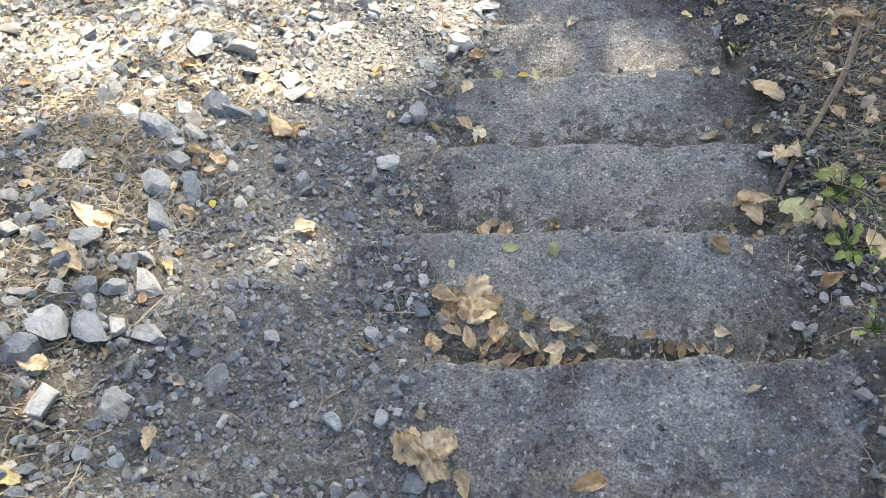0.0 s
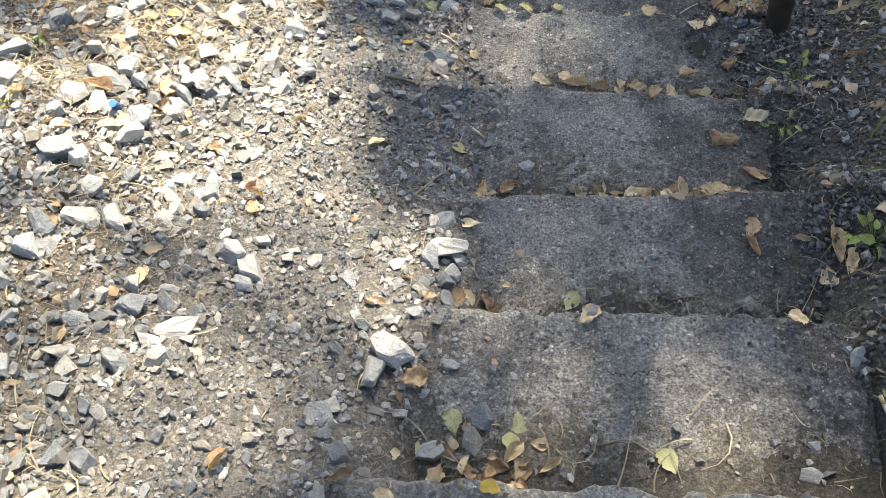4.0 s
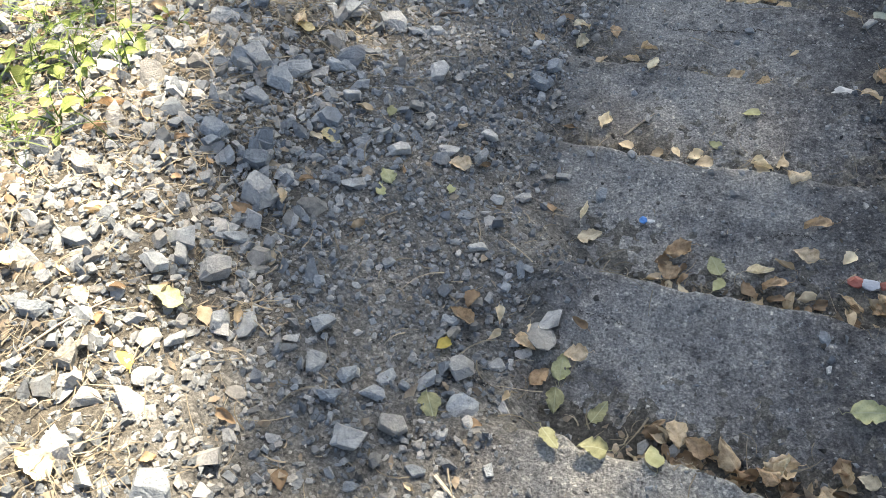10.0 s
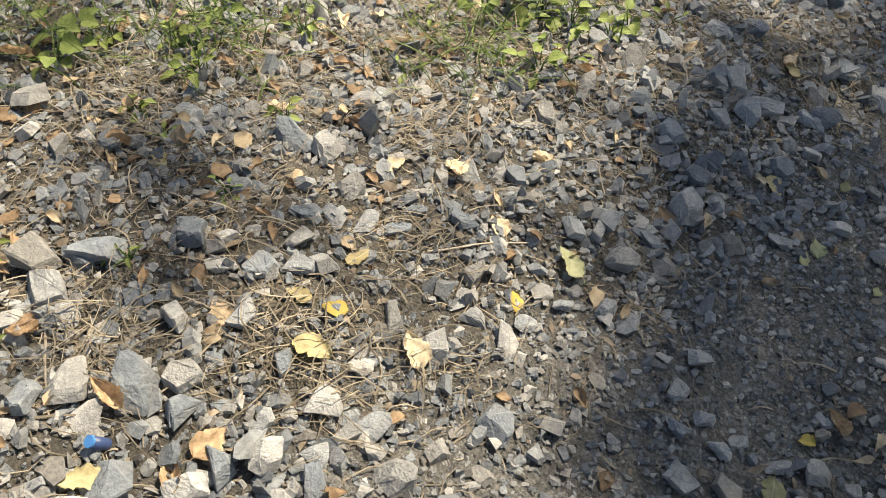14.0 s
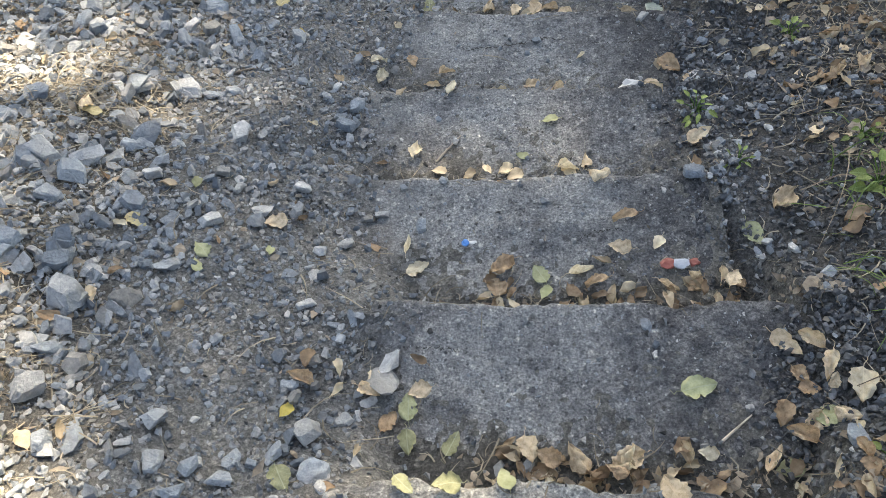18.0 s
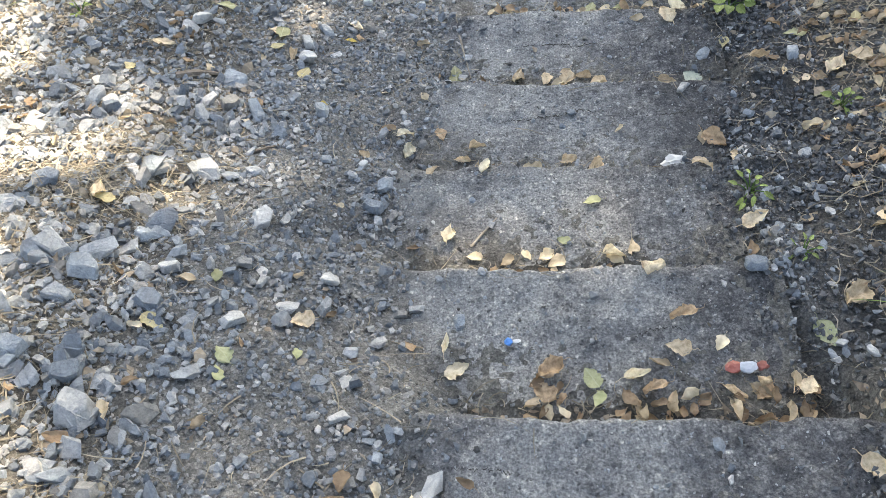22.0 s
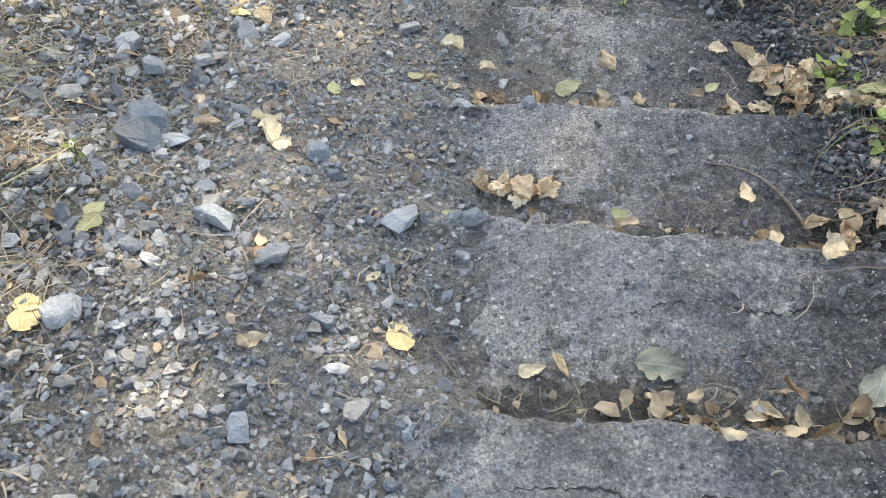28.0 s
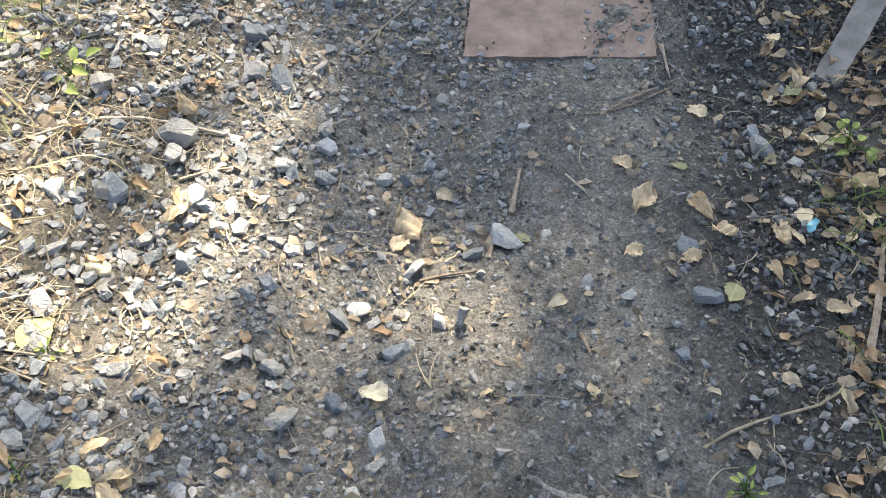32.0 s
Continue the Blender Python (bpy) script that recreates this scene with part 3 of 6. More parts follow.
def stone_shapes(count, seed, points=6, flat=0.5):
    """Broken stones: flat-lying blocks, each the hull of an uneven outline and a smaller, shifted one above it."""
    r, shapes = np.random.default_rng(seed), []
    for _ in range(count):
        bm = bmesh.new()
        n = points + int(r.integers(-1, 2))
        wide, tall = r.uniform(0.55, 0.92), flat * r.uniform(0.6, 1.15)
        lean = r.normal(0, 0.12, 2)
        a = np.sort(r.uniform(0, 2 * np.pi / n * 0.7, n) + np.arange(n) * 2 * np.pi / n)
        out = r.uniform(0.72, 1.0, n)
        for level, grow in ((-0.5, r.uniform(0.9, 1.0)), (0.5, r.uniform(0.5, 0.88))):
            for k in range(n):
                w = grow * out[k] * r.uniform(0.94, 1.04) * 0.5
                px, py = math.cos(a[k]) * w, math.sin(a[k]) * w * wide
                shift = lean * (level > 0.3)
                bm.verts.new((px + shift[0], py + shift[1] * wide, tall * level + (lean[0] * px + lean[1] * py) * 1.2 * (level > 0.3)))
        bmesh.ops.convex_hull(bm, input=bm.verts[:])
        bmesh.ops.delete(bm, geom=[v for v in bm.verts if not v.link_faces], context="VERTS")
        bmesh.ops.triangulate(bm, faces=bm.faces[:])
        bmesh.ops.recalc_face_normals(bm, faces=bm.faces[:])
        bm.verts.index_update()
        shapes.append((np.array([v.co[:] for v in bm.verts]), np.array([[v.index for v in f.verts] for f in bm.faces])))
        bm.free()
    return shapes


def turns(count, tilt):
    """Random turns: any way round, leaning by up to about tilt."""
    a, b, c = rng.uniform(0, 2 * np.pi, count), rng.normal(0, tilt, count), rng.normal(0, tilt, count)
    ca, sa, cb, sb, cc, sc = np.cos(a), np.sin(a), np.cos(b), np.sin(b), np.cos(c), np.sin(c)
    z, o = np.zeros(count), np.ones(count)
    ra = np.stack([ca, -sa, z, sa, ca, z, z, z, o], -1).reshape(-1, 3, 3)
    rb = np.stack([o, z, z, z, cb, -sb, z, sb, cb], -1).reshape(-1, 3, 3)
    rc = np.stack([cc, z, sc, z, o, z, -sc, z, cc], -1).reshape(-1, 3, 3)
    return ra @ rb @ rc


def heap(shapes, x, y, size, tilt, sink, stretch=None):
    """Places and triangles of many copies of a few shapes lying on the surface."""
    z = surface_z(x, y)
    which = rng.integers(0, len(shapes), len(x))
    rot = turns(len(x), tilt)
    vs, fs, at = [], [], 0
    for k, (v, f) in enumerate(shapes):
        s = np.nonzero(which == k)[0]
        if not len(s):
            continue
        p = np.einsum("nij,vj->nvi", rot[s], v) * size[s, None, None]
        low = p[:, :, 2].min(1)
        p += np.stack([x[s], y[s], z[s] - low - sink * size[s]], -1)[:, None]
        vs.append(p.reshape(-1, 3))
        fs.append((f[None] + (np.arange(len(s)) * len(v))[:, None, None] + at).reshape(-1, 3))
        at += len(s) * len(v)
    return np.concatenate(vs), np.concatenate(fs)


def sown(count, x0, x1, y0, y1, density):
    """Random places, thinned by a density from 0 to 1."""
    x, y = rng.uniform(x0, x1, count), rng.uniform(y0, y1, count)
    edge = 0.18 * grain(x, y, 1.7, 61) + 0.1 * grain(x, y, 5, 62)
    fade = smooth(x0, x0 + 0.35, x + edge) * smooth(x1, x1 - 0.3, x + edge) * smooth(y0, y0 + 0.2, y) * smooth(y1, y1 - 0.2, y)
    keep = rng.uniform(size=count) < density(x, y) * fade
    return x[keep], y[keep]


def on_steps(x, y):
    """1 on bare treads, 0 on the soil."""
    s = straight(x, y)
    left, right = np.interp(s, NY, LEFT), np.interp(s, NY, RIGHT)
    return smooth(left - 0.02, left + 0.15 + 0.08 * grain(x, y, 5, 24), x) * smooth(right + 0.02, right - 0.07, x) * (s < NY[-1]) * (s > -0.4)


def path_strip(x, y):
    """1 on the narrow trodden strip along the steps, where few stones lie."""
    mid = np.interp(y, [-1, 0.5, 2, 2.6, 3, 4.2, 5.2, 6.2, 7], [-0.22, -0.22, -0.14, -0.12, -0.2, -0.22, -0.14, 0.22, 0.42])
    wide = np.interp(y, [1, 2, 3, 5.6, 6.4], [0.22, 0.16, 0.22, 0.24, 0.42])
    return np.exp(-((x - mid) / wide) ** 2)


def stony(x, y):
    d = (0.55 + 0.45 * smooth(-0.1, -0.45, x)) * (1 - 0.35 * path_strip(x, y))
    d = np.where(x > 0.9, 0.15, d) * (1 - 0.985 * on_steps(x, y))
    return d * (0.55 + 0.45 * smooth(-0.5, 0.4, grain(x, y, 2.5, 21))) * smooth(-2.2, -1.3, x) * (1 - 0.15 * smooth(4.2, 4.9, y)) * (1 - 0.25 * smooth(5.6, 6.3, y)) * (1 - 0.7 * smooth(5.8, 6.1, y) * smooth(-0.15, 0.2, x))


def foot(x, y):
    """1 close to the foot of a riser."""
    s = straight(x, y)
    i = np.clip(np.searchsorted(NY, s) - 1, 0, len(NY) - 1)
    return np.exp(-((s - NY[i]) / 0.1) ** 2) * (s > 0)


def gritty(x, y):
    return (1 - (0.94 - 0.5 * foot(x, y) - 0.25 * (y > 5.72)) * on_steps(x, y)) * (0.6 + 0.4 * grain(x, y, 4, 22)) * np.where(x > 0.9, 0.95, 1.0)


SHAPES = stone_shapes(40, 3, 5, 0.25)
GRIT = stone_shapes(20, 6, 4, 0.42)
def beside(x, y):
    """Dark grit washed along the right ends of the steps and over their corners."""
    right = np.interp(straight(x, y), NY, RIGHT) - 0.35 * smooth(6.05, 6.3, y) + 0.12 * smooth(1.6, 1.0, y) + 0.05 * grain(x, y, 4, 44) + 0.03 * grain(x, y, 12, 45)
    return smooth(right - 0.19, right + 0.02, x) ** 1.6 * (0.5 + 0.5 * smooth(-0.4, 0.4, grain(x, y, 3, 43))) * (1 - 0.6 * smooth(1.1, 1.35, x)) * (1 - 0.45 * smooth(6.0, 6.2, y))


BOX = (-2.0, 1.75, -0.7, 7.9)
LUMPS = stone_shapes(50, 8, 5, 0.32)

x, y = sown(170000, *BOX, lambda x, y: gritty(x, y) * np.where(x > 0.9, 0.14, 1 - 0.35 * path_strip(x, y)) * (1 - 0.45 * smooth(4.4, 5.2, y)))
fine_gravel = new("fine_gravel", bulk_mesh("fine_gravel", *heap(GRIT, x, y, rng.lognormal(-4.6, 0.5, len(x)), 0.3, 0.0), FINES))
tagged(fine_gravel, "fine grey crushed stone grit trodden into the soil", "gravel", kind="stuff")
x, y = sown(72000, *BOX, gritty)
crumbs = new("soil_crumbs", bulk_mesh("soil_crumbs", *heap(GRIT, x, y, rng.lognormal(-4.75, 0.4, len(x)), 0.6, 0.1), CRUMB))
tagged(crumbs, "loose dark crumbs of dry soil", "soil", kind="stuff")
x, y = sown(130000, 0.45, 1.7, -0.6, 7.7, beside)
clods = new("dark_clods", bulk_mesh("dark_clods", *heap(GRIT, x, y, np.clip(rng.lognormal(-4.4, 0.45, len(x)), 0.005, 0.026), 0.3, 0.0), CLOD))
tagged(clods, "dark gritty clods of soil beside the steps", "soil", kind="stuff")
x, y = sown(150000, *BOX, stony)
gravel = new("gravel", bulk_mesh("gravel", *heap(SHAPES, x, y, np.clip(rng.lognormal(-4.05, 0.48, len(x)), 0.008, 0.05) * (1 - 0.15 * path_strip(x, y)), 0.17, 0.0), GRAVEL))
tagged(gravel, "angular grey crushed stones covering the slope", "gravel", kind="stuff")
x, y = sown(60000, -1.0, 0.34, -0.6, 7.7, lambda x, y: (1 - on_steps(x, y)) * (0.45 + 0.55 * path_strip(x, y)) * (1 - 0.5 * smooth(5.9, 6.3, y)))
path_chips = new("path_chips", bulk_mesh("path_chips", *heap(SHAPES, x, y, np.clip(rng.lognormal(-4.35, 0.4, len(x)), 0.006, 0.03), 0.15, 0.1), FINES))
tagged(path_chips, "flat grey stone chips trodden into the path", "gravel", kind="stuff")
x, y = sown(32000, *BOX, lambda x, y: (0.55 + 0.45 * smooth(1.0, 1.5, y) * smooth(3.6, 3.2, y)) * stony(x, y) * smooth(-0.2, -0.5, x) * (0.4 + 0.6 * smooth(-0.2, 0.4, grain(x, y, 3, 41))) * (1 - 0.65 * smooth(4.0, 4.7, y)))
stones_far = new("crushed_stones", bulk_mesh("crushed_stones", *heap(LUMPS, x, y, np.clip(rng.lognormal(-3.3, 0.36, len(x)), 0.022, 0.085), 0.2, 0.05), GRAVEL))
tagged(stones_far, "larger blue-grey crushed stones lying on the slope", "stones", kind="stuff")


# ---- pebbles showing in the worn concrete ----
for i, step in enumerate([o for o in scene.objects if o.name.startswith("concrete_step")]):
    count = 520
    x = rng.uniform(LEFT[i] + 0.05, RIGHT[i] - 0.03, count)
    back = edge_y(i - 1, x) + 0.04 if i else -0.3
    y = back + (nose_y(i, x) - 0.02 - back) * rng.uniform(0, 1, count) ** 0.7
    aggregate = new("aggregate", bulk_mesh("aggregate", *heap(GRIT, x, y, rng.lognormal(-5.0, 0.4, count), 0.3, 0.3), GRAVEL))
    aggregate.parent = step
    tagged(aggregate, "small pale and dark pebbles bedded in worn concrete", kind="stuff")


# ---- unseen trees added ahead of the steps to cast dappled shade ----
def sunlit(x, y):
    """Hand-set map of the sun the added crowns let through, seen along the sun's rays."""
    x, y = x + 0.08 * grain(x, y, 1.9, 57) + 0.05 * grain(x, y, 3.5, 51) + 0.03 * grain(x, y, 8, 52), y + 0.05 * grain(x, y, 3.5, 53)
    edge = np.interp(y, [-1, -0.3, 0, 0.3, 0.6, 0.75, 0.9, 1.1, 1.3, 1.45, 1.6, 1.7, 1.78, 1.88, 2.08, 2.35, 2.58, 2.7, 2.8, 2.9, 3.1, 3.3, 3.5, 3.75, 3.9, 4.2, 4.5, 5, 5.8, 6.1, 6.3, 6.45, 6.6, 6.8, 7.1, 7.5],
                     [-0.3, -0.3, -0.35, -0.25, -0.38, -0.4, -0.28, -0.05, 0.08, 0.17, 0.18, 0.13, -0.04, -0.18, -0.06, -0.18, -0.46, -0.57, -0.68, -0.76, -0.85, -0.85, -0.62, -0.6, -0.75, -1.0, -1.05, -1.3, -1.1, -0.5, 0.08, 0.2, 0.2, -0.1, -0.35, -0.5])
    top, foot_ = smooth(1.1, 0.7, y), smooth(5.9, 6.3, y)
    wide = 0.11 + 0.1 * smooth(1.65, 1.3, y) + 0.06 * top + 0.06 * foot_ + 0.1 * smooth(2.1, 2.4, y) * smooth(3.5, 3.2, y)
    open_ = 1.0 - 0.42 * top - 0.38 * smooth(0.75, 0.45, y) - 0.5 * smooth(0.9, 1.1, y) * smooth(1.75, 1.5, y) - 0.42 * foot_ - 0.5 * smooth(3.1, 3.4, y) * smooth(5.9, 5.5, y)
    s = open_ * smooth(edge + wide, edge - wide, x)
    calm = smooth(1.3, 1.6, y) * smooth(3.0, 2.7, y)
    s = s * (1 - 0.28 * (1 - calm) * smooth(0.1, -0.5, grain(x, y, 3.6, 55))) * (1 - 0.15 * (1 - calm) * smooth(0.3, -0.5, grain(x, y, 9, 56)))
    for px, py, rx, ry, k in ((-1.12, 2.06, 0.22, 0.15, 0.93), (-0.85, 1.95, 0.12, 0.06, 0.5), (-0.05, 1.86, 0.1, 0.08, 0.5), (-0.95, 4.1, 0.3, 0.2, 0.45), (-0.72, 2.52, 0.28, 0.3, 0.32), (-0.58, 6.62, 0.22, 0.15, 0.3), (-0.15, 6.24, 0.1, 0.12, 0.9), (-1.72, 2.12, 0.14, 0.14, 0.8), (-0.3, 0.62, 0.1, 0.15, 0.4), (-0.5, 0.02, 0.15, 0.08, 0.5)):
        s = s * (1 - k * np.exp(-((x - px) / rx) ** 2 - ((y - py) / ry) ** 2))
    for px, py, rx, ry, k in ((0.52, 1.27, 0.36, 0.15, 0.32), (0.35, 1.6, 0.2, 0.1, 0.18), (0.03, 1.6, 0.12, 0.08, 0.45), (0.16, 2.4, 0.2, 0.13, 0.4), (0.3, 3.5, 0.34, 0.15, 0.09), (-0.92, 3.58, 0.42, 0.28, 0.36), (-0.1, 3.2, 0.3, 0.22, 0.04), (0.0, 2.85, 0.25, 0.2, 0.035), (-0.3, 5.95, 0.25, 0.15, 0.22), (-0.2, 4.58, 0.32, 0.26, 0.13), (0.06, 6.45, 0.28, 0.2, 0.52), (-0.2, 6.62, 0.22, 0.14, 0.4), (0.3, 6.1, 0.4, 0.2, 0.05), (-0.78, 7.02, 0.36, 0.22, 0.6), (-0.04, 6.22, 0.14, 0.09, 0.22), (-0.4, 6.08, 0.3, 0.12, 0.22), (-0.05, 1.6, 0.25, 0.12, 0.5), (-0.4, 5.15, 0.35, 0.25, 0.14)):
        s = np.maximum(s, k * np.exp(-((x - px) / rx) ** 2 - ((y - py) / ry) ** 2))
    return np.clip(s, 0.004, 1)


def tree(name, foot, crown_y, seed):
    """A tall tree: tapered trunk, forked limbs, and a crown of many leaves."""
    r = random.Random(seed)
    holder = new(name)
    holder.location = foot
    bm = bmesh.new()

    def limb(p, q, r0, r1, bend):
        mid = (p + q) / 2 + Vector((r.uniform(-bend, bend), r.uniform(-bend, bend), bend * 0.4))
        ring0 = None
        for k in range(7):
            t = k / 6
            c_ = p * (1 - t) ** 2 + mid * 2 * t * (1 - t) + q * t * t
            rad = r0 + (r1 - r0) * t
            ring = [bm.verts.new(c_ + Vector((math.cos(a_) * rad, math.sin(a_) * rad, 0))) for a_ in [n_ * math.pi / 4 for n_ in range(8)]]
            if ring0:
                for n_ in range(8):
                    bm.faces.new((ring0[n_], ring0[(n_ + 1) % 8], ring[(n_ + 1) % 8], ring[n_]))
            ring0 = ring
    top = Vector((0, 0, 9.0))
    limb(Vector((0, 0, -0.3)), top, 0.3, 0.17, 0.3)
    for _ in range(9):
        out = Vector((r.uniform(-3, 2), r.uniform(*crown_y) - foot[1], r.uniform(10, 14)))
        limb(Vector((0, 0, r.uniform(5, 9))), out, 0.12, 0.03, 0.8)
    me = bpy.data.meshes.new("trunk")
    bm.to_mesh(me)
    bm.free()
    me.materials.append(BARK)
    trunk = new("trunk", me)
    trunk.parent = holder
    return holder


def crown(parent, y0, y1, count):
    x, y = rng.uniform(-3.6, 4.8, count), rng.uniform(y0, y1, count)
    ragged = 0.7 * grain(x, y, 0.7, 63) + 0.35 * grain(x, y, 2.1, 64)
    rim = smooth(-3.4, -2.4, x + ragged) * smooth(4.6, 2.8, x + ragged) * smooth(-3.6, -2.2, y + ragged) * smooth(10.5, 8.6, y + ragged)
    # crown leaves are kept only where the hand-set map wants shade below
    keep = rng.uniform(size=count) < np.clip(-np.log(sunlit(x, y)) / 6.3, 0, 1) * rim
    x, y = x[keep], y[keep]
    d = rng.uniform(14, 18, len(x))
    p = np.stack([x, y, np.interp(y, LINE_Y, LINE_Z)], -1) + np.array(SUN_TO) * d[:, None] - np.array(parent.location)
    size = rng.uniform(0.09, 0.16, len(x))
    rot = turns(len(x), 0.8)
    shape = np.array([(0, 0, 0), (0.45, 0.4, 0.08), (1, 0, -0.05), (0.45, -0.4, 0.08)]) - (0.45, 0, 0)
    v = (np.einsum("nij,vj->nvi", rot, shape) * size[:, None, None] + p[:, None]).reshape(-1, 3)
    f = (np.array([(0, 1, 2), (0, 2, 3)])[None] + (np.arange(len(x)) * 4)[:, None, None]).reshape(-1, 3)
    ob = new("crown", bulk_mesh("crown", v, f, CANOPY))
    ob.parent = parent


for y0, y1, root in ((-3.8, 2.9, (2.5, 13.5)), (2.9, 10.6, (-1.5, 21.0))):
    t = tree("tree", (*root, float(ground_z(*root))), (y0 + 11, y1 + 12), 3)
    tagged(t, "unseen leafy tree added to shade the steps", "tree", "shade trees")
    crown(t, y0, y1, int(16500 * (y1 - y0)))


# ---- helpers for things ----
def part(name, bm, mat, parent=None, label="", smooth_faces=False):
    """Links a bmesh as one mesh object, under a thing or a part if one is given."""
    me = bpy.data.meshes.new(name)
    bm.to_mesh(me)
    bm.free()
    for m in (mat if isinstance(mat, (list, tuple)) else [mat]):
        me.materials.append(m)
    me.polygons.foreach_set("use_smooth", [smooth_faces] * len(me.polygons))
    ob = new(name, me)
    if parent:
        ob.parent = parent
    if label:
        ob["label"] = label
    return ob


def tube(bm, points, radii, sides=7, wobble=0.0, rand=None):
    """A closed tube along some points."""
    pts = [Vector(p) for p in points]
    last = None
    for k, p in enumerate(pts):
        along = (pts[min(k + 1, len(pts) - 1)] - pts[max(k - 1, 0)]).normalized()
        u = along.cross(Vector((0.31, 0.2, 1))).normalized()
        v = along.cross(u)
        ring = []
        for n in range(sides):
            a_ = 2 * math.pi * n / sides
            r_ = radii[k] * (1 + (rand.uniform(-wobble, wobble) if rand else 0))
            ring.append(bm.verts.new(p + (u * math.cos(a_) + v * math.sin(a_)) * r_))
        if last:
            for n in range(sides):
                bm.faces.new((last[n], last[(n + 1) % sides], ring[(n + 1) % sides], ring[n]))
        else:
            bm.faces.new(ring[::-1])
        last = ring
    bm.faces.new(last)
    bmesh.ops.recalc_face_normals(bm, faces=bm.faces[:])
    return bm


def curve_through(points, count):
    """Points eased along a bent line."""
    p = np.array(points, float)
    s = np.concatenate([[0], np.cumsum(np.linalg.norm(np.diff(p, axis=0), axis=1))])
    t = np.linspace(0, s[-1], count)
    q = np.stack([np.interp(t, s, p[:, k]) for k in range(p.shape[1])], -1)
    for _ in range(2):
        q[1:-1] = (q[:-2] + 2 * q[1:-1] + q[2:]) / 4
    return q


def lying(x, y):
    """Turn that lays a thing along the surface under it."""
    e = 0.03
    a = float(surface_z(x + e, y)) - float(surface_z(x - e, y))
    b = float(surface_z(x, y + e)) - float(surface_z(x, y - e))
    n = Vector((-np.clip(a / (2 * e), -0.4, 0.4), -np.clip(b / (2 * e), -0.4, 0.4), 1)).normalized()
    return n.to_track_quat("Z", "Y").to_matrix().to_4x4()


# ---- cracks in the steps ----
CRACK = plain_material("dirt filled crack", (0.02, 0.019, 0.018), (0.05, 0.047, 0.044), 60, 1.0)
STEPS = [o for o in scene.objects if o.name.startswith("concrete_step")]


def crack(i, points, width):
    q = curve_through(points, 70)
    r = random.Random(i * 7 + len(points))
    bm = bmesh.new()
    last = None
    for k, (x, y) in enumerate(q):
        y += 0.005 * r.uniform(-1, 1)
        w = 0.95 * width * (0.1 + 0.9 * r.random() ** 1.5) * math.sin(math.pi * (k + 0.6) / (len(q) + 0.2))
        z = float(step_top(i, x, y)) + 0.0038
        pair = bm.verts.new((x, y - w, z)), bm.verts.new((x, y + w, z))
        if last:
            bm.faces.new((last[0], pair[0], pair[1], last[1]))
        last = pair
    part("crack", bm, CRACK, STEPS[i], "narrow dark crack filled with dirt")


crack(4, [(0.445, 1.316), (0.511, 1.31), (0.576, 1.324), (0.62, 1.325)], 0.0025)
crack(8, [(0.147, 2.825), (0.237, 2.826), (0.323, 2.8)], 0.002)
crack(9, [(0.495, 3.11), (0.567, 3.128), (0.618, 3.133), (0.655, 3.125)], 0.002)
crack(11, [(0.223, 3.921), (0.359, 3.917), (0.445, 3.923), (0.482, 3.939), (0.529, 3.923), (0.587, 3.915)], 0.004)
crack(11, [(0.587, 3.91), (0.683, 3.884), (0.801, 3.883), (0.9, 3.862)], 0.003)
crack(12, [(0.298, 4.302), (0.418, 4.293), (0.487, 4.286), (0.517, 4.267), (0.556, 4.278), (0.635, 4.253), (0.672, 4.226)], 0.003)
crack(13, [(0.222, 4.735), (0.315, 4.744), (0.377, 4.74), (0.417, 4.74), (0.447, 4.721), (0.507, 4.715), (0.546, 4.728), (0.581, 4.73), (0.614, 4.711), (0.656, 4.706), (0.697, 4.684)], 0.0042)
crack(13, [(0.67, 4.7), (0.697, 4.684), (0.723, 4.664), (0.795, 4.664), (0.834, 4.676), (0.9, 4.67)], 0.0048)
crack(13, [(0.429, 4.718), (0.439, 4.745), (0.443, 4.779)], 0.002)
crack(14, [(0.428, 5.063), (0.499, 5.069), (0.558, 5.087), (0.604, 5.092), (0.65, 5.095), (0.679, 5.075)], 0.004)
crack(14, [(0.64, 5.095), (0.679, 5.075), (0.729, 5.062), (0.808, 5.068), (0.883, 5.058), (0.98, 5.065)], 0.0055)


bm = bmesh.new()
rim = [bm.verts.new((0.763 + (0.026 + 0.007 * math.sin(3 * w)) * math.cos(w), 2.395 + (0.036 + 0.008 * math.sin(5 * w + 1)) * math.sin(w), 0)) for w in np.linspace(0, 2 * math.pi, 25)[:-1]]
for v in rim:
    v.co.z = float(step_top(7, v.co.x, v.co.y)) + 0.003
bm.faces.new(rim)
part("dark_patch", bm, CRACK, STEPS[7], "dark tarry patch on worn concrete")


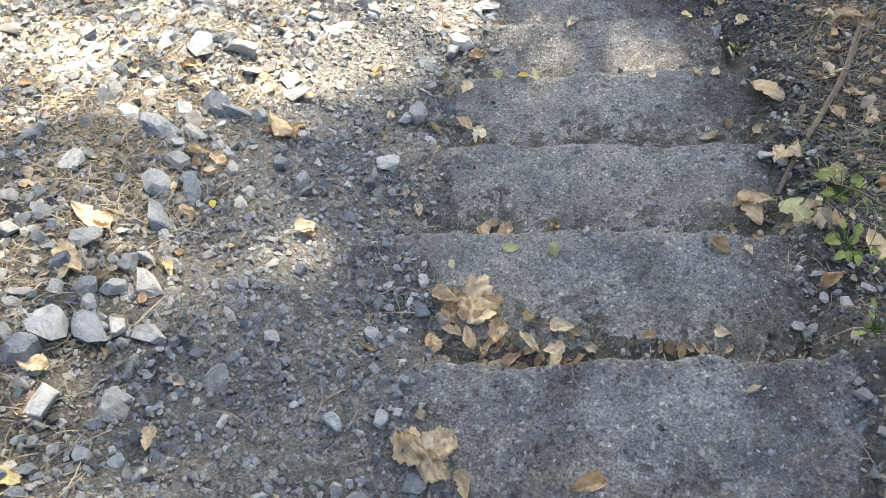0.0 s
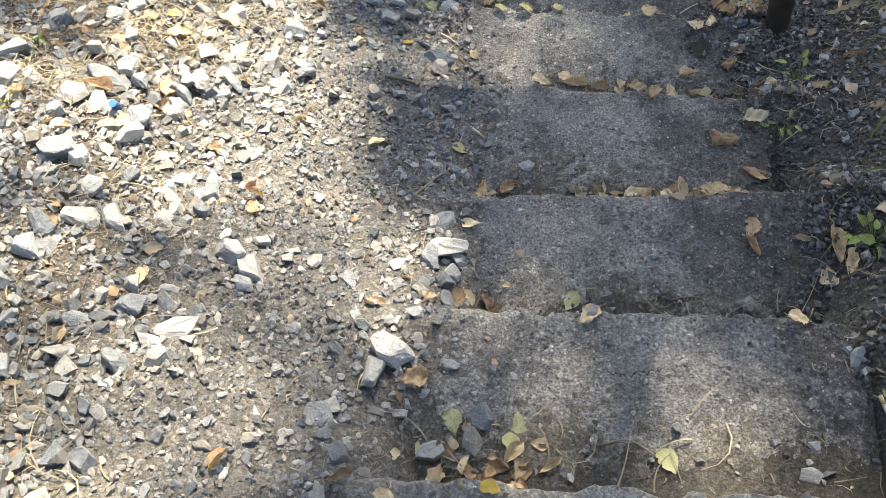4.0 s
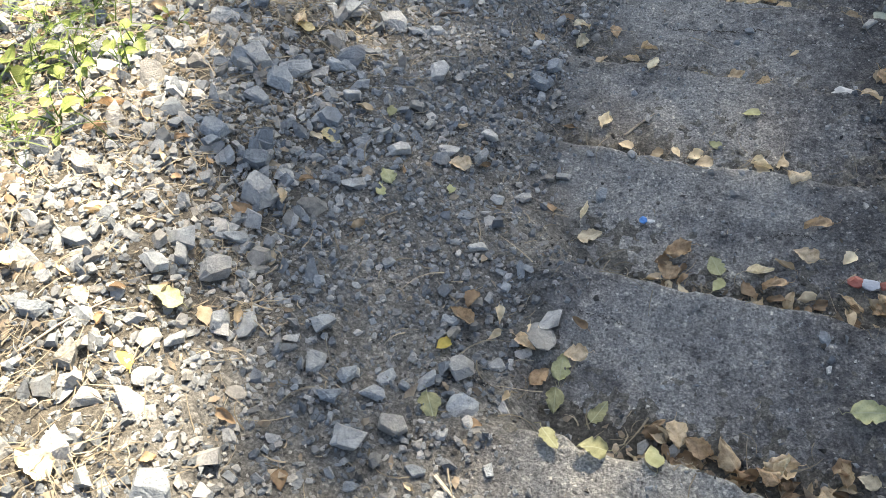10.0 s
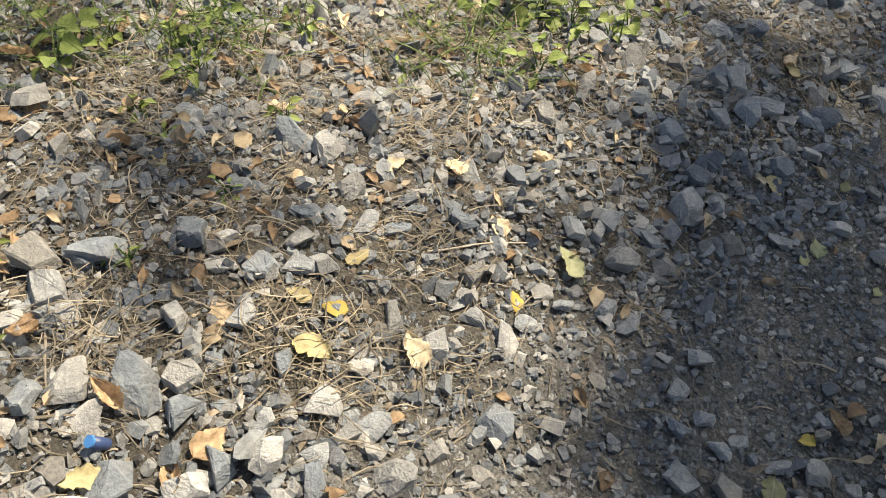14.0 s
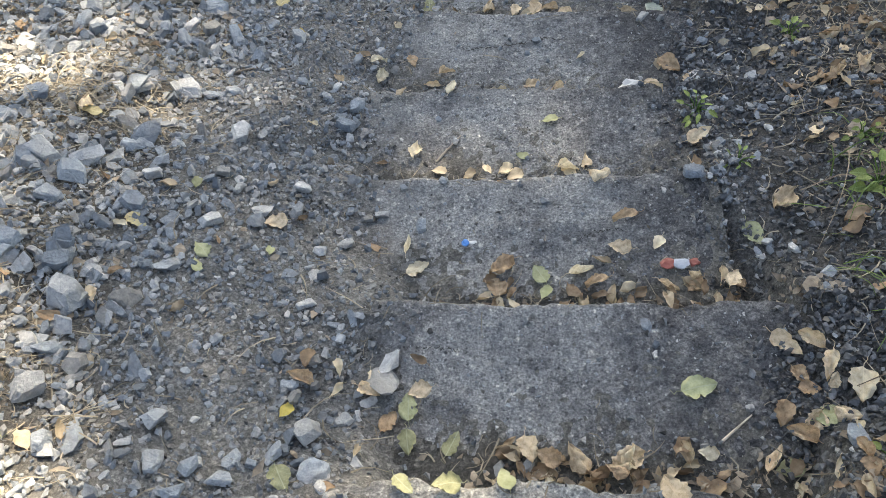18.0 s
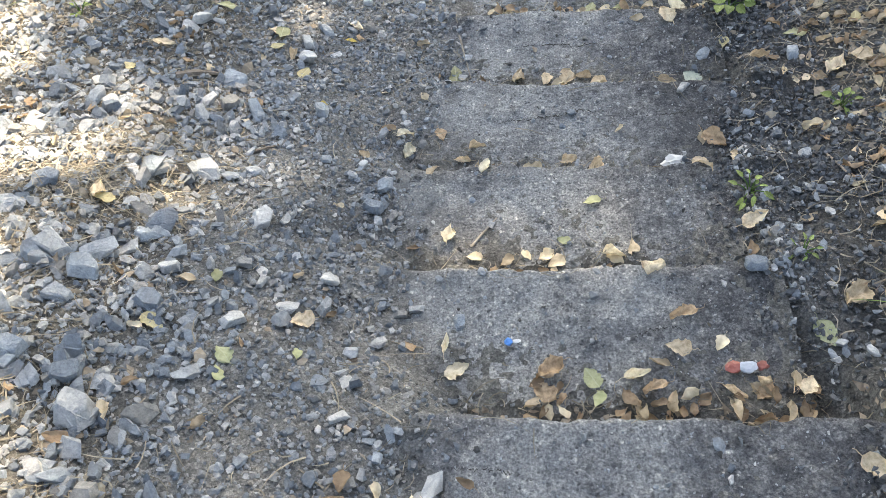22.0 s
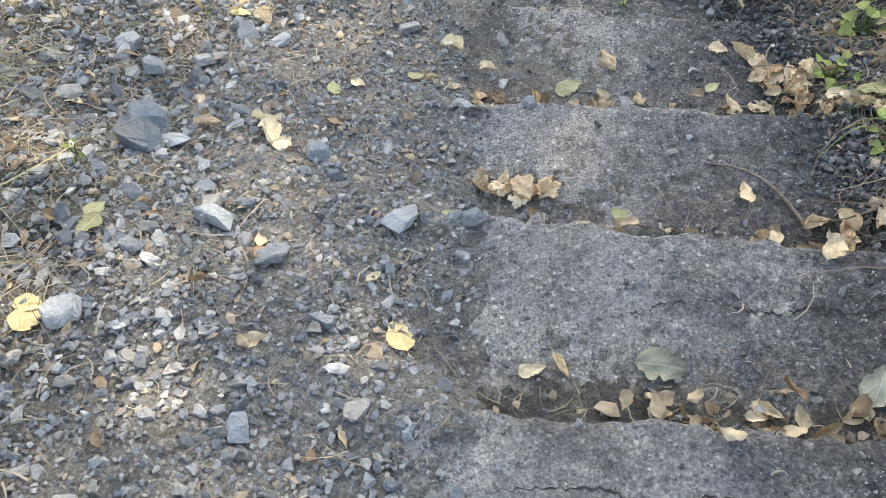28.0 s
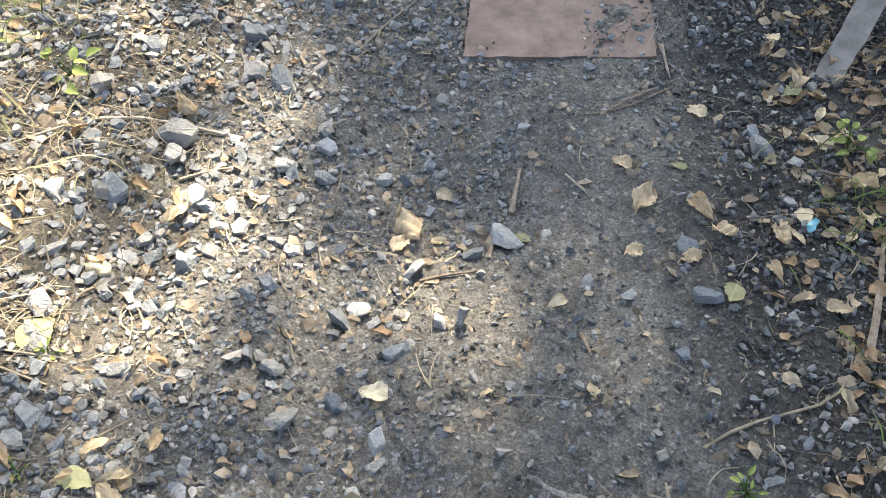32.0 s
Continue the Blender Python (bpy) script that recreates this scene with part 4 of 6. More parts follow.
# ---- single stones ----
def stone_mesh(v, f):
    bm = bmesh.new()
    vs = [bm.verts.new(p) for p in v]
    for t in f:
        bm.faces.new([vs[k] for k in t])
    bmesh.ops.dissolve_limit(bm, angle_limit=radians(20), verts=bm.verts[:], edges=bm.edges[:])
    bmesh.ops.bevel(bm, geom=bm.edges[:], offset=0.022, segments=1, affect="EDGES", clamp_overlap=True)
    bmesh.ops.triangulate(bm, faces=bm.faces[:])
    bmesh.ops.subdivide_edges(bm, edges=[e for e in bm.edges if e.calc_length() > 0.3], cuts=1)
    bmesh.ops.triangulate(bm, faces=bm.faces[:])
    rough = random.Random(len(bm.verts))
    for q in bm.verts:
        q.co += Vector((rough.gauss(0, 1), rough.gauss(0, 1), rough.gauss(0, 1))) * 0.008
    bmesh.ops.recalc_face_normals(bm, faces=bm.faces[:])
    me = bpy.data.meshes.new("stone")
    bm.to_mesh(me)
    bm.free()
    me.materials.append(STONE)
    me.polygons.foreach_set("use_smooth", [False] * len(me.polygons))
    return me


STONE_MESHES = [stone_mesh(v, f) for v, f in stone_shapes(50, 11, 5, 0.28)]
stone_rand = random.Random(5)


def lay_stones(rows):
    for x, y, size in rows:
        size *= 1.18
        me = stone_rand.choice(STONE_MESHES)
        turn = lying(x, y) @ pose(0, 0, 0, stone_rand.gauss(0, 8), stone_rand.gauss(0, 8), stone_rand.uniform(0, 360))
        m = turn.to_3x3() * size
        low = min((m @ v.co).z for v in me.vertices)
        ob = new("stone", me)
        ob.matrix_world = Matrix.Translation((x, y, float(surface_z(x, y)) - low - 0.05 * size)) @ m.to_4x4()
        big = "large " if size > 0.085 else ""
        where = "on a concrete step" if on_steps(x, y) > 0.5 else ("in dark soil beside steps" if x > 0.8 else "among gravel on the slope")
        tagged(ob, f"{big}angular blue-grey crushed stone lying {where}", "stone", "loose stones")


lay_stones([(0.112, -0.23, 0.049), (-0.553, -0.159, 0.087), (-0.432, -0.153, 0.079), (-0.047, -0.129, 0.056), (0.042, -0.116, 0.05), (-0.279, -0.08, 0.079), (-0.624, -0.065, 0.085), (-0.534, 0.005, 0.099), (-0.596, -0.001, 0.115), (-0.493, 0.019, 0.077), (-0.203, 0.042, 0.048), (0.031, 0.062, 0.047), (-0.007, 0.075, 0.047), (0.045, 0.104, 0.049), (-0.534, 0.108, 0.066), (-0.579, 0.098, 0.067), (-0.469, 0.122, 0.095), (0.073, 0.165, 0.05), (-0.509, 0.199, 0.061), (-0.633, 0.218, 0.071), (-0.787, 0.221, 0.066), (-0.744, 0.273, 0.067), (-0.519, 0.32, 0.096), (-0.486, 0.416, 0.074), (-0.563, 0.417, 0.072), (-0.264, 0.517, 0.07), (-0.763, 0.447, 0.077), (-0.556, 0.513, 0.073), (-0.336, 0.589, 0.069), (-0.584, 0.59, 0.068)])
lay_stones([(-0.07, 0.645, 0.077), (-0.557, 0.637, 0.072), (-0.625, 0.622, 0.1), (-0.71, 0.651, 0.075), (-0.621, 0.722, 0.075), (-0.433, 0.758, 0.074), (-0.547, 0.765, 0.084), (0.446, 0.8, 0.035), (-0.49, 0.773, 0.078), (-0.053, 0.886, 0.062), (-0.022, 0.916, 0.078), (-0.387, 0.894, 0.087), (-0.894, 0.855, 0.083), (-0.161, 0.955, 0.028), (-0.515, 0.978, 0.08), (-0.414, 1.047, 0.061), (-0.88, 0.971, 0.066), (-0.666, 1.011, 0.103), (0.165, 1.144, 0.06), (0.021, 1.107, 0.046), (-0.565, 1.064, 0.113), (0.24, 1.163, 0.051), (-0.78, 1.035, 0.066), (-0.03, 1.167, 0.072), (-0.015, 1.2, 0.068), (-0.571, 1.193, 0.068), (0.257, 1.215, 0.058), (-0.393, 1.228, 0.073), (-0.491, 1.237, 0.068), (0.048, 1.281, 0.088)])
lay_stones([(-0.495, 1.296, 0.06), (-0.335, 1.304, 0.077), (0.072, 1.323, 0.1), (-0.76, 1.266, 0.072), (-0.425, 1.346, 0.069), (-0.755, 1.311, 0.093), (-0.674, 1.326, 0.077), (-0.438, 1.4, 0.068), (-0.248, 1.436, 0.071), (0.151, 1.509, 0.07), (-0.716, 1.395, 0.086), (-0.247, 1.481, 0.082), (-0.642, 1.442, 0.093), (-0.297, 1.517, 0.096), (0.162, 1.535, 0.068), (-0.642, 1.493, 0.085), (-0.249, 1.556, 0.059), (-0.59, 1.534, 0.096), (-0.542, 1.548, 0.085), (0.106, 1.572, 0.085), (0.171, 1.579, 0.066), (-0.456, 1.567, 0.054), (-0.806, 1.51, 0.1), (0.139, 1.6, 0.109), (-0.391, 1.614, 0.048), (0.123, 1.671, 0.077), (-0.618, 1.623, 0.073), (-0.399, 1.662, 0.073), (-0.559, 1.671, 0.064), (-0.4, 1.703, 0.064)])
lay_stones([(-0.468, 1.7, 0.064), (-0.667, 1.7, 0.059), (-0.718, 1.714, 0.095), (-0.599, 1.796, 0.094), (-0.795, 1.834, 0.071), (-0.617, 1.849, 0.087), (-0.77, 1.889, 0.1), (-0.555, 1.909, 0.083), (-0.388, 1.93, 0.061), (-0.958, 1.931, 0.098), (-0.711, 1.953, 0.098), (-1.017, 1.958, 0.095), (-0.556, 1.965, 0.081), (-0.648, 1.978, 0.081), (-0.477, 1.991, 0.063), (-0.988, 2.002, 0.071), (-0.683, 2.009, 0.067), (-0.528, 2.022, 0.072), (-0.388, 2.032, 0.071), (-0.974, 2.041, 0.119), (-0.449, 2.039, 0.059), (-0.78, 2.056, 0.088), (-0.498, 2.075, 0.058), (-0.111, 2.092, 0.048), (-0.047, 2.102, 0.044), (-0.496, 2.119, 0.075), (-0.296, 2.118, 0.065), (-0.631, 2.126, 0.079), (-0.729, 2.131, 0.082), (-0.556, 2.132, 0.077)])
lay_stones([(-0.399, 2.133, 0.094), (-0.482, 2.153, 0.061), (-0.937, 2.161, 0.09), (-0.838, 2.163, 0.052), (-0.305, 2.168, 0.076), (-0.886, 2.198, 0.072), (-0.797, 2.206, 0.075), (-0.129, 2.25, 0.052), (0.04, 2.244, 0.069), (-0.768, 2.25, 0.075), (-0.212, 2.296, 0.046), (0.027, 2.304, 0.093), (-0.159, 2.307, 0.046), (-0.827, 2.289, 0.068), (-0.373, 2.298, 0.079), (-0.612, 2.304, 0.072), (-0.539, 2.311, 0.081), (-0.874, 2.336, 0.07), (-0.027, 2.369, 0.043), (-0.797, 2.388, 0.07), (-0.548, 2.41, 0.067), (-0.022, 2.437, 0.047), (-1.047, 2.422, 0.093), (-0.763, 2.427, 0.071), (-0.886, 2.426, 0.073), (0.098, 2.47, 0.038), (-0.138, 2.466, 0.074), (-0.609, 2.465, 0.069), (-0.494, 2.474, 0.056), (-0.995, 2.459, 0.08)])
lay_stones([(-0.083, 2.512, 0.063), (0.003, 2.515, 0.044), (-0.779, 2.488, 0.05), (0.044, 2.538, 0.042), (-0.199, 2.533, 0.059), (-0.133, 2.555, 0.059), (0.022, 2.572, 0.077), (-0.707, 2.536, 0.073), (-0.482, 2.558, 0.061), (-0.187, 2.572, 0.052), (-0.088, 2.585, 0.045), (-0.125, 2.593, 0.048), (-1.24, 2.559, 0.066), (-0.246, 2.586, 0.061), (-0.057, 2.605, 0.048), (-0.434, 2.61, 0.066), (-1.094, 2.601, 0.071), (0.928, 2.612, 0.054), (-0.002, 2.65, 0.057), (0.055, 2.68, 0.045), (-0.272, 2.666, 0.058), (-0.585, 2.688, 0.062), (-0.488, 2.713, 0.077), (-0.058, 2.746, 0.041), (-0.555, 2.728, 0.065), (0.117, 2.766, 0.077), (0.136, 2.808, 0.07), (-1.107, 2.765, 0.068), (-0.491, 2.804, 0.067), (-0.044, 2.931, 0.05)])
lay_stones([(-0.842, 2.874, 0.077), (-0.5, 2.928, 0.1), (-0.101, 3.019, 0.04), (-0.54, 3.007, 0.078), (-0.643, 3.016, 0.071), (0.966, 3.052, 0.036), (-0.554, 3.055, 0.06), (-0.646, 3.044, 0.061), (-0.001, 3.128, 0.039), (-0.77, 3.082, 0.073), (-0.195, 3.164, 0.059), (0.173, 3.176, 0.044), (-0.287, 3.155, 0.068), (-0.115, 3.204, 0.059), (0.077, 3.217, 0.042), (-0.195, 3.2, 0.049), (0.001, 3.221, 0.041), (-0.823, 3.166, 0.066), (-0.631, 3.19, 0.077), (0.791, 3.256, 0.053), (-0.255, 3.274, 0.052), (-0.118, 3.299, 0.069), (-0.605, 3.259, 0.083), (-0.451, 3.297, 0.065), (-0.307, 3.328, 0.067), (-0.698, 3.288, 0.069), (-0.602, 3.319, 0.068), (-0.868, 3.291, 0.073), (-0.678, 3.32, 0.095), (0.889, 3.398, 0.052)])
lay_stones([(-0.534, 3.4, 0.086), (-0.51, 3.425, 0.078), (-0.299, 3.468, 0.068), (-0.05, 3.565, 0.069), (-0.832, 3.442, 0.096), (-0.031, 3.642, 0.06), (-0.793, 3.546, 0.087), (-0.409, 3.635, 0.056), (-0.467, 3.635, 0.085), (-0.566, 3.61, 0.076), (-0.353, 3.654, 0.066), (-0.588, 3.622, 0.096), (-0.103, 3.726, 0.064), (-0.448, 3.84, 0.06), (-0.538, 3.879, 0.077), (0.477, 3.928, 0.031), (-0.4, 3.913, 0.066), (-0.224, 3.943, 0.07), (0.789, 3.975, 0.056), (-0.482, 3.957, 0.08), (-0.759, 3.865, 0.085), (-0.821, 3.913, 0.087), (-0.508, 4.058, 0.097), (1.127, 4.118, 0.094), (0.889, 4.175, 0.046), (-0.317, 4.232, 0.081), (-0.322, 4.305, 0.083), (-0.674, 4.301, 0.084), (-0.271, 4.38, 0.054), (-0.652, 4.367, 0.106)])
lay_stones([(0.015, 4.573, 0.06), (-0.167, 4.578, 0.05), (-0.501, 4.66, 0.063), (-0.37, 4.707, 0.055), (-0.592, 4.701, 0.088), (-0.707, 4.667, 0.079), (-0.609, 4.762, 0.068), (-0.545, 4.787, 0.088), (-0.15, 4.828, 0.06), (0.033, 4.874, 0.056), (-0.684, 4.903, 0.074), (-0.049, 5.043, 0.07), (-0.482, 5.031, 0.073), (-0.678, 5.128, 0.079), (-0.368, 5.154, 0.054), (-0.16, 5.183, 0.081), (-0.411, 5.183, 0.055), (-0.282, 5.261, 0.103), (0.061, 5.284, 0.079), (-0.294, 5.294, 0.104), (-0.237, 5.307, 0.045), (0.342, 5.353, 0.074), (0.214, 5.285, 0.062), (-0.08, 5.414, 0.055), (-0.124, 5.484, 0.072), (-0.484, 5.496, 0.117), (-0.445, 5.508, 0.071), (-0.498, 5.546, 0.117), (-0.319, 5.624, 0.054), (-0.542, 5.746, 0.063)])
lay_stones([(-0.453, 5.815, 0.07), (0.278, 5.856, 0.055), (-0.619, 5.786, 0.075), (-0.624, 5.823, 0.101), (-0.305, 5.916, 0.075), (-0.381, 5.935, 0.073), (-0.417, 5.984, 0.059), (-0.582, 5.973, 0.055), (0.022, 6.046, 0.08), (0.019, 6.129, 0.044), (0.013, 6.17, 0.067), (-0.155, 6.191, 0.074), (-0.078, 6.241, 0.059), (-0.189, 6.286, 0.048), (0.013, 6.354, 0.065), (-0.608, 6.331, 0.061), (0.084, 6.436, 0.055), (-0.084, 6.446, 0.05), (-0.28, 6.431, 0.051), (-0.418, 6.487, 0.067), (0.584, 6.542, 0.076), (0.124, 6.61, 0.048), (0.193, 6.655, 0.079), (-0.684, 6.584, 0.081), (-0.592, 6.615, 0.079), (0.563, 6.677, 0.066), (0.27, 6.688, 0.033), (0.98, 6.678, 0.111), (-0.452, 6.653, 0.077), (-0.207, 6.759, 0.053)])
lay_stones([(-0.09, 6.787, 0.048), (-0.522, 6.745, 0.065), (-0.294, 6.774, 0.064), (0.029, 6.825, 0.048), (-0.527, 6.795, 0.096), (-0.226, 6.846, 0.06), (0.735, 6.982, 0.091), (-0.709, 6.886, 0.088), (-0.373, 7.035, 0.093), (-0.462, 7.166, 0.097)])


# ---- fallen leaves ----
def leaf_grid(width, tip, curl, cup, twist, seed, crumple=0.0, rows=13, half=4):
    """A leaf one unit long from stalk to pointed tip, wrinkled and ragged at the edge: places, faces, and a bent stalk."""
    r = random.Random(seed)
    v, f = [], []
    bite = [r.uniform(0.62, 1.0) if r.random() < 0.3 + 2 * crumple else r.uniform(0.93, 1.06) for _ in range(2 * rows + 2)]
    ph, side_curl = r.uniform(0, 6), r.choice((-1, 1))
    for a in range(rows + 1):
        t = a / rows
        w = width * (math.sin(math.pi * min(1, t) ** tip) ** 0.62 * (1 - 0.35 * t ** 3) if 0 < t < 1 else 0.012)
        for b in range(-half, half + 1):
            s = b / half
            edge = bite[a * 2 + (b > 0)] if abs(b) == half else 1
            y = s * w * edge
            fold = cup * abs(s) ** 1.6 * w * (1 + 0.35 * side_curl * s)
            wave = 0.03 * math.sin(8 * t + 2.5 * s + ph) * abs(s) + 0.012 * math.sin(30 * (t - 0.9 * abs(s) * w)) * abs(s)
            rough = crumple * (0.5 * math.sin(5.1 * t + 4.3 * s + ph) + 0.35 * math.sin(9.7 * t - 7.1 * s + 2 * ph) + 0.25 * r.uniform(-1, 1))
            z = curl * (t - 0.45) ** 2 + fold + twist * s * (t - 0.5) * 0.6 + wave + rough + 0.006 * r.uniform(-1, 1)
            v.append((t - 0.5, y * (1 - 0.3 * abs(cup) * abs(s)), z))
    n = 2 * half + 1
    for a in range(rows):
        for b in range(n - 1):
            f.append((a * n + b, a * n + b + 1, (a + 1) * n + b + 1, (a + 1) * n + b))
    k = len(v)
    z0 = curl * 0.2
    stalk = [(-0.5, 0), (-0.6, 0.02), (-0.7, r.uniform(-0.08, 0.1)), (-0.78, r.uniform(-0.12, 0.15))]
    for q, (x, y) in enumerate(stalk):
        z = z0 * (1 - q / 3) + 0.01
        v += [(x, y - 0.01, z), (x, y + 0.01, z), (x, y, z + 0.018)]
    for q in range(3):
        o = k + q * 3
        f += [(o, o + 3, o + 4, o + 1), (o + 1, o + 4, o + 5, o + 2), (o + 2, o + 5, o + 3, o)]
    return v, f


LEAF_KINDS = [(0.33, 0.72, 0.1, 0.12, 0.06, 1), (0.31, 0.66, 0.3, 0.4, -0.2, 2, 0.06), (0.38, 0.8, -0.2, 0.2, 0.25, 3, 0.05), (0.3, 0.72, 0.5, 0.9, 0.3, 4, 0.08),
              (0.38, 0.8, 0.04, 0.06, -0.04, 5), (0.36, 0.65, -0.35, 0.8, -0.3, 6, 0.12), (0.4, 0.7, 0.2, -0.4, 0.3, 7, 0.13), (0.24, 0.75, 0.35, 0.8, 0.4, 8, 0.09),
              (0.44, 0.9, 0.3, 0.3, 0.5, 9, 0.15), (0.28, 0.6, -0.3, 0.5, -0.5, 10, 0.1), (0.36, 0.62, 0.15, 0.15, 0.2, 11, 0.05), (0.42, 0.75, -0.1, 0.25, 0.1, 12, 0.08)]
LEAF_FORMS = [leaf_grid(*k) for k in LEAF_KINDS]
SMALL_FORMS = [leaf_grid(*k, *([0.0] if len(k) == 6 else []), 7, 2) for k in LEAF_KINDS]
LEAF_MESHES = {}
LEAVES = []
leaf_rand = random.Random(9)


def leaf_mesh(form, tone):
    if (form, tone) not in LEAF_MESHES:
        v, f = LEAF_FORMS[form]
        LEAF_MESHES[form, tone] = mesh_of("fallen_leaf", v, f, TONES[tone], True)
    return LEAF_MESHES[form, tone]


def lay_leaves(tone, rows):
    for x, y, size in rows:
        flat = tone in ("lime", "yellow", "grey")
        form = leaf_rand.choice((0, 4, 4, 0, 2) if flat else (1, 2, 3, 5, 6, 7, 8, 9, 10, 11))
        LEAVES.append((size, x, y, tone, form, leaf_rand.uniform(0, 360), leaf_rand.gauss(0, 4 if flat else 7), leaf_rand.gauss(0, 4 if flat else 7)))


def leaf_pose(size, x, y, form, turn, tx, ty):
    m = (lying(x, y) @ pose(0, 0, 0, tx, ty, turn)).to_3x3() * size
    low = min((m @ Vector(v)).z for v in LEAF_FORMS[form][0])
    return Matrix.Translation((x, y, float(surface_z(x, y)) - low + 0.001)) @ m.to_4x4()


lay_leaves("tan", [(0.162, -0.201, 0.054), (-0.352, -0.206, 0.05), (0.112, -0.165, 0.075), (0.164, -0.165, 0.07), (-0.594, -0.089, 0.055), (0.372, 0.086, 0.05), (0.449, 0.089, 0.031), (0.19, 0.103, 0.056), (0.671, 0.097, 0.036), (0.152, 0.115, 0.056), (0.25, 0.12, 0.062), (0.388, 0.134, 0.056), (0.211, 0.159, 0.075), (0.133, 0.195, 0.069), (-0.632, 0.152, 0.088), (-0.46, 0.18, 0.046), (-0.614, 0.279, 0.049), (-0.644, 0.277, 0.1), (1.049, 0.356, 0.088), (0.781, 0.325, 0.033), (0.201, 0.437, 0.061), (-0.808, 0.364, 0.061), (-0.042, 0.461, 0.035), (-0.531, 0.422, 0.044), (0.029, 0.498, 0.043), (0.854, 0.513, 0.076), (-0.009, 0.548, 0.03), (0.821, 0.542, 0.045), (0.877, 0.543, 0.066), (0.847, 0.559, 0.061)])
lay_leaves("tan", [(-0.478, 0.557, 0.053), (-0.529, 0.563, 0.058), (0.952, 0.679, 0.071), (-0.361, 0.717, 0.095), (0.929, 0.688, 0.058), (1.189, 0.833, 0.068), (0.029, 0.865, 0.05), (-0.101, 0.876, 0.038), (1.119, 0.861, 0.06), (0.119, 0.89, 0.066), (0.942, 0.855, 0.045), (-0.338, 0.887, 0.043), (-0.443, 0.898, 0.047), (0.068, 1.017, 0.044), (0.977, 0.997, 0.107), (0.112, 1.026, 0.057), (0.362, 1.172, 0.034), (0.846, 1.08, 0.04), (0.664, 1.066, 0.035), (0.233, 1.177, 0.045), (1.272, 1.342, 0.091), (-0.433, 1.413, 0.05), (0.817, 1.438, 0.046), (0.984, 1.411, 0.058), (0.441, 1.424, 0.05), (0.065, 1.505, 0.023), (0.928, 1.585, 0.055), (0.969, 1.603, 0.068), (-0.072, 1.657, 0.028), (0.949, 1.654, 0.084)])
lay_leaves("tan", [(0.883, 1.665, 0.034), (1.055, 1.744, 0.051), (0.578, 1.834, 0.052), (0.628, 1.755, 0.042), (0.801, 1.85, 0.053), (-0.256, 1.951, 0.042), (-0.366, 1.986, 0.048), (0.201, 2.024, 0.034), (-0.065, 2.03, 0.038), (-0.728, 2.078, 0.038), (-0.754, 2.108, 0.055), (-1.177, 2.138, 0.052), (0.564, 2.148, 0.048), (0.779, 2.195, 0.049), (0.502, 2.209, 0.048), (0.673, 2.206, 0.049), (0.856, 2.2, 0.044), (0.319, 2.166, 0.053), (0.539, 2.241, 0.04), (0.68, 2.243, 0.055), (0.413, 2.265, 0.074), (0.078, 2.275, 0.038), (0.389, 2.288, 0.048), (0.119, 2.367, 0.038), (-1.153, 2.454, 0.049), (0.745, 2.477, 0.053), (0.79, 2.478, 0.052), (0.612, 2.52, 0.063), (0.482, 2.6, 0.062), (0.568, 2.597, 0.062)])
lay_leaves("tan", [(0.816, 2.589, 0.055), (0.087, 2.611, 0.031), (-0.666, 2.581, 0.054), (0.395, 2.621, 0.056), (-0.463, 2.615, 0.043), (-0.411, 2.633, 0.043), (-0.811, 2.618, 0.069), (-0.711, 2.622, 0.04), (0.89, 2.653, 0.05), (0.096, 2.739, 0.048), (0.192, 2.739, 0.05), (0.925, 2.749, 0.058), (-0.414, 2.77, 0.038), (0.869, 2.798, 0.066), (0.907, 2.802, 0.054), (0.707, 2.988, 0.05), (0.815, 3, 0.045), (0.572, 3.057, 0.043), (0.614, 3.089, 0.053), (-0.156, 3.167, 0.058), (0.972, 3.18, 0.067), (-0.406, 3.259, 0.044), (0.584, 3.272, 0.054), (0.278, 3.387, 0.042), (0.966, 3.431, 0.043), (0.852, 3.442, 0.067), (1.349, 3.578, 0.062), (-0.659, 3.508, 0.057), (1.221, 3.618, 0.076), (1.278, 3.626, 0.063)])
lay_leaves("tan", [(0.76, 3.613, 0.055), (0.88, 3.699, 0.049), (0.522, 3.722, 0.074), (0.457, 3.756, 0.048), (0.165, 3.792, 0.049), (-0.108, 3.792, 0.048), (1.249, 3.786, 0.058), (0.813, 3.79, 0.039), (0.209, 3.832, 0.049), (1.216, 4.022, 0.071), (1.279, 4.045, 0.064), (0.778, 4.092, 0.058), (0.576, 4.107, 0.051), (1.029, 4.103, 0.074), (0.481, 4.132, 0.076), (0.421, 4.142, 0.05), (0.531, 4.139, 0.051), (0.334, 4.156, 0.063), (-0.36, 4.229, 0.05), (-0.722, 4.196, 0.065), (0.036, 4.336, 0.044), (-0.431, 4.355, 0.05), (0.639, 4.472, 0.044), (0.7, 4.471, 0.045), (0.591, 4.472, 0.039), (0.717, 4.361, 0.045), (0.806, 4.357, 0.069), (0.558, 4.504, 0.044), (0.428, 4.509, 0.038), (0.814, 4.571, 0.08)])
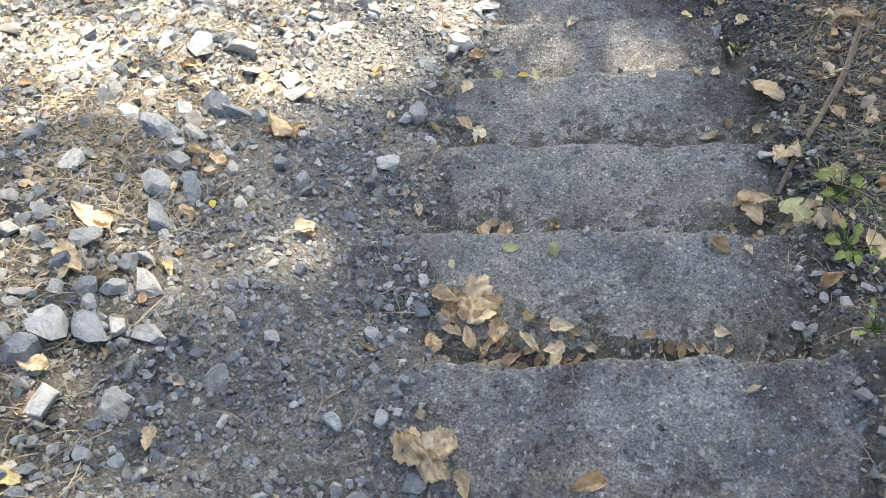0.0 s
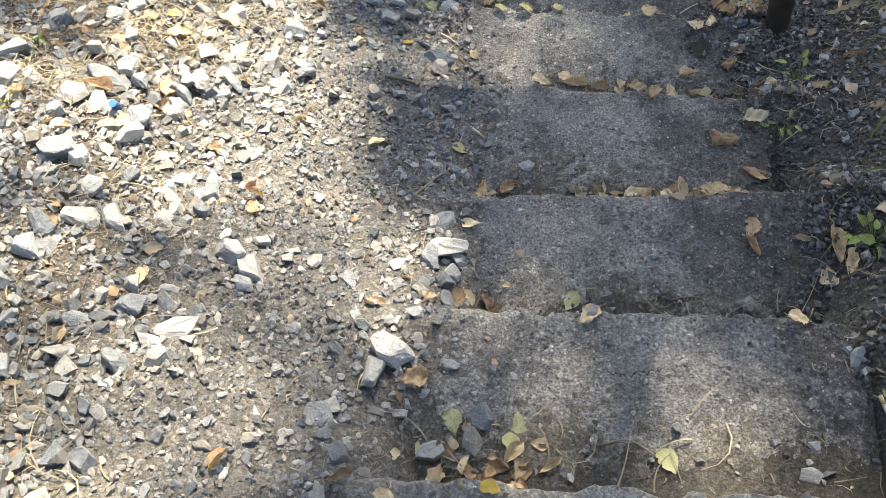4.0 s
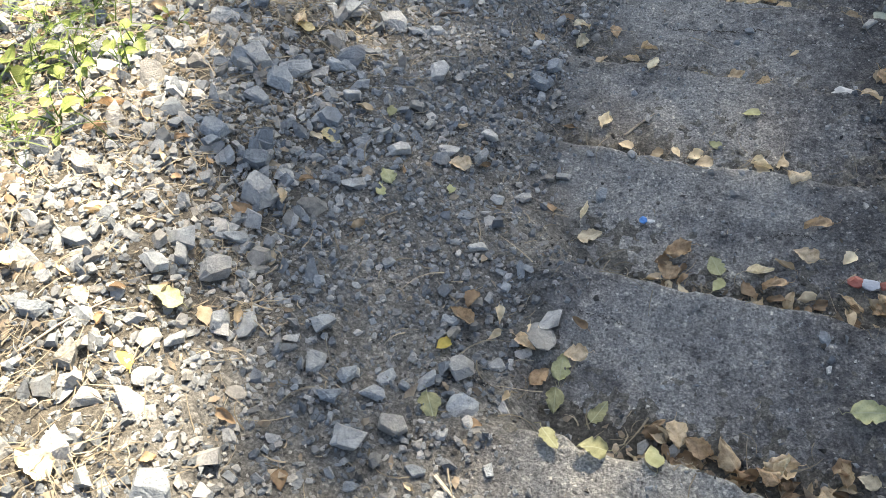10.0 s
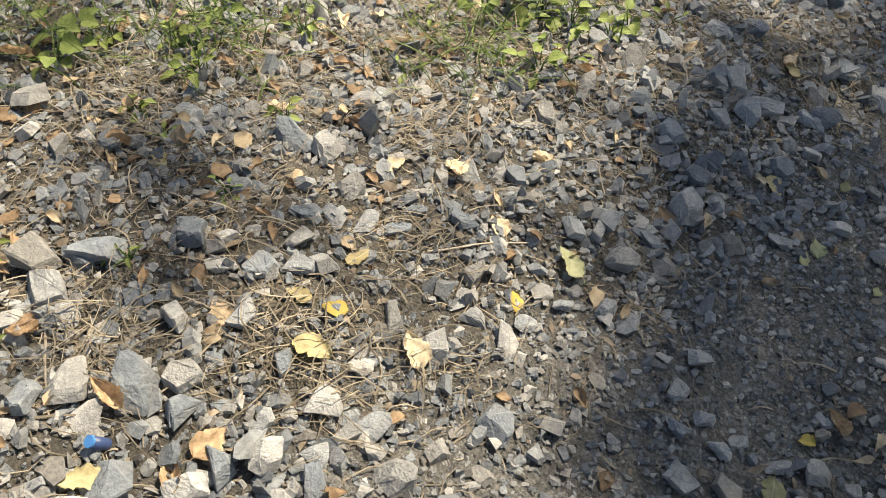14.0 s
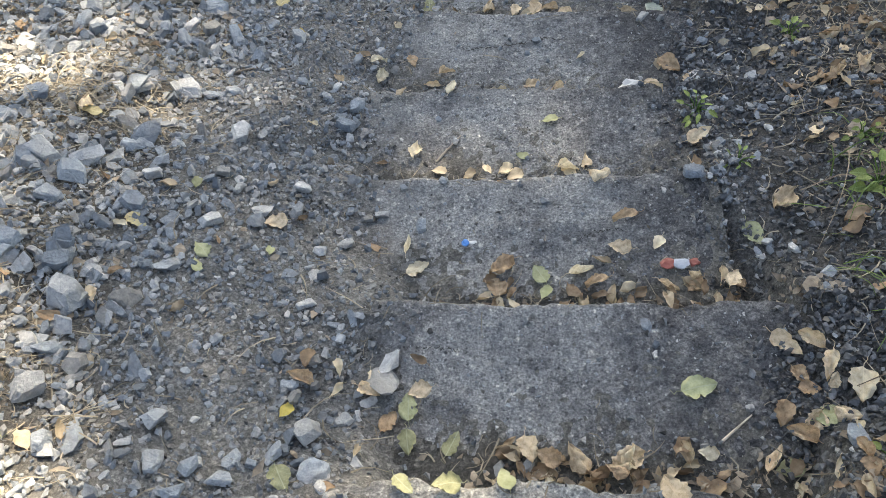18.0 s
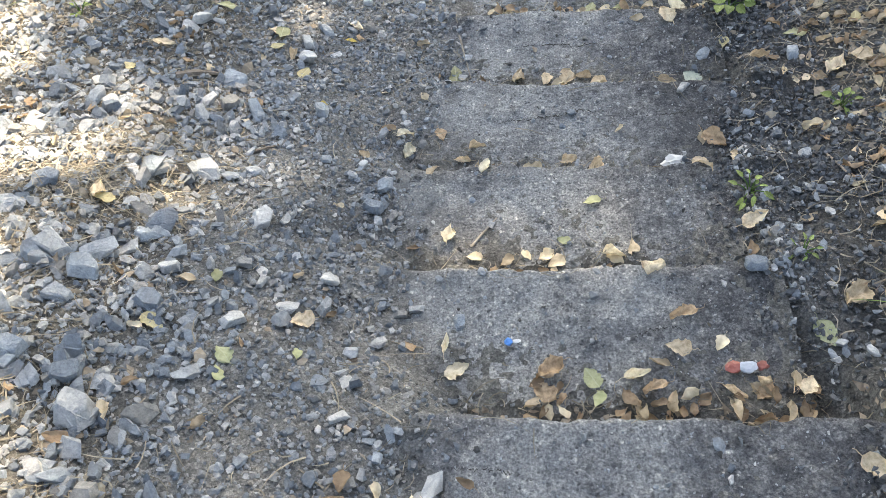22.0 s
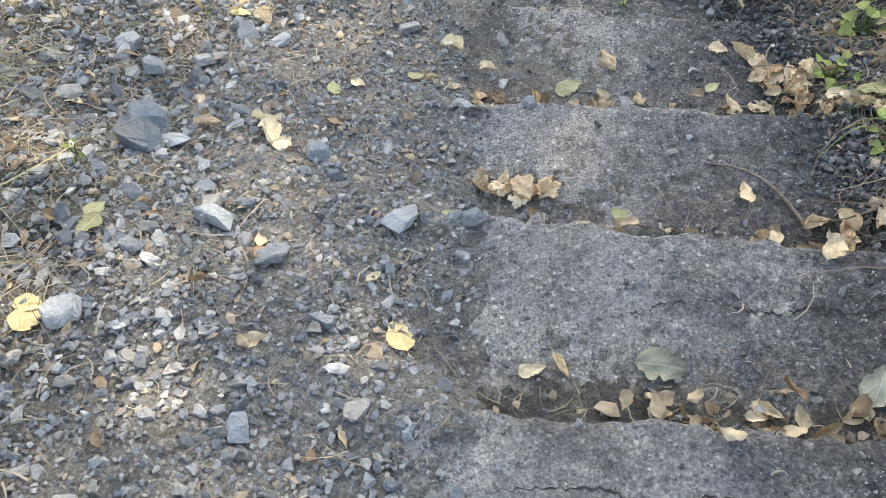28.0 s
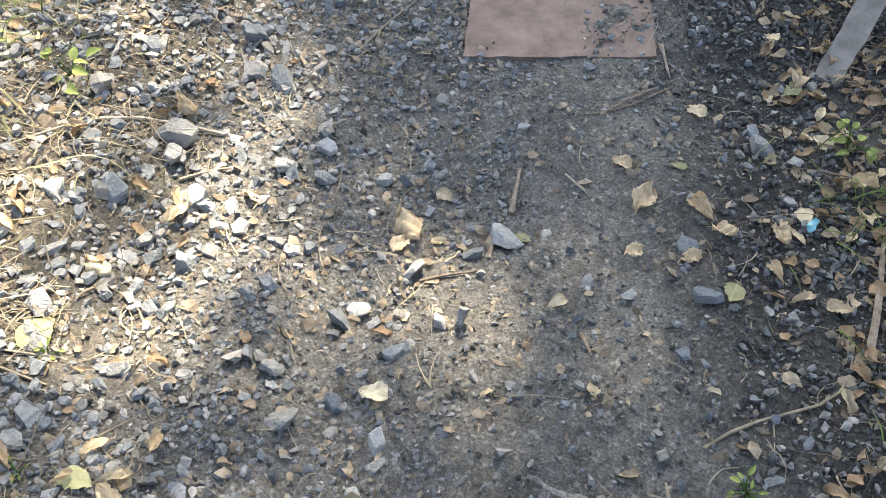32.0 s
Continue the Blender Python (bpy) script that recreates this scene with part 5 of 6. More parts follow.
lay_leaves("tan", [(0.017, 4.817, 0.033), (0.603, 4.821, 0.043), (0.755, 4.876, 0.044), (0.694, 4.888, 0.044), (0.476, 4.91, 0.038), (0.542, 4.911, 0.043), (0.588, 4.913, 0.038), (0.828, 4.809, 0.068), (0.985, 4.9, 0.067), (0.37, 4.976, 0.052), (0.941, 4.949, 0.055), (-0.173, 4.99, 0.033), (0.984, 4.962, 0.089), (-0.642, 5.114, 0.053), (0.862, 5.18, 0.059), (-0.19, 5.217, 0.037), (0.915, 5.323, 0.058), (1.052, 5.33, 0.078), (0.973, 5.325, 0.06), (0.787, 5.404, 0.06), (0.238, 5.445, 0.063), (0.32, 5.444, 0.076), (0.37, 5.447, 0.057), (0.277, 5.465, 0.063), (0.225, 5.475, 0.051), (-0.38, 5.567, 0.062), (0.903, 5.727, 0.063), (0.998, 5.73, 0.089), (0.835, 5.729, 0.062), (0.527, 5.766, 0.065)])
lay_leaves("tan", [(0.62, 5.77, 0.048), (0.752, 5.767, 0.043), (0.154, 5.801, 0.045), (0.53, 5.8, 0.045), (0.988, 5.795, 0.094), (0.102, 5.819, 0.045), (0.945, 5.806, 0.064), (0.921, 5.824, 0.078), (0.909, 5.873, 0.058), (0.55, 5.893, 0.069), (0.878, 5.897, 0.071), (0.826, 5.915, 0.051), (-0.048, 6.012, 0.04), (-0.353, 6.009, 0.061), (-0.531, 6.05, 0.055), (0.911, 6.131, 0.081), (-0.693, 6.037, 0.07), (-0.409, 6.087, 0.048), (-0.321, 6.105, 0.047), (0.432, 6.167, 0.037), (0.37, 6.316, 0.034), (1.077, 6.312, 0.052), (1.094, 6.364, 0.068), (-0.747, 6.377, 0.096), (0.826, 6.54, 0.052), (0.764, 6.563, 0.046), (-0.022, 6.62, 0.056), (0.722, 6.62, 0.055), (-0.468, 6.587, 0.061), (0.561, 6.646, 0.051)])
lay_leaves("tan", [(0.448, 6.652, 0.047), (-0.009, 6.659, 0.093), (-0.468, 6.619, 0.073), (0.632, 6.716, 0.053), (0.744, 6.72, 0.054), (0.59, 6.776, 0.072), (0.473, 6.798, 0.078), (0.928, 6.876, 0.065), (0.424, 6.893, 0.049), (-0.538, 6.883, 0.066), (0.597, 7.088, 0.052), (0.775, 7.313, 0.057)])
lay_leaves("brown", [(0.206, -0.228, 0.059), (0.427, -0.214, 0.065), (-0.013, 0.04, 0.041), (0.112, 0.087, 0.056), (0.609, 0.096, 0.038), (0.939, 0.258, 0.062), (0.724, 0.338, 0.049), (0.255, 0.451, 0.055), (0.218, 0.479, 0.04), (-0.334, 0.711, 0.06), (-0.39, 0.708, 0.042), (0.87, 0.892, 0.036), (0.79, 1.077, 0.047), (0.102, 1.228, 0.04), (0.12, 1.275, 0.059), (0.173, 1.607, 0.037), (-0.294, 1.648, 0.047), (0.786, 1.649, 0.058), (-0.191, 1.688, 0.026), (-0.3, 1.685, 0.048), (0.786, 1.686, 0.051), (0.513, 1.814, 0.036), (0.193, 1.83, 0.068), (0.254, 1.84, 0.048), (0.653, 1.843, 0.052), (-0.895, 1.879, 0.049), (-1.067, 1.905, 0.047), (-0.719, 1.918, 0.063), (-0.589, 1.909, 0.069), (0.845, 1.903, 0.067)])
lay_leaves("brown", [(-0.588, 1.977, 0.063), (0.77, 1.998, 0.07), (-0.883, 2.053, 0.05), (-1.568, 2.145, 0.067), (0.61, 2.138, 0.048), (-0.906, 2.271, 0.038), (0.836, 2.339, 0.05), (0.864, 2.384, 0.04), (0.865, 2.632, 0.055), (0.135, 2.68, 0.047), (0.841, 2.67, 0.05), (-0.037, 2.762, 0.055), (0.19, 2.801, 0.037), (-0.028, 2.806, 0.045), (0.76, 2.985, 0.049), (0.34, 3.009, 0.061), (0.556, 3.002, 0.052), (0.356, 3.052, 0.067), (-0.888, 3.05, 0.056), (0.63, 3.157, 0.058), (0.836, 3.368, 0.043), (0.047, 3.442, 0.034), (0.843, 3.784, 0.075), (0.105, 3.89, 0.049), (0.979, 5.056, 0.085), (1.037, 5.081, 0.072), (0.22, 5.803, 0.053), (0.267, 5.801, 0.047), (0.361, 5.802, 0.053), (0.619, 6.233, 0.03)])
lay_leaves("brown", [(-0.257, 6.337, 0.032), (-0.287, 6.723, 0.031)])
lay_leaves("cream", [(0.323, 0.096, 0.062), (-0.206, 0.35, 0.061), (0.161, 0.85, 0.062), (0.81, 0.846, 0.056), (0.197, 1.479, 0.045), (0.187, 1.671, 0.046), (-0.631, 1.734, 0.043), (0.741, 1.844, 0.058), (-0.073, 1.918, 0.051), (-1.092, 2.008, 0.038), (0.849, 2.06, 0.061), (0.234, 2.247, 0.037), (-0.548, 2.294, 0.066), (-0.202, 2.315, 0.038), (0.726, 2.303, 0.053), (-0.891, 2.524, 0.058), (0.033, 2.738, 0.039), (0.979, 2.716, 0.069), (0.105, 2.767, 0.037), (0.034, 2.786, 0.04), (-1.347, 2.739, 0.056), (-0.742, 2.773, 0.066), (0.527, 3.034, 0.057), (0.166, 3.065, 0.057), (-1.23, 3.029, 0.067), (0.696, 3.092, 0.038), (0.143, 3.124, 0.048), (1.222, 3.126, 0.077), (0.53, 3.371, 0.046), (0.528, 3.38, 0.054)])
lay_leaves("cream", [(0.372, 3.392, 0.043), (0.201, 3.405, 0.041), (0.139, 3.469, 0.052), (0.348, 3.733, 0.079), (0.232, 3.675, 0.047), (0.01, 3.841, 0.05), (0.601, 3.852, 0.031), (0.004, 3.888, 0.05), (0.053, 4.045, 0.035), (-0.187, 4.424, 0.05), (0.3, 4.527, 0.071), (0.84, 4.391, 0.082), (0.888, 4.72, 0.03), (1.024, 4.917, 0.074), (0.32, 4.967, 0.052), (0.029, 5.14, 0.034), (-0.724, 5.162, 0.055), (-0.212, 5.516, 0.059), (0.138, 5.562, 0.025), (-0.247, 5.55, 0.081), (-0.261, 5.598, 0.067), (-0.083, 5.795, 0.043), (0.242, 5.902, 0.058), (0.144, 5.983, 0.064), (-0.355, 6.045, 0.047), (-0.72, 6.098, 0.089), (-0.008, 6.258, 0.061), (0.188, 6.285, 0.025), (0.58, 6.335, 0.026), (0.007, 6.444, 0.037)])
lay_leaves("cream", [(-0.554, 6.437, 0.06), (1.109, 6.472, 0.063), (0.301, 6.498, 0.044), (-0.144, 6.552, 0.028), (0.051, 6.631, 0.036)])
lay_leaves("lime", [(0.138, 0.281, 0.028), (0.366, 0.319, 0.042), (0.271, 0.323, 0.042), (0.914, 0.444, 0.079), (0.929, 0.509, 0.069), (0.312, 1.167, 0.045), (0.145, 1.149, 0.034), (0.585, 1.161, 0.051), (0.202, 1.199, 0.051), (0.322, 1.203, 0.05), (0.416, 1.501, 0.049), (0.436, 1.83, 0.051), (0.127, 1.942, 0.045), (0.768, 2.243, 0.041), (0.331, 2.276, 0.047), (0.185, 2.54, 0.05), (0.257, 2.539, 0.054), (0.838, 2.576, 0.051), (-0.03, 2.557, 0.058), (0.353, 2.546, 0.043), (0.256, 2.636, 0.052), (0.172, 2.641, 0.05), (-0.535, 2.629, 0.071), (0.919, 2.665, 0.059), (0.172, 2.708, 0.055), (0.705, 2.723, 0.067), (0.448, 2.987, 0.042), (-0.284, 3.021, 0.041), (0.439, 3.033, 0.052), (-0.148, 3.078, 0.03)])
lay_leaves("lime", [(-0.283, 3.065, 0.05), (0.895, 3.098, 0.059), (-0.351, 3.278, 0.037), (0.416, 3.433, 0.035), (0.49, 3.536, 0.044), (0.14, 4.204, 0.076), (1.162, 4.219, 0.068), (-0.409, 4.338, 0.071), (-0.596, 4.444, 0.061), (0.685, 4.503, 0.039), (0.352, 4.512, 0.038), (0.593, 4.519, 0.056), (-0.366, 4.609, 0.058), (-0.506, 5.226, 0.063), (-0.51, 5.272, 0.05), (0.162, 5.349, 0.043), (0.52, 5.368, 0.044), (1.133, 5.704, 0.089), (-0.141, 5.771, 0.05), (0.799, 5.797, 0.043), (0.059, 5.83, 0.051), (0.446, 5.827, 0.072), (-0.413, 6.031, 0.058), (-0.597, 6.278, 0.076), (0.632, 6.555, 0.06), (0.224, 6.665, 0.04), (0.546, 6.893, 0.039), (0.825, 7.178, 0.055)])
lay_leaves("yellow", [(-0.538, -0.297, 0.056), (-0.434, 0.389, 0.03), (-0.173, 1.067, 0.029), (0.283, 1.07, 0.039), (-0.635, 1.829, 0.06), (-0.627, 2.175, 0.068), (-1.138, 2.208, 0.052), (-0.719, 2.217, 0.049), (-0.663, 2.244, 0.044), (-0.738, 2.338, 0.052), (-0.071, 2.365, 0.033), (-0.537, 2.494, 0.045), (-0.051, 2.693, 0.037), (-0.443, 3.143, 0.06), (-0.645, 3.488, 0.057), (-0.235, 3.982, 0.036), (-0.308, 4.126, 0.057), (-0.791, 4.083, 0.052), (1.326, 4.233, 0.06), (0.959, 4.222, 0.048), (-0.414, 4.277, 0.047), (-0.196, 4.342, 0.038), (0.084, 5.024, 0.069), (-0.539, 5.019, 0.071), (-0.546, 5.045, 0.058)])
lay_leaves("grey", [(0.848, 4.094, 0.065), (0.882, 4.924, 0.082), (0.541, 4.97, 0.092)])

WORDS = {"tan": "curled tan dry leaf", "brown": "crumpled brown dead leaf", "cream": "pale cream faded leaf with dark specks", "yellow": "flat yellow fallen leaf",
         "lime": "flat yellow-green fallen leaf with visible veins", "grey": "withered grey-green leaf folded over"}
LEAVES.sort(key=lambda q: -q[0])
for size, x, y, tone, form, turn, tx, ty in LEAVES[:300]:
    ob = new("fallen_leaf", leaf_mesh(form, tone))
    ob.matrix_world = leaf_pose(size, x, y, form, turn, tx, ty)
    where = "on a concrete step" if on_steps(x, y) > 0.5 else ("on the leafy bank" if x > 0.9 else "on gravelly soil")
    tagged(ob, f"{WORDS[tone]} lying {where}", "leaf", "fallen leaves")


# crumpled leaves heaped at the back of treads and where they end
for count, x0, x1, y0, y1, low, high in ((5, 0.42, 0.76, 2.575, 2.61, 0.035, 0.05), (6, 0.86, 0.96, 2.55, 2.74, 0.03, 0.046), (9, 0.5, 0.78, 1.8, 1.84, 0.032, 0.048), (16, 0.9, 1.08, 5.7, 5.84, 0.035, 0.056),
                                         (13, 0.78, 0.97, 5.22, 5.3, 0.034, 0.052), (17, 0.98, 1.14, 4.93, 5.16, 0.034, 0.054), (3, 0.7, 0.86, 2.985, 3.01, 0.034, 0.046)):
    for _ in range(count):
        x, y = leaf_rand.uniform(x0, x1), leaf_rand.uniform(y0, y1)
        form, size = leaf_rand.choice((5, 6, 8, 11, 2)), leaf_rand.uniform(low, high)
        tone = leaf_rand.choice(("tan", "tan", "brown", "brown", "cream"))
        ob = new("fallen_leaf", leaf_mesh(form, tone))
        ob.matrix_world = Matrix.Translation((0, 0, leaf_rand.uniform(0, 0.016))) @ leaf_pose(size, x, y, form, leaf_rand.uniform(0, 360), leaf_rand.gauss(0, 14), leaf_rand.gauss(0, 14))
        tagged(ob, f"{WORDS[tone].replace(' with dark specks', '')} heaped at the back of a step", "leaf", "fallen leaves")


# ---- large lobed leaves, crumpled where they lie ----
def lobed_leaf(seed, crumple):
    """A five-lobed leaf one unit across, dried and crumpled."""
    r = random.Random(seed)
    rings, count = 7, 60
    ph = [r.uniform(0, 6) for _ in range(6)]
    v, f = [(0, 0, 0)], []
    for a in range(1, rings + 1):
        for k in range(count):
            w = 2 * math.pi * k / count
            lobe = 0.3 + 0.2 * abs(math.cos(2.5 * (w - math.pi))) ** 0.8 * (0.75 + 0.25 * math.cos(w)) + 0.03 * math.sin(13 * w) + 0.02 * math.sin(29 * w + ph[0])
            d = lobe * a / rings
            x, y = d * math.cos(w), d * math.sin(w)
            z = crumple * (0.5 * math.sin(7 * x + ph[1]) * math.cos(6 * y + ph[2]) + 0.35 * math.sin(13 * x - 9 * y + ph[3]) + 0.2 * math.sin(21 * y + ph[4])) + 0.35 * crumple * (d / 0.5) ** 2 * math.sin(2 * w + ph[5])
            v.append((x, y, z))
    for k in range(count):
        f.append((0, 1 + k, 1 + (k + 1) % count))
        for a in range(rings - 1):
            o, p = 1 + a * count, 1 + (a + 1) * count
            f.append((o + k, p + k, p + (k + 1) % count, o + (k + 1) % count))
    return v, f


LOBED = [lobed_leaf(q, c_) for q, c_ in ((1, 0.07), (2, 0.12), (3, 0.17), (4, 0.1))]
heap_rand = random.Random(21)


def lobed(x, y, size, tone, form, rise=0.0, label="large crumpled tan lobed leaf lying on a concrete step"):
    v, f = LOBED[form]
    ob = new("lobed_leaf", mesh_of("lobed_leaf", v, f, TONES[tone], True))
    m = (lying(x, y) @ pose(0, 0, 0, heap_rand.gauss(0, 9), heap_rand.gauss(0, 9), heap_rand.uniform(0, 360))).to_3x3() * size
    low = min((m @ Vector(p)).z for p in v)
    ob.matrix_world = Matrix.Translation((x, y, float(surface_z(x, y)) - low * 0.7 + 0.5 * rise)) @ m.to_4x4()
    tagged(ob, label, "leaf", "fallen leaves")


for x, y, size, tone, form, rise in ((0.19, 0.17, 0.075, "brown", 2, 0.0), (0.15, 0.19, 0.07, "brown", 1, 0.006), (0.23, 0.18, 0.07, "brown", 3, 0.009), (0.2, 0.22, 0.075, "tan", 1, 0.012), (0.14, 0.15, 0.055, "brown", 2, 0.004),
                                     (0.32, 5.44, 0.075, "tan", 1, 0.0), (0.27, 5.45, 0.06, "tan", 2, 0.004), (0.37, 5.44, 0.065, "tan", 0, 0.006), (0.31, 5.42, 0.055, "cream", 1, 0.008),
                                     (0.1, -0.17, 0.085, "tan", 1, 0.0), (0.15, -0.16, 0.08, "tan", 0, 0.006), (0.14, -0.21, 0.06, "tan", 2, 0.0),
                                     (1.05, 0.62, 0.08, "tan", 2, 0.0), (0.96, 0.42, 0.08, "brown", 1, 0.0)):
    lobed(x, y, size, tone, form, rise)

# ---- leaf litter: smaller leaves, heaps at the foot of the risers, the bank ----
def drift(count):
    """Leaves blown against the risers and over the bank."""
    out = []
    for i, x0, x1, many in ((1, 0.1, 0.5, 14), (1, 0.5, 0.75, 5), (2, 0.15, 0.5, 9), (2, 0.8, 1.0, 8), (3, 0.05, 0.3, 10), (4, 0.1, 0.4, 8), (5, 0.1, 0.3, 4), (6, 0.15, 0.4, 3), (6, 0.45, 0.8, 22), (7, 0.3, 0.9, 30), (8, 0.3, 0.8, 18),
                            (8, 0.84, 1.02, 10), (9, 0.3, 0.85, 20), (10, 0.15, 0.75, 12), (11, 0.2, 0.7, 12), (12, 0.2, 0.7, 8), (13, 0.25, 0.98, 34), (13, 0.95, 1.12, 12), (14, 0.5, 1.0, 18), (14, 0.9, 1.12, 22), (15, 0.3, 1.05, 34), (16, 0.2, 1.08, 48), (16, 0.9, 1.2, 22)):
        for _ in range(int(many * count)):
            x = leaf_rand.uniform(x0, x1)
            y = edge_y(i - 1, x) + abs(leaf_rand.gauss(0.0, 0.042)) + 0.012
            out.append((leaf_rand.triangular(0.018, 0.06, 0.03), x, y))
    for _ in range(900):
        y = leaf_rand.uniform(-0.3, 7.5)
        x = leaf_rand.triangular(1.0, 1.6, 1.3)
        out.append((leaf_rand.triangular(0.02, 0.065, 0.035), x, y))
    for _ in range(560):
        y = leaf_rand.choice((leaf_rand.uniform(4.8, 7.5), leaf_rand.uniform(4.8, 7.5), leaf_rand.uniform(1.2, 4.4), leaf_rand.uniform(-0.2, 1.2)))
        out.append((leaf_rand.triangular(0.015, 0.055, 0.028), leaf_rand.triangular(-1.4, -0.3, -0.95), y))
    for _ in range(170):
        out.append((leaf_rand.triangular(0.02, 0.06, 0.03), leaf_rand.triangular(-1.7, -0.9, -1.3), leaf_rand.uniform(1.9, 3.4)))
    for _ in range(170):
        out.append((leaf_rand.uniform(0.02, 0.05), leaf_rand.uniform(-1.7, 0.1), leaf_rand.uniform(-0.3, 7.4)))
    for _ in range(460):
        out.append((leaf_rand.triangular(0.018, 0.058, 0.035), leaf_rand.triangular(0.68, 1.4, 1.02), leaf_rand.uniform(6.15, 7.6)))
    return out


order = list(TONES)
verts, faces, pick = [], [], []
litter = [(s_, x_, y_, t_, f_, a_, b_, c_) for s_, x_, y_, t_, f_, a_, b_, c_ in LEAVES[300:]]
for s_, x_, y_ in drift(2.6):
    litter.append((s_, x_, y_, leaf_rand.choice(("tan", "brown", "brown", "brown", "cream", "tan", "tan", "brown", "brown")), leaf_rand.choice((1, 3, 5, 6, 7, 8, 9, 10, 11)), leaf_rand.uniform(0, 360), leaf_rand.gauss(0, 18), leaf_rand.gauss(0, 18)))
for size, x, y, tone, form, turn, tx, ty in litter:
    m = leaf_pose(size, x, y, form, turn, tx, ty)
    o = len(verts)
    v, f = (LEAF_FORMS if size > 0.062 else SMALL_FORMS)[form]
    verts += [tuple(m @ Vector(p)) for p in v]
    faces += [tuple(k + o for k in q) for q in f]
    pick += [order.index(tone)] * len(f)
DRY = {"tan": ((0.4, 0.31, 0.2), (0.7, 0.59, 0.43)), "brown": ((0.22, 0.145, 0.09), (0.46, 0.335, 0.215)), "cream": ((0.55, 0.45, 0.3), (0.8, 0.7, 0.52)), "yellow": ((0.42, 0.31, 0.06), (0.62, 0.5, 0.14)),
       "lime": ((0.27, 0.28, 0.14), (0.45, 0.46, 0.27)), "grey": ((0.2, 0.24, 0.18), (0.38, 0.41, 0.32))}
leaf_litter = new("leaf_litter", mesh_of("leaf_litter", verts, faces, [plain_material(f"{t_} leaf litter", *DRY[t_], 45, 0.7, island=True, sheer=0.2) for t_ in order], True, pick))
tagged(leaf_litter, "drifts of small dry brown and tan leaves along risers and bank", "leaves", kind="stuff")

CRUMBLE = [(np.array([(-0.5, -0.12, 0), (0.0, -0.3, 0.12), (0.5, 0.05, -0.02), (0.1, 0.3, 0.1), (-0.35, 0.22, 0.02)]), np.array([(0, 1, 4), (1, 3, 4), (1, 2, 3)])),
           (np.array([(-0.5, 0, 0.05), (0.0, -0.16, 0), (0.5, 0, 0.12), (0.0, 0.18, 0.03)]), np.array([(0, 1, 3), (1, 2, 3)]))]


def grit_belt(y):
    """How much further out the leaf litter of the bank begins where dark grit runs beside the steps."""
    return 0.17 * smooth(1.2, 1.7, y) * smooth(4.7, 4.2, y)


def leafy(x, y):
    d = np.where(x > 0.97 + grit_belt(y), 0.9, 0.12) + 0.4 * smooth(-0.3, -0.6, x) + 0.4 * smooth(-0.75, -1.1, x) + 0.35 * smooth(4.8, 5.6, y) * (x < 0.1)
    d = np.where((y > 6.2), d + 0.35, d) + 0.3 * smooth(4.2, 4.7, y) * (x < 0.1)
    return np.clip(d, 0, 1) * (1 - 0.97 * on_steps(x, y)) * (0.5 + 0.5 * smooth(-0.3, 0.4, grain(x, y, 5, 31)))


x, y = sown(56000, -1.7, 1.6, -0.6, 7.6, leafy)
u = 1.0 - 0.8 * rng.uniform(0, 1, 1700) ** 1.6
k = rng.choice([1, 2, 6, 7, 8, 8, 9, 13, 13, 14, 15, 15, 16], 1700)
x, y = np.concatenate([x, u]), np.concatenate([y, NY[k - 1] + SLANT[k - 1] * (u - MID) + 0.015 + np.abs(rng.normal(0, 0.028, 1700))])
leaf_crumbs = new("leaf_crumbs", bulk_mesh("leaf_crumbs", *heap(CRUMBLE, x, y, rng.lognormal(-4.1, 0.4, len(x)), 0.35, 0.0), LITTER))
tagged(leaf_crumbs, "crumbled bits of dry brown leaves strewn over the soil", "leaves", kind="stuff")


# ---- straw, dry stalks and grass ----
def blades(x, y, length, width, rise, bend):
    """Arched ribbons of three flat pieces each, from places on the ground."""
    n = len(x)
    a = rng.uniform(0, 2 * np.pi, n)
    b = rng.normal(0, bend, n)
    vs = []
    px, py = x.copy(), y.copy()
    z0 = surface_z(x, y)
    for k in range(5):
        t = k / 4
        if k:
            ang = a + b * (t - 0.5) * 2
            px, py = px + np.cos(ang) * length / 4, py + np.sin(ang) * length / 4
        gz = surface_z(px, py)
        gz = np.maximum(gz, z0 - 0.2 * t)
        pz = gz + 0.003 + rise * length * np.sin(np.pi * (0.12 + 0.8 * t))
        w = width * (1 - 0.75 * t)
        ox, oy = -np.sin(a) * w, np.cos(a) * w
        vs.append(np.stack([px - ox, py - oy, pz], -1))
        vs.append(np.stack([px + ox, py + oy, pz + 0.0006], -1))
    v = np.stack(vs, 1).reshape(-1, 3)
    f = []
    for k in range(4):
        o = 2 * k
        f += [(o, o + 2, o + 3), (o, o + 3, o + 1)]
    f = (np.array(f)[None] + (np.arange(n) * 10)[:, None, None]).reshape(-1, 3)
    return v, f


DEAD = plain_material("grey brown dead stalk", (0.13, 0.1, 0.07), (0.34, 0.28, 0.2), 30, 0.8, island=True)

BROWN = plain_material("dark dead twig", (0.06, 0.045, 0.035), (0.2, 0.155, 0.12), 40, 0.85, island=True)
WILTED = plain_material("wilted grass", (0.2, 0.21, 0.11), (0.42, 0.41, 0.26), 30, 0.7, island=True, sheer=0.2)


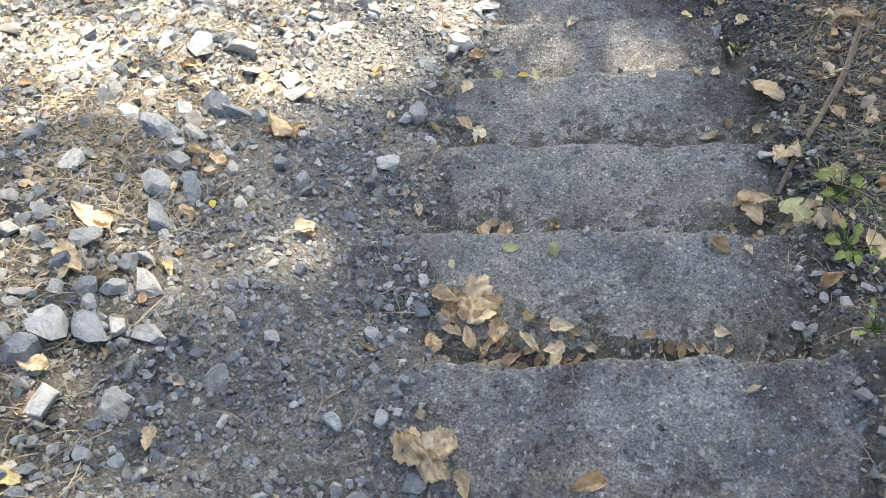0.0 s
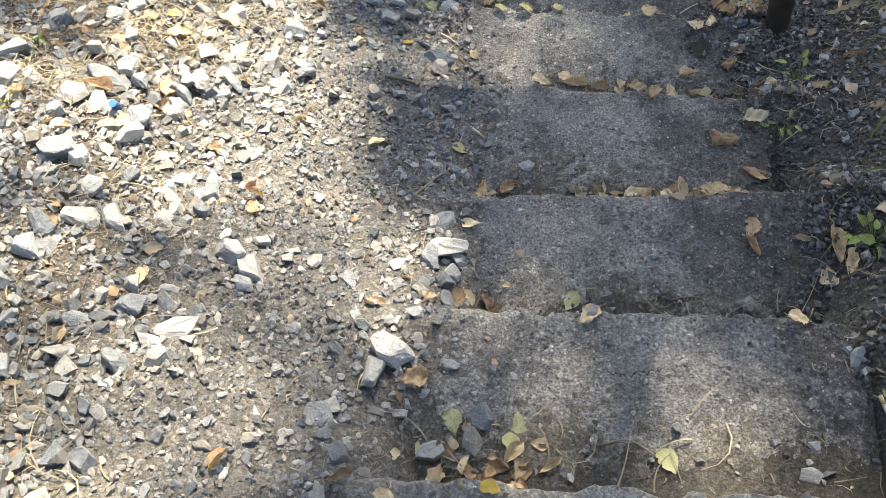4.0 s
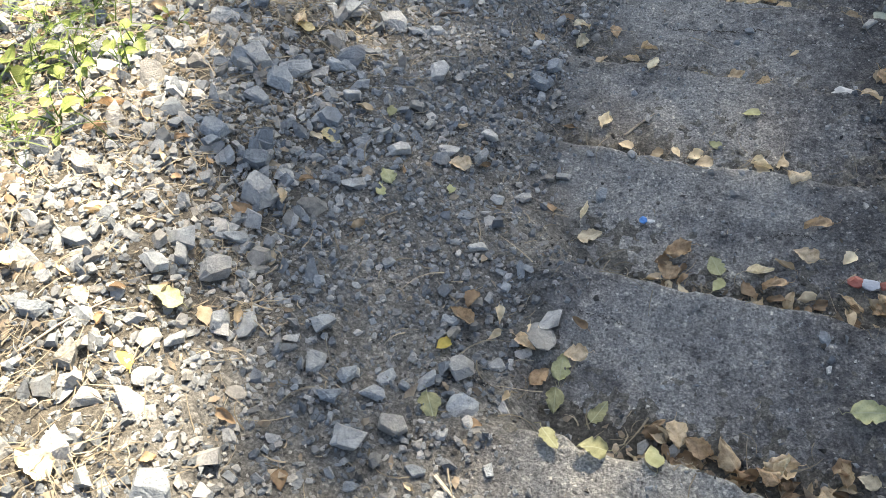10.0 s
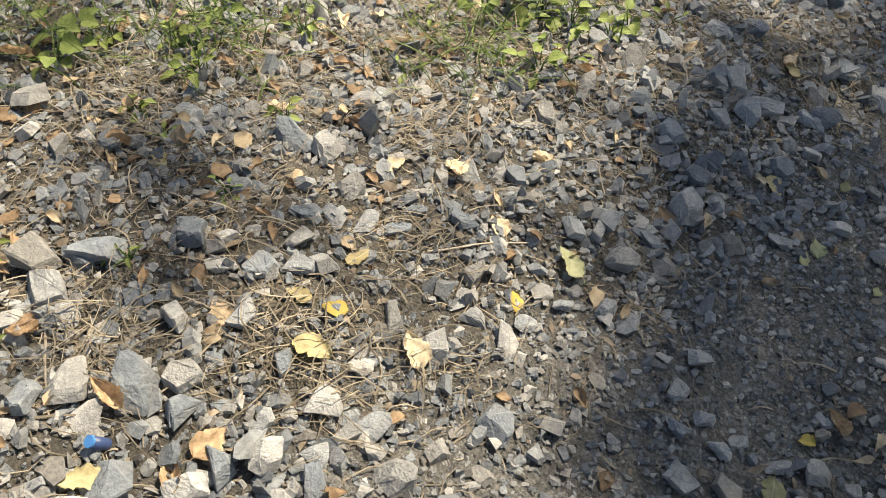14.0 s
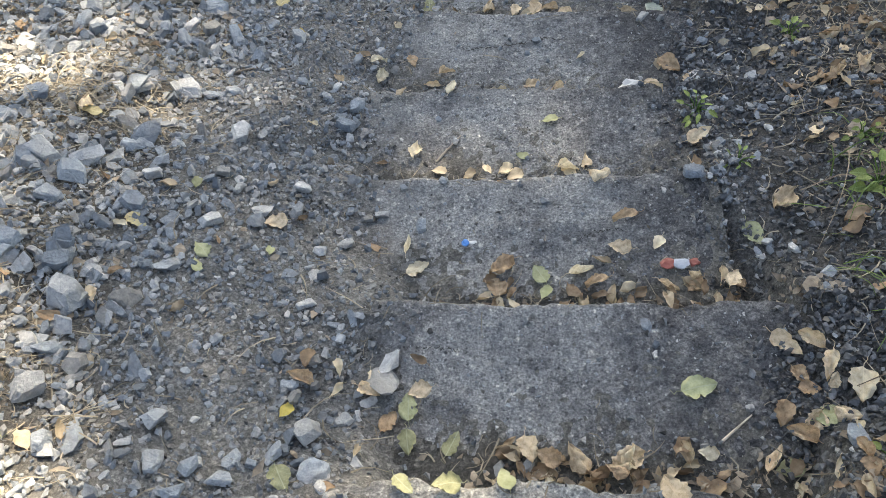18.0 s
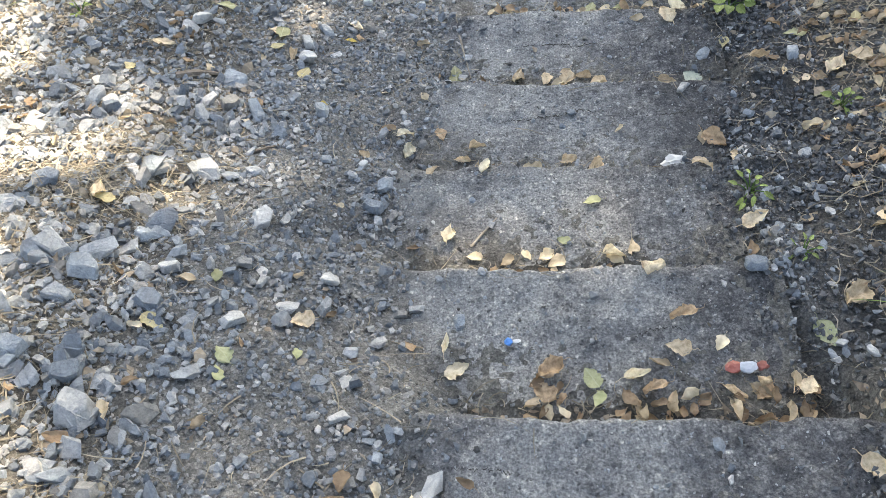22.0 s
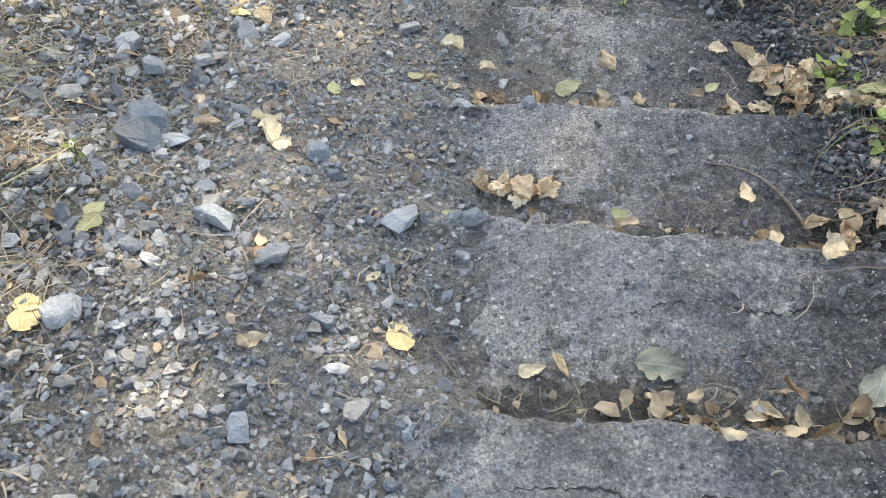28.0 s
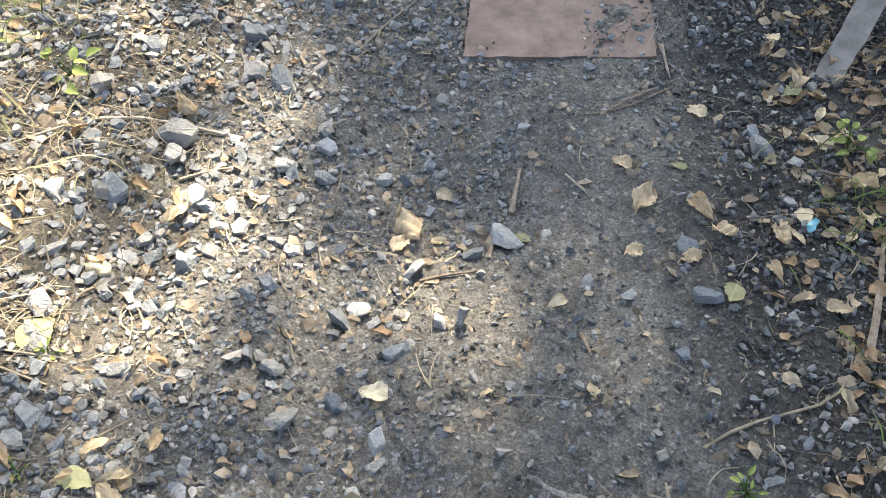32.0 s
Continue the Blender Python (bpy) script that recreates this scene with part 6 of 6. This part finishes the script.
def strawy(x, y):
    d = 0.95 * smooth(-0.2, -0.6, x) * (0.12 + 0.88 * smooth(-0.05, 0.4, grain(x, y, 2.6, 33))) + 0.75 * smooth(0.98, 1.15, x - grit_belt(y)) + 0.16 + 0.1 * smooth(4.2, 4.7, y) * (x < 0.1)
    return np.clip(d, 0, 1) * (1 - (0.985 - 0.6 * foot(x, y)) * on_steps(x, y)) * (1 - 0.8 * path_strip(x, y)) * (1 - 0.35 * smooth(5.6, 6.3, y)) + 0.2 * foot(x, y) * on_steps(x, y)


x, y = sown(88000, -1.7, 1.6, -0.5, 7.6, lambda x, y: np.clip(strawy(x, y) + 0.6 * smooth(-0.75, -1.1, x) * smooth(0.0, 0.3, grain(x, y, 3.5, 37)), 0, 1))
straw = new("straw", bulk_mesh("straw", *blades(x, y, 0.014 + 0.1 * rng.uniform(0, 1, len(x)) ** 2.2, rng.uniform(0.0007, 0.0019, len(x)), rng.uniform(0.0, 0.16, len(x)), 0.7), STRAW))
tagged(straw, "dry straw and dead grass lying over stones", "straw", kind="stuff")
x, y = sown(650, 1.05, 1.75, -0.5, 7.7, lambda x, y: 0.5 + 0.5 * smooth(-0.2, 0.4, grain(x, y, 2, 35)))
stalks = new("dry_stalks", bulk_mesh("dry_stalks", *blades(x, y, rng.uniform(0.1, 0.34, len(x)), rng.uniform(0.0008, 0.0018, len(x)), rng.uniform(0.05, 0.3, len(x)), 0.8), DEAD))
tagged(stalks, "long dry stalks tangled over the bank", "stalks", kind="stuff")

x, y = sown(4200, 0.75, 1.65, -0.5, 7.6, lambda x, y: (0.35 + 0.65 * smooth(-0.2, 0.4, grain(x, y, 2.5, 36))) * smooth(1.0 - 0.22 * (y > 6.2), 1.15 - 0.15 * (y > 6.2), x - grit_belt(y)))
tangle = new("twig_tangle", bulk_mesh("twig_tangle", *blades(x, y, rng.uniform(0.05, 0.3, len(x)), rng.uniform(0.0012, 0.0034, len(x)), rng.uniform(0.0, 0.14, len(x)), 0.6), BROWN))
tagged(tangle, "tangle of dark dead twigs over the leaf litter", "twigs", kind="stuff")
x, y = sown(700, -1.5, -0.55, 4.4, 7.6, lambda x, y: smooth(-0.55, -0.9, x) * (0.3 + 0.7 * smooth(-0.1, 0.4, grain(x, y, 2.5, 39))))
wilted = new("wilted_grass", bulk_mesh("wilted_grass", *blades(x, y, rng.uniform(0.08, 0.26, len(x)), rng.uniform(0.0012, 0.003, len(x)), rng.uniform(0.02, 0.2, len(x)), 0.5), WILTED))
tagged(wilted, "long wilted grey-green grass lying over the stones", "grass", kind="stuff")

# tufts of dead grass among the stones
gx_, gy_ = [], []
for tx, ty, many in ((-0.74, 0.53, 260), (-0.62, 0.4, 120), (-0.85, 0.7, 140), (-0.83, 1.95, 260), (-0.66, 2.15, 240), (-0.95, 2.65, 200), (-0.7, 2.42, 160), (-0.5, 2.3, 100), (-0.72, 3.55, 160), (-0.6, 3.7, 120),
                     (-1.05, 3.0, 220), (-1.2, 2.75, 220), (-1.3, 2.5, 260), (-1.4, 2.3, 260), (-1.25, 2.2, 200), (-1.15, 2.5, 160), (-1.2, 2.95, 200), (-0.95, 2.25, 140), (-0.55, 2.15, 120), (-0.95, 1.35, 180), (-0.8, 1.15, 160), (-0.75, 5.4, 160), (-0.85, 5.7, 200), (-0.7, 6.3, 160), (-0.85, 6.6, 220), (-0.6, 6.75, 120), (-0.6, 5.1, 110)):
    gx_.append(rng.normal(tx, 0.06, many // 2))
    gy_.append(rng.normal(ty, 0.05, many // 2))
x, y = np.concatenate(gx_), np.concatenate(gy_)
dead_grass = new("dead_grass", bulk_mesh("dead_grass", *blades(x, y, rng.uniform(0.04, 0.13, len(x)), rng.uniform(0.0007, 0.0016, len(x)), rng.uniform(0.05, 0.35, len(x)), 0.8), STRAW))
tagged(dead_grass, "matted tufts of dead yellow grass between the stones", "grass", kind="stuff")

GRASS = plain_material("grass blade green", (0.07, 0.13, 0.03), (0.18, 0.26, 0.07), 25, 0.6, island=True, sheer=0.25)
tufts = [(-1.2, 3.3), (-1.45, 2.5), (-1.6, 2.2), (-1.15, 5.05), (-1.2, 4.7), (1.16, 2.9), (1.2, 3.2), (1.02, 6.42), (1.15, 6.2), (1.15, 0.5), (1.25, 1.9), (-1.05, 6.4), (1.2, 5.6), (0.95, 6.8), (-1.3, 1.6), (-1.15, 2.9), (-1.1, 6.95)]
gx_, gy_ = [], []
for tx, ty in tufts:
    many = 110 if tx < 0 else 40
    gx_.append(rng.normal(tx, 0.09, many))
    gy_.append(rng.normal(ty, 0.1, many))
x, y = np.concatenate(gx_), np.concatenate(gy_)
grass = new("grass", bulk_mesh("grass", *blades(x, y, rng.uniform(0.05, 0.18, len(x)), rng.uniform(0.001, 0.0022, len(x)), rng.uniform(0.2, 0.7, len(x)), 0.5), GRASS))
tagged(grass, "sparse tufts of green and fading grass", "grass", kind="stuff")


# ---- weeds ----
def weed_leaf(width, seed, teeth):
    r = random.Random(seed)
    bm = bmesh.new()
    rows, last = 8, None
    for a in range(rows + 1):
        t = a / rows
        w = max(0.01, width * math.sin(math.pi * t ** 0.7) ** 0.8 * (1 + teeth * (a % 2)))
        z = 0.25 * t - 0.35 * t * t
        ring = [bm.verts.new((t, -w, z + 0.3 * w)), bm.verts.new((t, -w * 0.5, z + 0.08 * w)), bm.verts.new((t, 0, z)), bm.verts.new((t, w * 0.5, z + 0.08 * w)), bm.verts.new((t, w, z + 0.3 * w + 0.02 * r.random()))]
        if last:
            for k in range(4):
                bm.faces.new((last[k], last[k + 1], ring[k + 1], ring[k]))
        last = ring
    me = bpy.data.meshes.new("leaf")
    bm.to_mesh(me)
    bm.free()
    me.materials.append(WEED)
    me.polygons.foreach_set("use_smooth", [True] * len(me.polygons))
    return me


WEED = leaf_material("green weed leaf", (0.13, 0.19, 0.045), (0.28, 0.36, 0.1), (0.36, 0.44, 0.18))
WEED_LEAVES = [weed_leaf(0.3, 1, 0.15), weed_leaf(0.2, 2, 0.25), weed_leaf(0.42, 3, 0.2)]


def weed(x, y, spread, count, form, seed, label):
    """A low plant: short stems from one root with a leaf on each."""
    r = random.Random(seed)
    holder = new("weed")
    holder.location = (x, y, float(surface_z(x, y)))
    count = int(count * 1.7)
    spread *= 0.8
    for k in range(count):
        a = 2 * math.pi * k / count + r.uniform(-0.4, 0.4)
        out = spread * r.uniform(0.15, 0.6)
        up = spread * r.uniform(0.15, 0.6)
        tip = Vector((math.cos(a) * out, math.sin(a) * out, up))
        bm = tube(bmesh.new(), [(0, 0, -0.01), tip * 0.5 + Vector((0, 0, up * 0.2)), tip], [0.002, 0.0016, 0.0012], 5)
        part("stem", bm, GREEN, holder)
        ob = new("leaf", WEED_LEAVES[form])
        ob.parent = holder
        s = spread * r.uniform(0.26, 0.45)
        ob.matrix_local = Matrix.Translation(tip) @ pose(0, 0, 0, r.gauss(0, 15), r.uniform(-15, 25), math.degrees(a) + r.gauss(0, 25)) @ Matrix.Diagonal((s, s, s, 1))
    tagged(holder, label, "weed", "weeds")


LOW = "low green weed growing at the edge of the steps"
LUSH = "leafy green weed growing in gravel on the slope"
for k, (x, y, spread, count, form) in enumerate([
        (1.049, 0.553, 0.1, 8, 0), (0.987, 0.342, 0.09, 7, 0), (0.961, 0.116, 0.07, 5, 1), (1.19, 1.846, 0.12, 9, 0), (0.978, 2.234, 0.1, 5, 1), (0.909, 2.03, 0.07, 4, 1), (0.965, 2.569, 0.07, 3, 0),
        (0.856, 3.523, 0.09, 6, 1), (1.164, 3.193, 0.11, 9, 0), (1.191, 3.365, 0.08, 6, 0), (1, 4.365, 0.13, 7, 2), (1.176, 3.85, 0.08, 6, 0), (0.89, 3.283, 0.06, 5, 1), (1.1, 5.506, 0.11, 8, 0),
        (1.2, 5.959, 0.13, 9, 2), (1.069, 5.791, 0.1, 7, 2), (0.616, 6.157, 0.06, 6, 1), (0.991, 6.381, 0.1, 7, 2), (0.927, 6.996, 0.1, 7, 0), (0.965, 1.281, 0.07, 5, 1), (1.014, 1.654, 0.1, 7, 0)]):
    weed(x, y, spread, count, form, k, LOW)
for k, (x, y, spread, count, form) in enumerate([
        (-1.09, 3.269, 0.2, 12, 2), (-1.025, 3.088, 0.18, 12, 0), (-1.178, 3.174, 0.18, 11, 2), (-1.61, 2.134, 0.2, 12, 2), (-1.455, 2.411, 0.18, 12, 0), (-1.441, 2.547, 0.17, 12, 0), (-1.404, 2.278, 0.16, 10, 2),
        (-1.163, 2.861, 0.13, 9, 1), (-1.068, 3.101, 0.14, 9, 1), (-1.031, 3.303, 0.12, 8, 1), (-1.1, 2.315, 0.11, 7, 0), (-1.023, 4.492, 0.15, 10, 0), (-0.937, 4.857, 0.14, 10, 1), (-0.706, 5.363, 0.1, 7, 0), (-0.79, 6.259, 0.12, 8, 0),
        (-0.892, 6.851, 0.16, 11, 0), (-0.594, 6.116, 0.07, 4, 1), (-1.274, 1.481, 0.15, 10, 0), (-0.978, 1.933, 0.1, 7, 1), (-0.769, 4.962, 0.09, 7, 1)]):
    for q in range(3):
        a = 2.1 * q + k
        weed(x + 0.12 * math.cos(a), y + 0.13 * math.sin(a), spread * (0.5 + 0.1 * q), max(4, count // 2), form, 100 + 3 * k + q, LUSH)


# ---- twigs ----
TWIG_LOOK = {"twig": (TWIG, "thin grey-brown twig lying on the ground"), "pale": (PALE_TWIG, "short pale stripped stick lying on the ground"),
             "branch": (TWIG, "thick dry brown branch lying on leaf litter"), "straw": (STRAW, "long dry yellow grass stalk lying on the ground")}
twig_rand = random.Random(4)


def lay_twig(look_, radius, points):
    q = curve_through(points, 8)
    pts = []
    for k, (x, y) in enumerate(q):
        pts.append((x, y, float(surface_z(x, y)) + radius * 0.7 + 0.004 * math.sin(math.pi * k / 7)))
    mat, label = TWIG_LOOK[look_]
    ob = part(look_ if look_ in ("twig", "branch") else ("stick" if look_ == "pale" else "grass_stalk"), tube(bmesh.new(), pts, [radius * (1 - 0.5 * k / 7) for k in range(8)], 6, 0.15, twig_rand), mat)
    tagged(ob, label, "twig", "twigs")


lay_twig("branch", 0.0111, [(1.299, 1.295), (1.112, 0.887), (0.952, 0.677), (0.917, 0.565)])
lay_twig("straw", 0.0021, [(-0.085, 0.399), (0.002, 0.241), (0.063, 0.079)])
lay_twig("twig", 0.0030, [(-0.133, 0.944), (-0.076, 0.968), (0.007, 0.984)])
lay_twig("pale", 0.0040, [(-0.031, 1.023), (0.01, 0.995)])
lay_twig("straw", 0.0023, [(0.469, 1.178), (0.517, 1.197), (0.559, 1.171)])
lay_twig("twig", 0.0034, [(0.046, 1.735), (0.077, 1.801), (0.115, 1.863)])
lay_twig("pale", 0.0048, [(0.152, 2.013), (0.185, 1.987)])
lay_twig("twig", 0.0038, [(0.917, 2.351), (1.037, 2.416)])
lay_twig("pale", 0.0045, [(0.012, 2.438), (0.072, 2.397)])
lay_twig("twig", 0.0027, [(0.076, 2.349), (0.158, 2.278)])
lay_twig("twig", 0.0064, [(-0.098, 2.17), (-0.002, 2.143)])
lay_twig("pale", 0.0038, [(0.193, 3.436), (0.257, 3.511)])
lay_twig("pale", 0.0027, [(-0.893, 1.899), (-0.736, 1.84)])
lay_twig("pale", 0.0027, [(-0.693, 2.439), (-0.604, 2.614)])
lay_twig("twig", 0.0033, [(-1.406, 2.089), (-1.338, 2.141), (-1.398, 2.22)])
lay_twig("pale", 0.0027, [(0.727, 2.62), (0.789, 2.67)])
lay_twig("twig", 0.0031, [(1.075, 3.675), (1.103, 3.481)])
lay_twig("twig", 0.0031, [(0.909, 3.822), (1.016, 3.928)])
lay_twig("pale", 0.0039, [(0.151, 4.377), (0.166, 4.293), (0.187, 4.184)])
lay_twig("twig", 0.0055, [(0.984, 4.121), (1.085, 4.18)])
lay_twig("twig", 0.0051, [(-0.381, 3.737), (-0.321, 3.778)])
lay_twig("branch", 0.0107, [(-0.649, 4.042), (-0.536, 4.092)])
lay_twig("pale", 0.0035, [(-0.073, 4.704), (-0.026, 4.73)])
lay_twig("twig", 0.0042, [(0.901, 5.298), (0.853, 5.412), (0.802, 5.472), (0.714, 5.489)])
lay_twig("straw", 0.0045, [(-0.723, 6.229), (-0.642, 6.204), (-0.539, 6.184)])
lay_twig("twig", 0.0061, [(0.194, 6.735), (0.203, 6.857)])
lay_twig("twig", 0.0053, [(0.159, 6.599), (0.168, 6.691)])
lay_twig("twig", 0.0047, [(0.347, 6.434), (0.368, 6.385)])
lay_twig("pale", 0.0055, [(-0.411, 6.836), (-0.511, 6.846), (-0.612, 6.818), (-0.76, 6.751), (-0.832, 6.663)])
lay_twig("straw", 0.0034, [(0.556, 6.227), (0.621, 6.286), (0.705, 6.305), (0.786, 6.333), (0.831, 6.386), (0.841, 6.459)])
lay_twig("twig", 0.0042, [(-0.496, 6.687), (-0.442, 6.723), (-0.383, 6.746)])
lay_twig("twig", 0.0038, [(0.027, 6.522), (0.091, 6.546), (0.151, 6.568)])
lay_twig("twig", 0.003, [(0.547, 7.17), (0.437, 7.07), (0.333, 7.034)])
lay_twig("pale", 0.0028, [(0.302, 6.853), (0.36, 6.794)])

lay_twig("branch", 0.0088, [(0.858, 6.432), (0.906, 6.587), (0.941, 6.723)])
lay_twig("twig", 0.0048, [(0.521, 7.313), (0.54, 7.198)])
lay_twig("twig", 0.0034, [(0.372, 7.041), (0.562, 7.203)])
lay_twig("straw", 0.0037, [(-0.23, 7.18), (-0.172, 7.327), (-0.115, 7.436)])
lay_twig("straw", 0.0036, [(-0.554, 6.239), (-0.646, 6.232)])


# ---- posts ----
POST_WOOD = plain_material("dark weathered post wood", (0.022, 0.016, 0.012), (0.06, 0.042, 0.03), 30, 0.85, bump=0.6)
RUST = plain_material("dark rusty steel", (0.045, 0.032, 0.026), (0.11, 0.075, 0.058), 35, 0.75, 0.2)
r = random.Random(2)
pts = [(0.978 - 0.06 * h, 2.425 + 0.575 * h, -1.3 + h) for h in np.linspace(0, 0.95, 14)]
post = part("wooden_post", tube(bmesh.new(), pts, [0.03 + 0.012 * min(1, k / 6) for k in range(14)], 12, 0.05, r), POST_WOOD, smooth_faces=True)
tagged(post, "dark brown wooden post leaning beside the steps", "post")
steel_post = new("steel_post")
steel_post.location = (1.106, 6.13, -2.8)
for wide, name in ((True, "wide_flange"), (False, "narrow_flange")):
    bm = bmesh.new()
    rows = []
    for h in np.linspace(0, 0.9, 9):
        c_ = Vector((-0.325 * h, 0.65 * h, h))
        w = 0.075 if wide else 0.045
        o = Vector((0, 0, 0)) if wide else Vector((-0.03, 0.005, 0))
        u = Vector((1, 0.15, 0)).normalized() if wide else Vector((0.2, -1, 0.4)).normalized()
        t = Vector((0, 0.006, 0.003)) if wide else Vector((0.006, 0, 0))
        a0 = c_ + o - u * (w / 2 if wide else 0)
        b0 = c_ + o + u * (w / 2 if wide else w)
        rows.append([bm.verts.new(p) for p in (a0 - t, b0 - t, b0 + t, a0 + t)])
    for p, q in zip(rows, rows[1:]):
        for k in range(4):
            bm.faces.new((p[k], p[(k + 1) % 4], q[(k + 1) % 4], q[k]))
    bm.faces.new(rows[0][::-1])
    bm.faces.new(rows[-1])
    bmesh.ops.recalc_face_normals(bm, faces=bm.faces[:])
    part(name, bm, RUST, steel_post)
tagged(steel_post, "dark rusty steel angle post leaning over leaf litter", "post")


# ---- plate and board at the foot ----
def slab(name, corners, thick, mat, seed, bits=14):
    """A flat piece with slightly uneven edges."""
    r = random.Random(seed)
    c_ = [Vector(p) for p in corners]
    bm = bmesh.new()
    ring = []
    for k in range(4):
        for q in range(bits):
            t = q / bits
            ring.append(c_[k].lerp(c_[(k + 1) % 4], t) + Vector((r.uniform(-1, 1), r.uniform(-1, 1), 0)) * 0.003)
    top = bm.faces.new([bm.verts.new(p) for p in ring])
    out = bmesh.ops.extrude_face_region(bm, geom=[top])
    bmesh.ops.translate(bm, verts=[v for v in out["geom"] if isinstance(v, bmesh.types.BMVert)], vec=(0, 0, -thick))
    bmesh.ops.recalc_face_normals(bm, faces=bm.faces[:])
    return part(name, bm, mat)


RED = plain_material("dusty red brown sheet", (0.14, 0.1, 0.085), (0.27, 0.2, 0.175), 14, 0.9)
BOARD = plain_material("weathered grey board wood", (0.14, 0.135, 0.13), (0.26, 0.25, 0.24), 18, 0.9)
plate_at = ((0.033, 7.21), (0.507, 7.262), (0.48, 7.72), (0.02, 7.68))
plate = slab("plate", [(x, y, float(slope_z(x, y)) + h) for (x, y), h in zip(plate_at, (0.01, 0.01, 0.014, 0.014))], 0.02, RED, 3)
tagged(plate, "flat dusty reddish-brown plate lying in the soil", "plate")
b0, b1 = float(slope_z(0.91, 7.23)), float(slope_z(1.06, 7.55))
board = slab("board", [(0.882, 7.235, b0 + 0.012), (0.935, 7.205, b0 + 0.012), (1.09, 7.5, b1 + 0.1), (1.03, 7.54, b1 + 0.1)], 0.018, BOARD, 5)
tagged(board, "weathered grey board tilted in the leaf litter", "board")


# ---- litter ----
WHITE = plain_material("dirty white paper", (0.6, 0.6, 0.58), (0.85, 0.85, 0.83), 40, 0.7)
BLUE = plain_material("bright blue plastic", (0.04, 0.22, 0.6), (0.1, 0.34, 0.78), 30, 0.4)
TEAL = plain_material("light blue plastic scrap", (0.1, 0.4, 0.5), (0.3, 0.62, 0.68), 30, 0.4)
REDFOIL = plain_material("red printed foil", (0.34, 0.08, 0.06), (0.5, 0.16, 0.12), 50, 0.4)
PALEFOIL = plain_material("bluish white printed foil", (0.4, 0.44, 0.5), (0.6, 0.64, 0.7), 50, 0.4)


def crumpled(rx, ry, rz, seed, amount=0.35):
    r = random.Random(seed)
    bm = bmesh.new()
    bmesh.ops.create_icosphere(bm, subdivisions=2, radius=1)
    for v in bm.verts:
        k = 1 + r.uniform(-amount, amount)
        v.co = Vector((v.co.x * rx * k, v.co.y * ry * k, max(v.co.z * rz * k, -rz * 0.7)))
    return bm


def scrap(name, x, y, turn, pieces, label):
    """pieces: part name, offset along, half sizes, material."""
    holder = new(name)
    holder.matrix_world = Matrix.Translation((x, y, float(surface_z(x, y)) + 0.002)) @ pose(0, 0, 0, 0, 0, turn)
    for k, (piece, along, size, mat) in enumerate(pieces):
        ob = part(piece, crumpled(*size, k + 3, 0.22), mat, holder)
        ob.location = (along, 0, size[2] * 0.65)
    tagged(holder, label, "litter")


scrap("plastic_scrap", 0.275, 3.123, 5, [("blue_end", 0, (0.008, 0.009, 0.004), BLUE), ("white_end", 0.016, (0.009, 0.005, 0.003), WHITE)], "small bright blue and white plastic scrap on a concrete step")
scrap("sweet_wrapper", 0.738, 3.038, 2, [("red_end", -0.026, (0.016, 0.013, 0.004), REDFOIL), ("white_middle", 0.0, (0.018, 0.013, 0.005), PALEFOIL), ("twisted_end", 0.028, (0.012, 0.01, 0.004), REDFOIL)], "crumpled red and white sweet wrapper among leaves on a step")
scrap("plastic_scrap", 0.81, 6.752, 60, [("blue_film", 0, (0.016, 0.01, 0.008), TEAL), ("torn_corner", 0.014, (0.01, 0.008, 0.006), TEAL)], "crumpled light blue plastic scrap in leaf litter")
tissue = part("tissue", crumpled(0.03, 0.02, 0.011, 9, 0.45), WHITE)
tissue.location = (0.73, 3.72, float(surface_z(0.73, 3.72)) + 0.007)
tagged(tissue, "crumpled white paper tissue at the foot of a step", "tissue")


def butt(x, y, turn, label):
    holder = new("cigarette_butt")
    holder.matrix_world = Matrix.Translation((x, y, float(surface_z(x, y)) + 0.0045)) @ pose(0, 0, 0, 4, 6, turn)
    part("paper", tube(bmesh.new(), [(-0.014, 0, 0), (0, 0, 0), (0.012, 0, 0.001)], [0.004] * 3, 9), WHITE, holder, smooth_faces=True)
    part("filter", tube(bmesh.new(), [(0.012, 0, 0.001), (0.028, 0, 0.002)], [0.0041] * 2, 9), plain_material("cigarette filter paper", (0.45, 0.3, 0.16), (0.6, 0.44, 0.26), 60), holder, smooth_faces=True)
    tagged(holder, label, "cigarette butt")


cap = new("plastic_tube")
cap.matrix_world = Matrix.Translation((-0.665, 1.871, float(surface_z(-0.665, 1.871)) + 0.02)) @ pose(0, 0, 0, 12, -8, 30)
part("body", tube(bmesh.new(), [(0, 0, -0.02), (0, 0, -0.018), (0, 0, 0.012)], [0.006, 0.009, 0.0085], 14), plain_material("dark blue plastic", (0.03, 0.06, 0.16), (0.06, 0.1, 0.24), 30, 0.35), cap, smooth_faces=True)
part("rim", tube(bmesh.new(), [(0, 0, 0.0125), (0, 0, 0.0165)], [0.0092, 0.009], 14), BLUE, cap, "brighter blue rim")
tagged(cap, "small dark blue plastic tube standing between sunlit stones", "litter")
butt(0.95, 1.278, 110, "crushed white cigarette butt on dark soil beside a step")
butt(1.045, 4.604, 70, "white cigarette butt in leaf litter on the bank")
butt(-0.505, 2.051, 80, "white cigarette butt between sunlit stones")
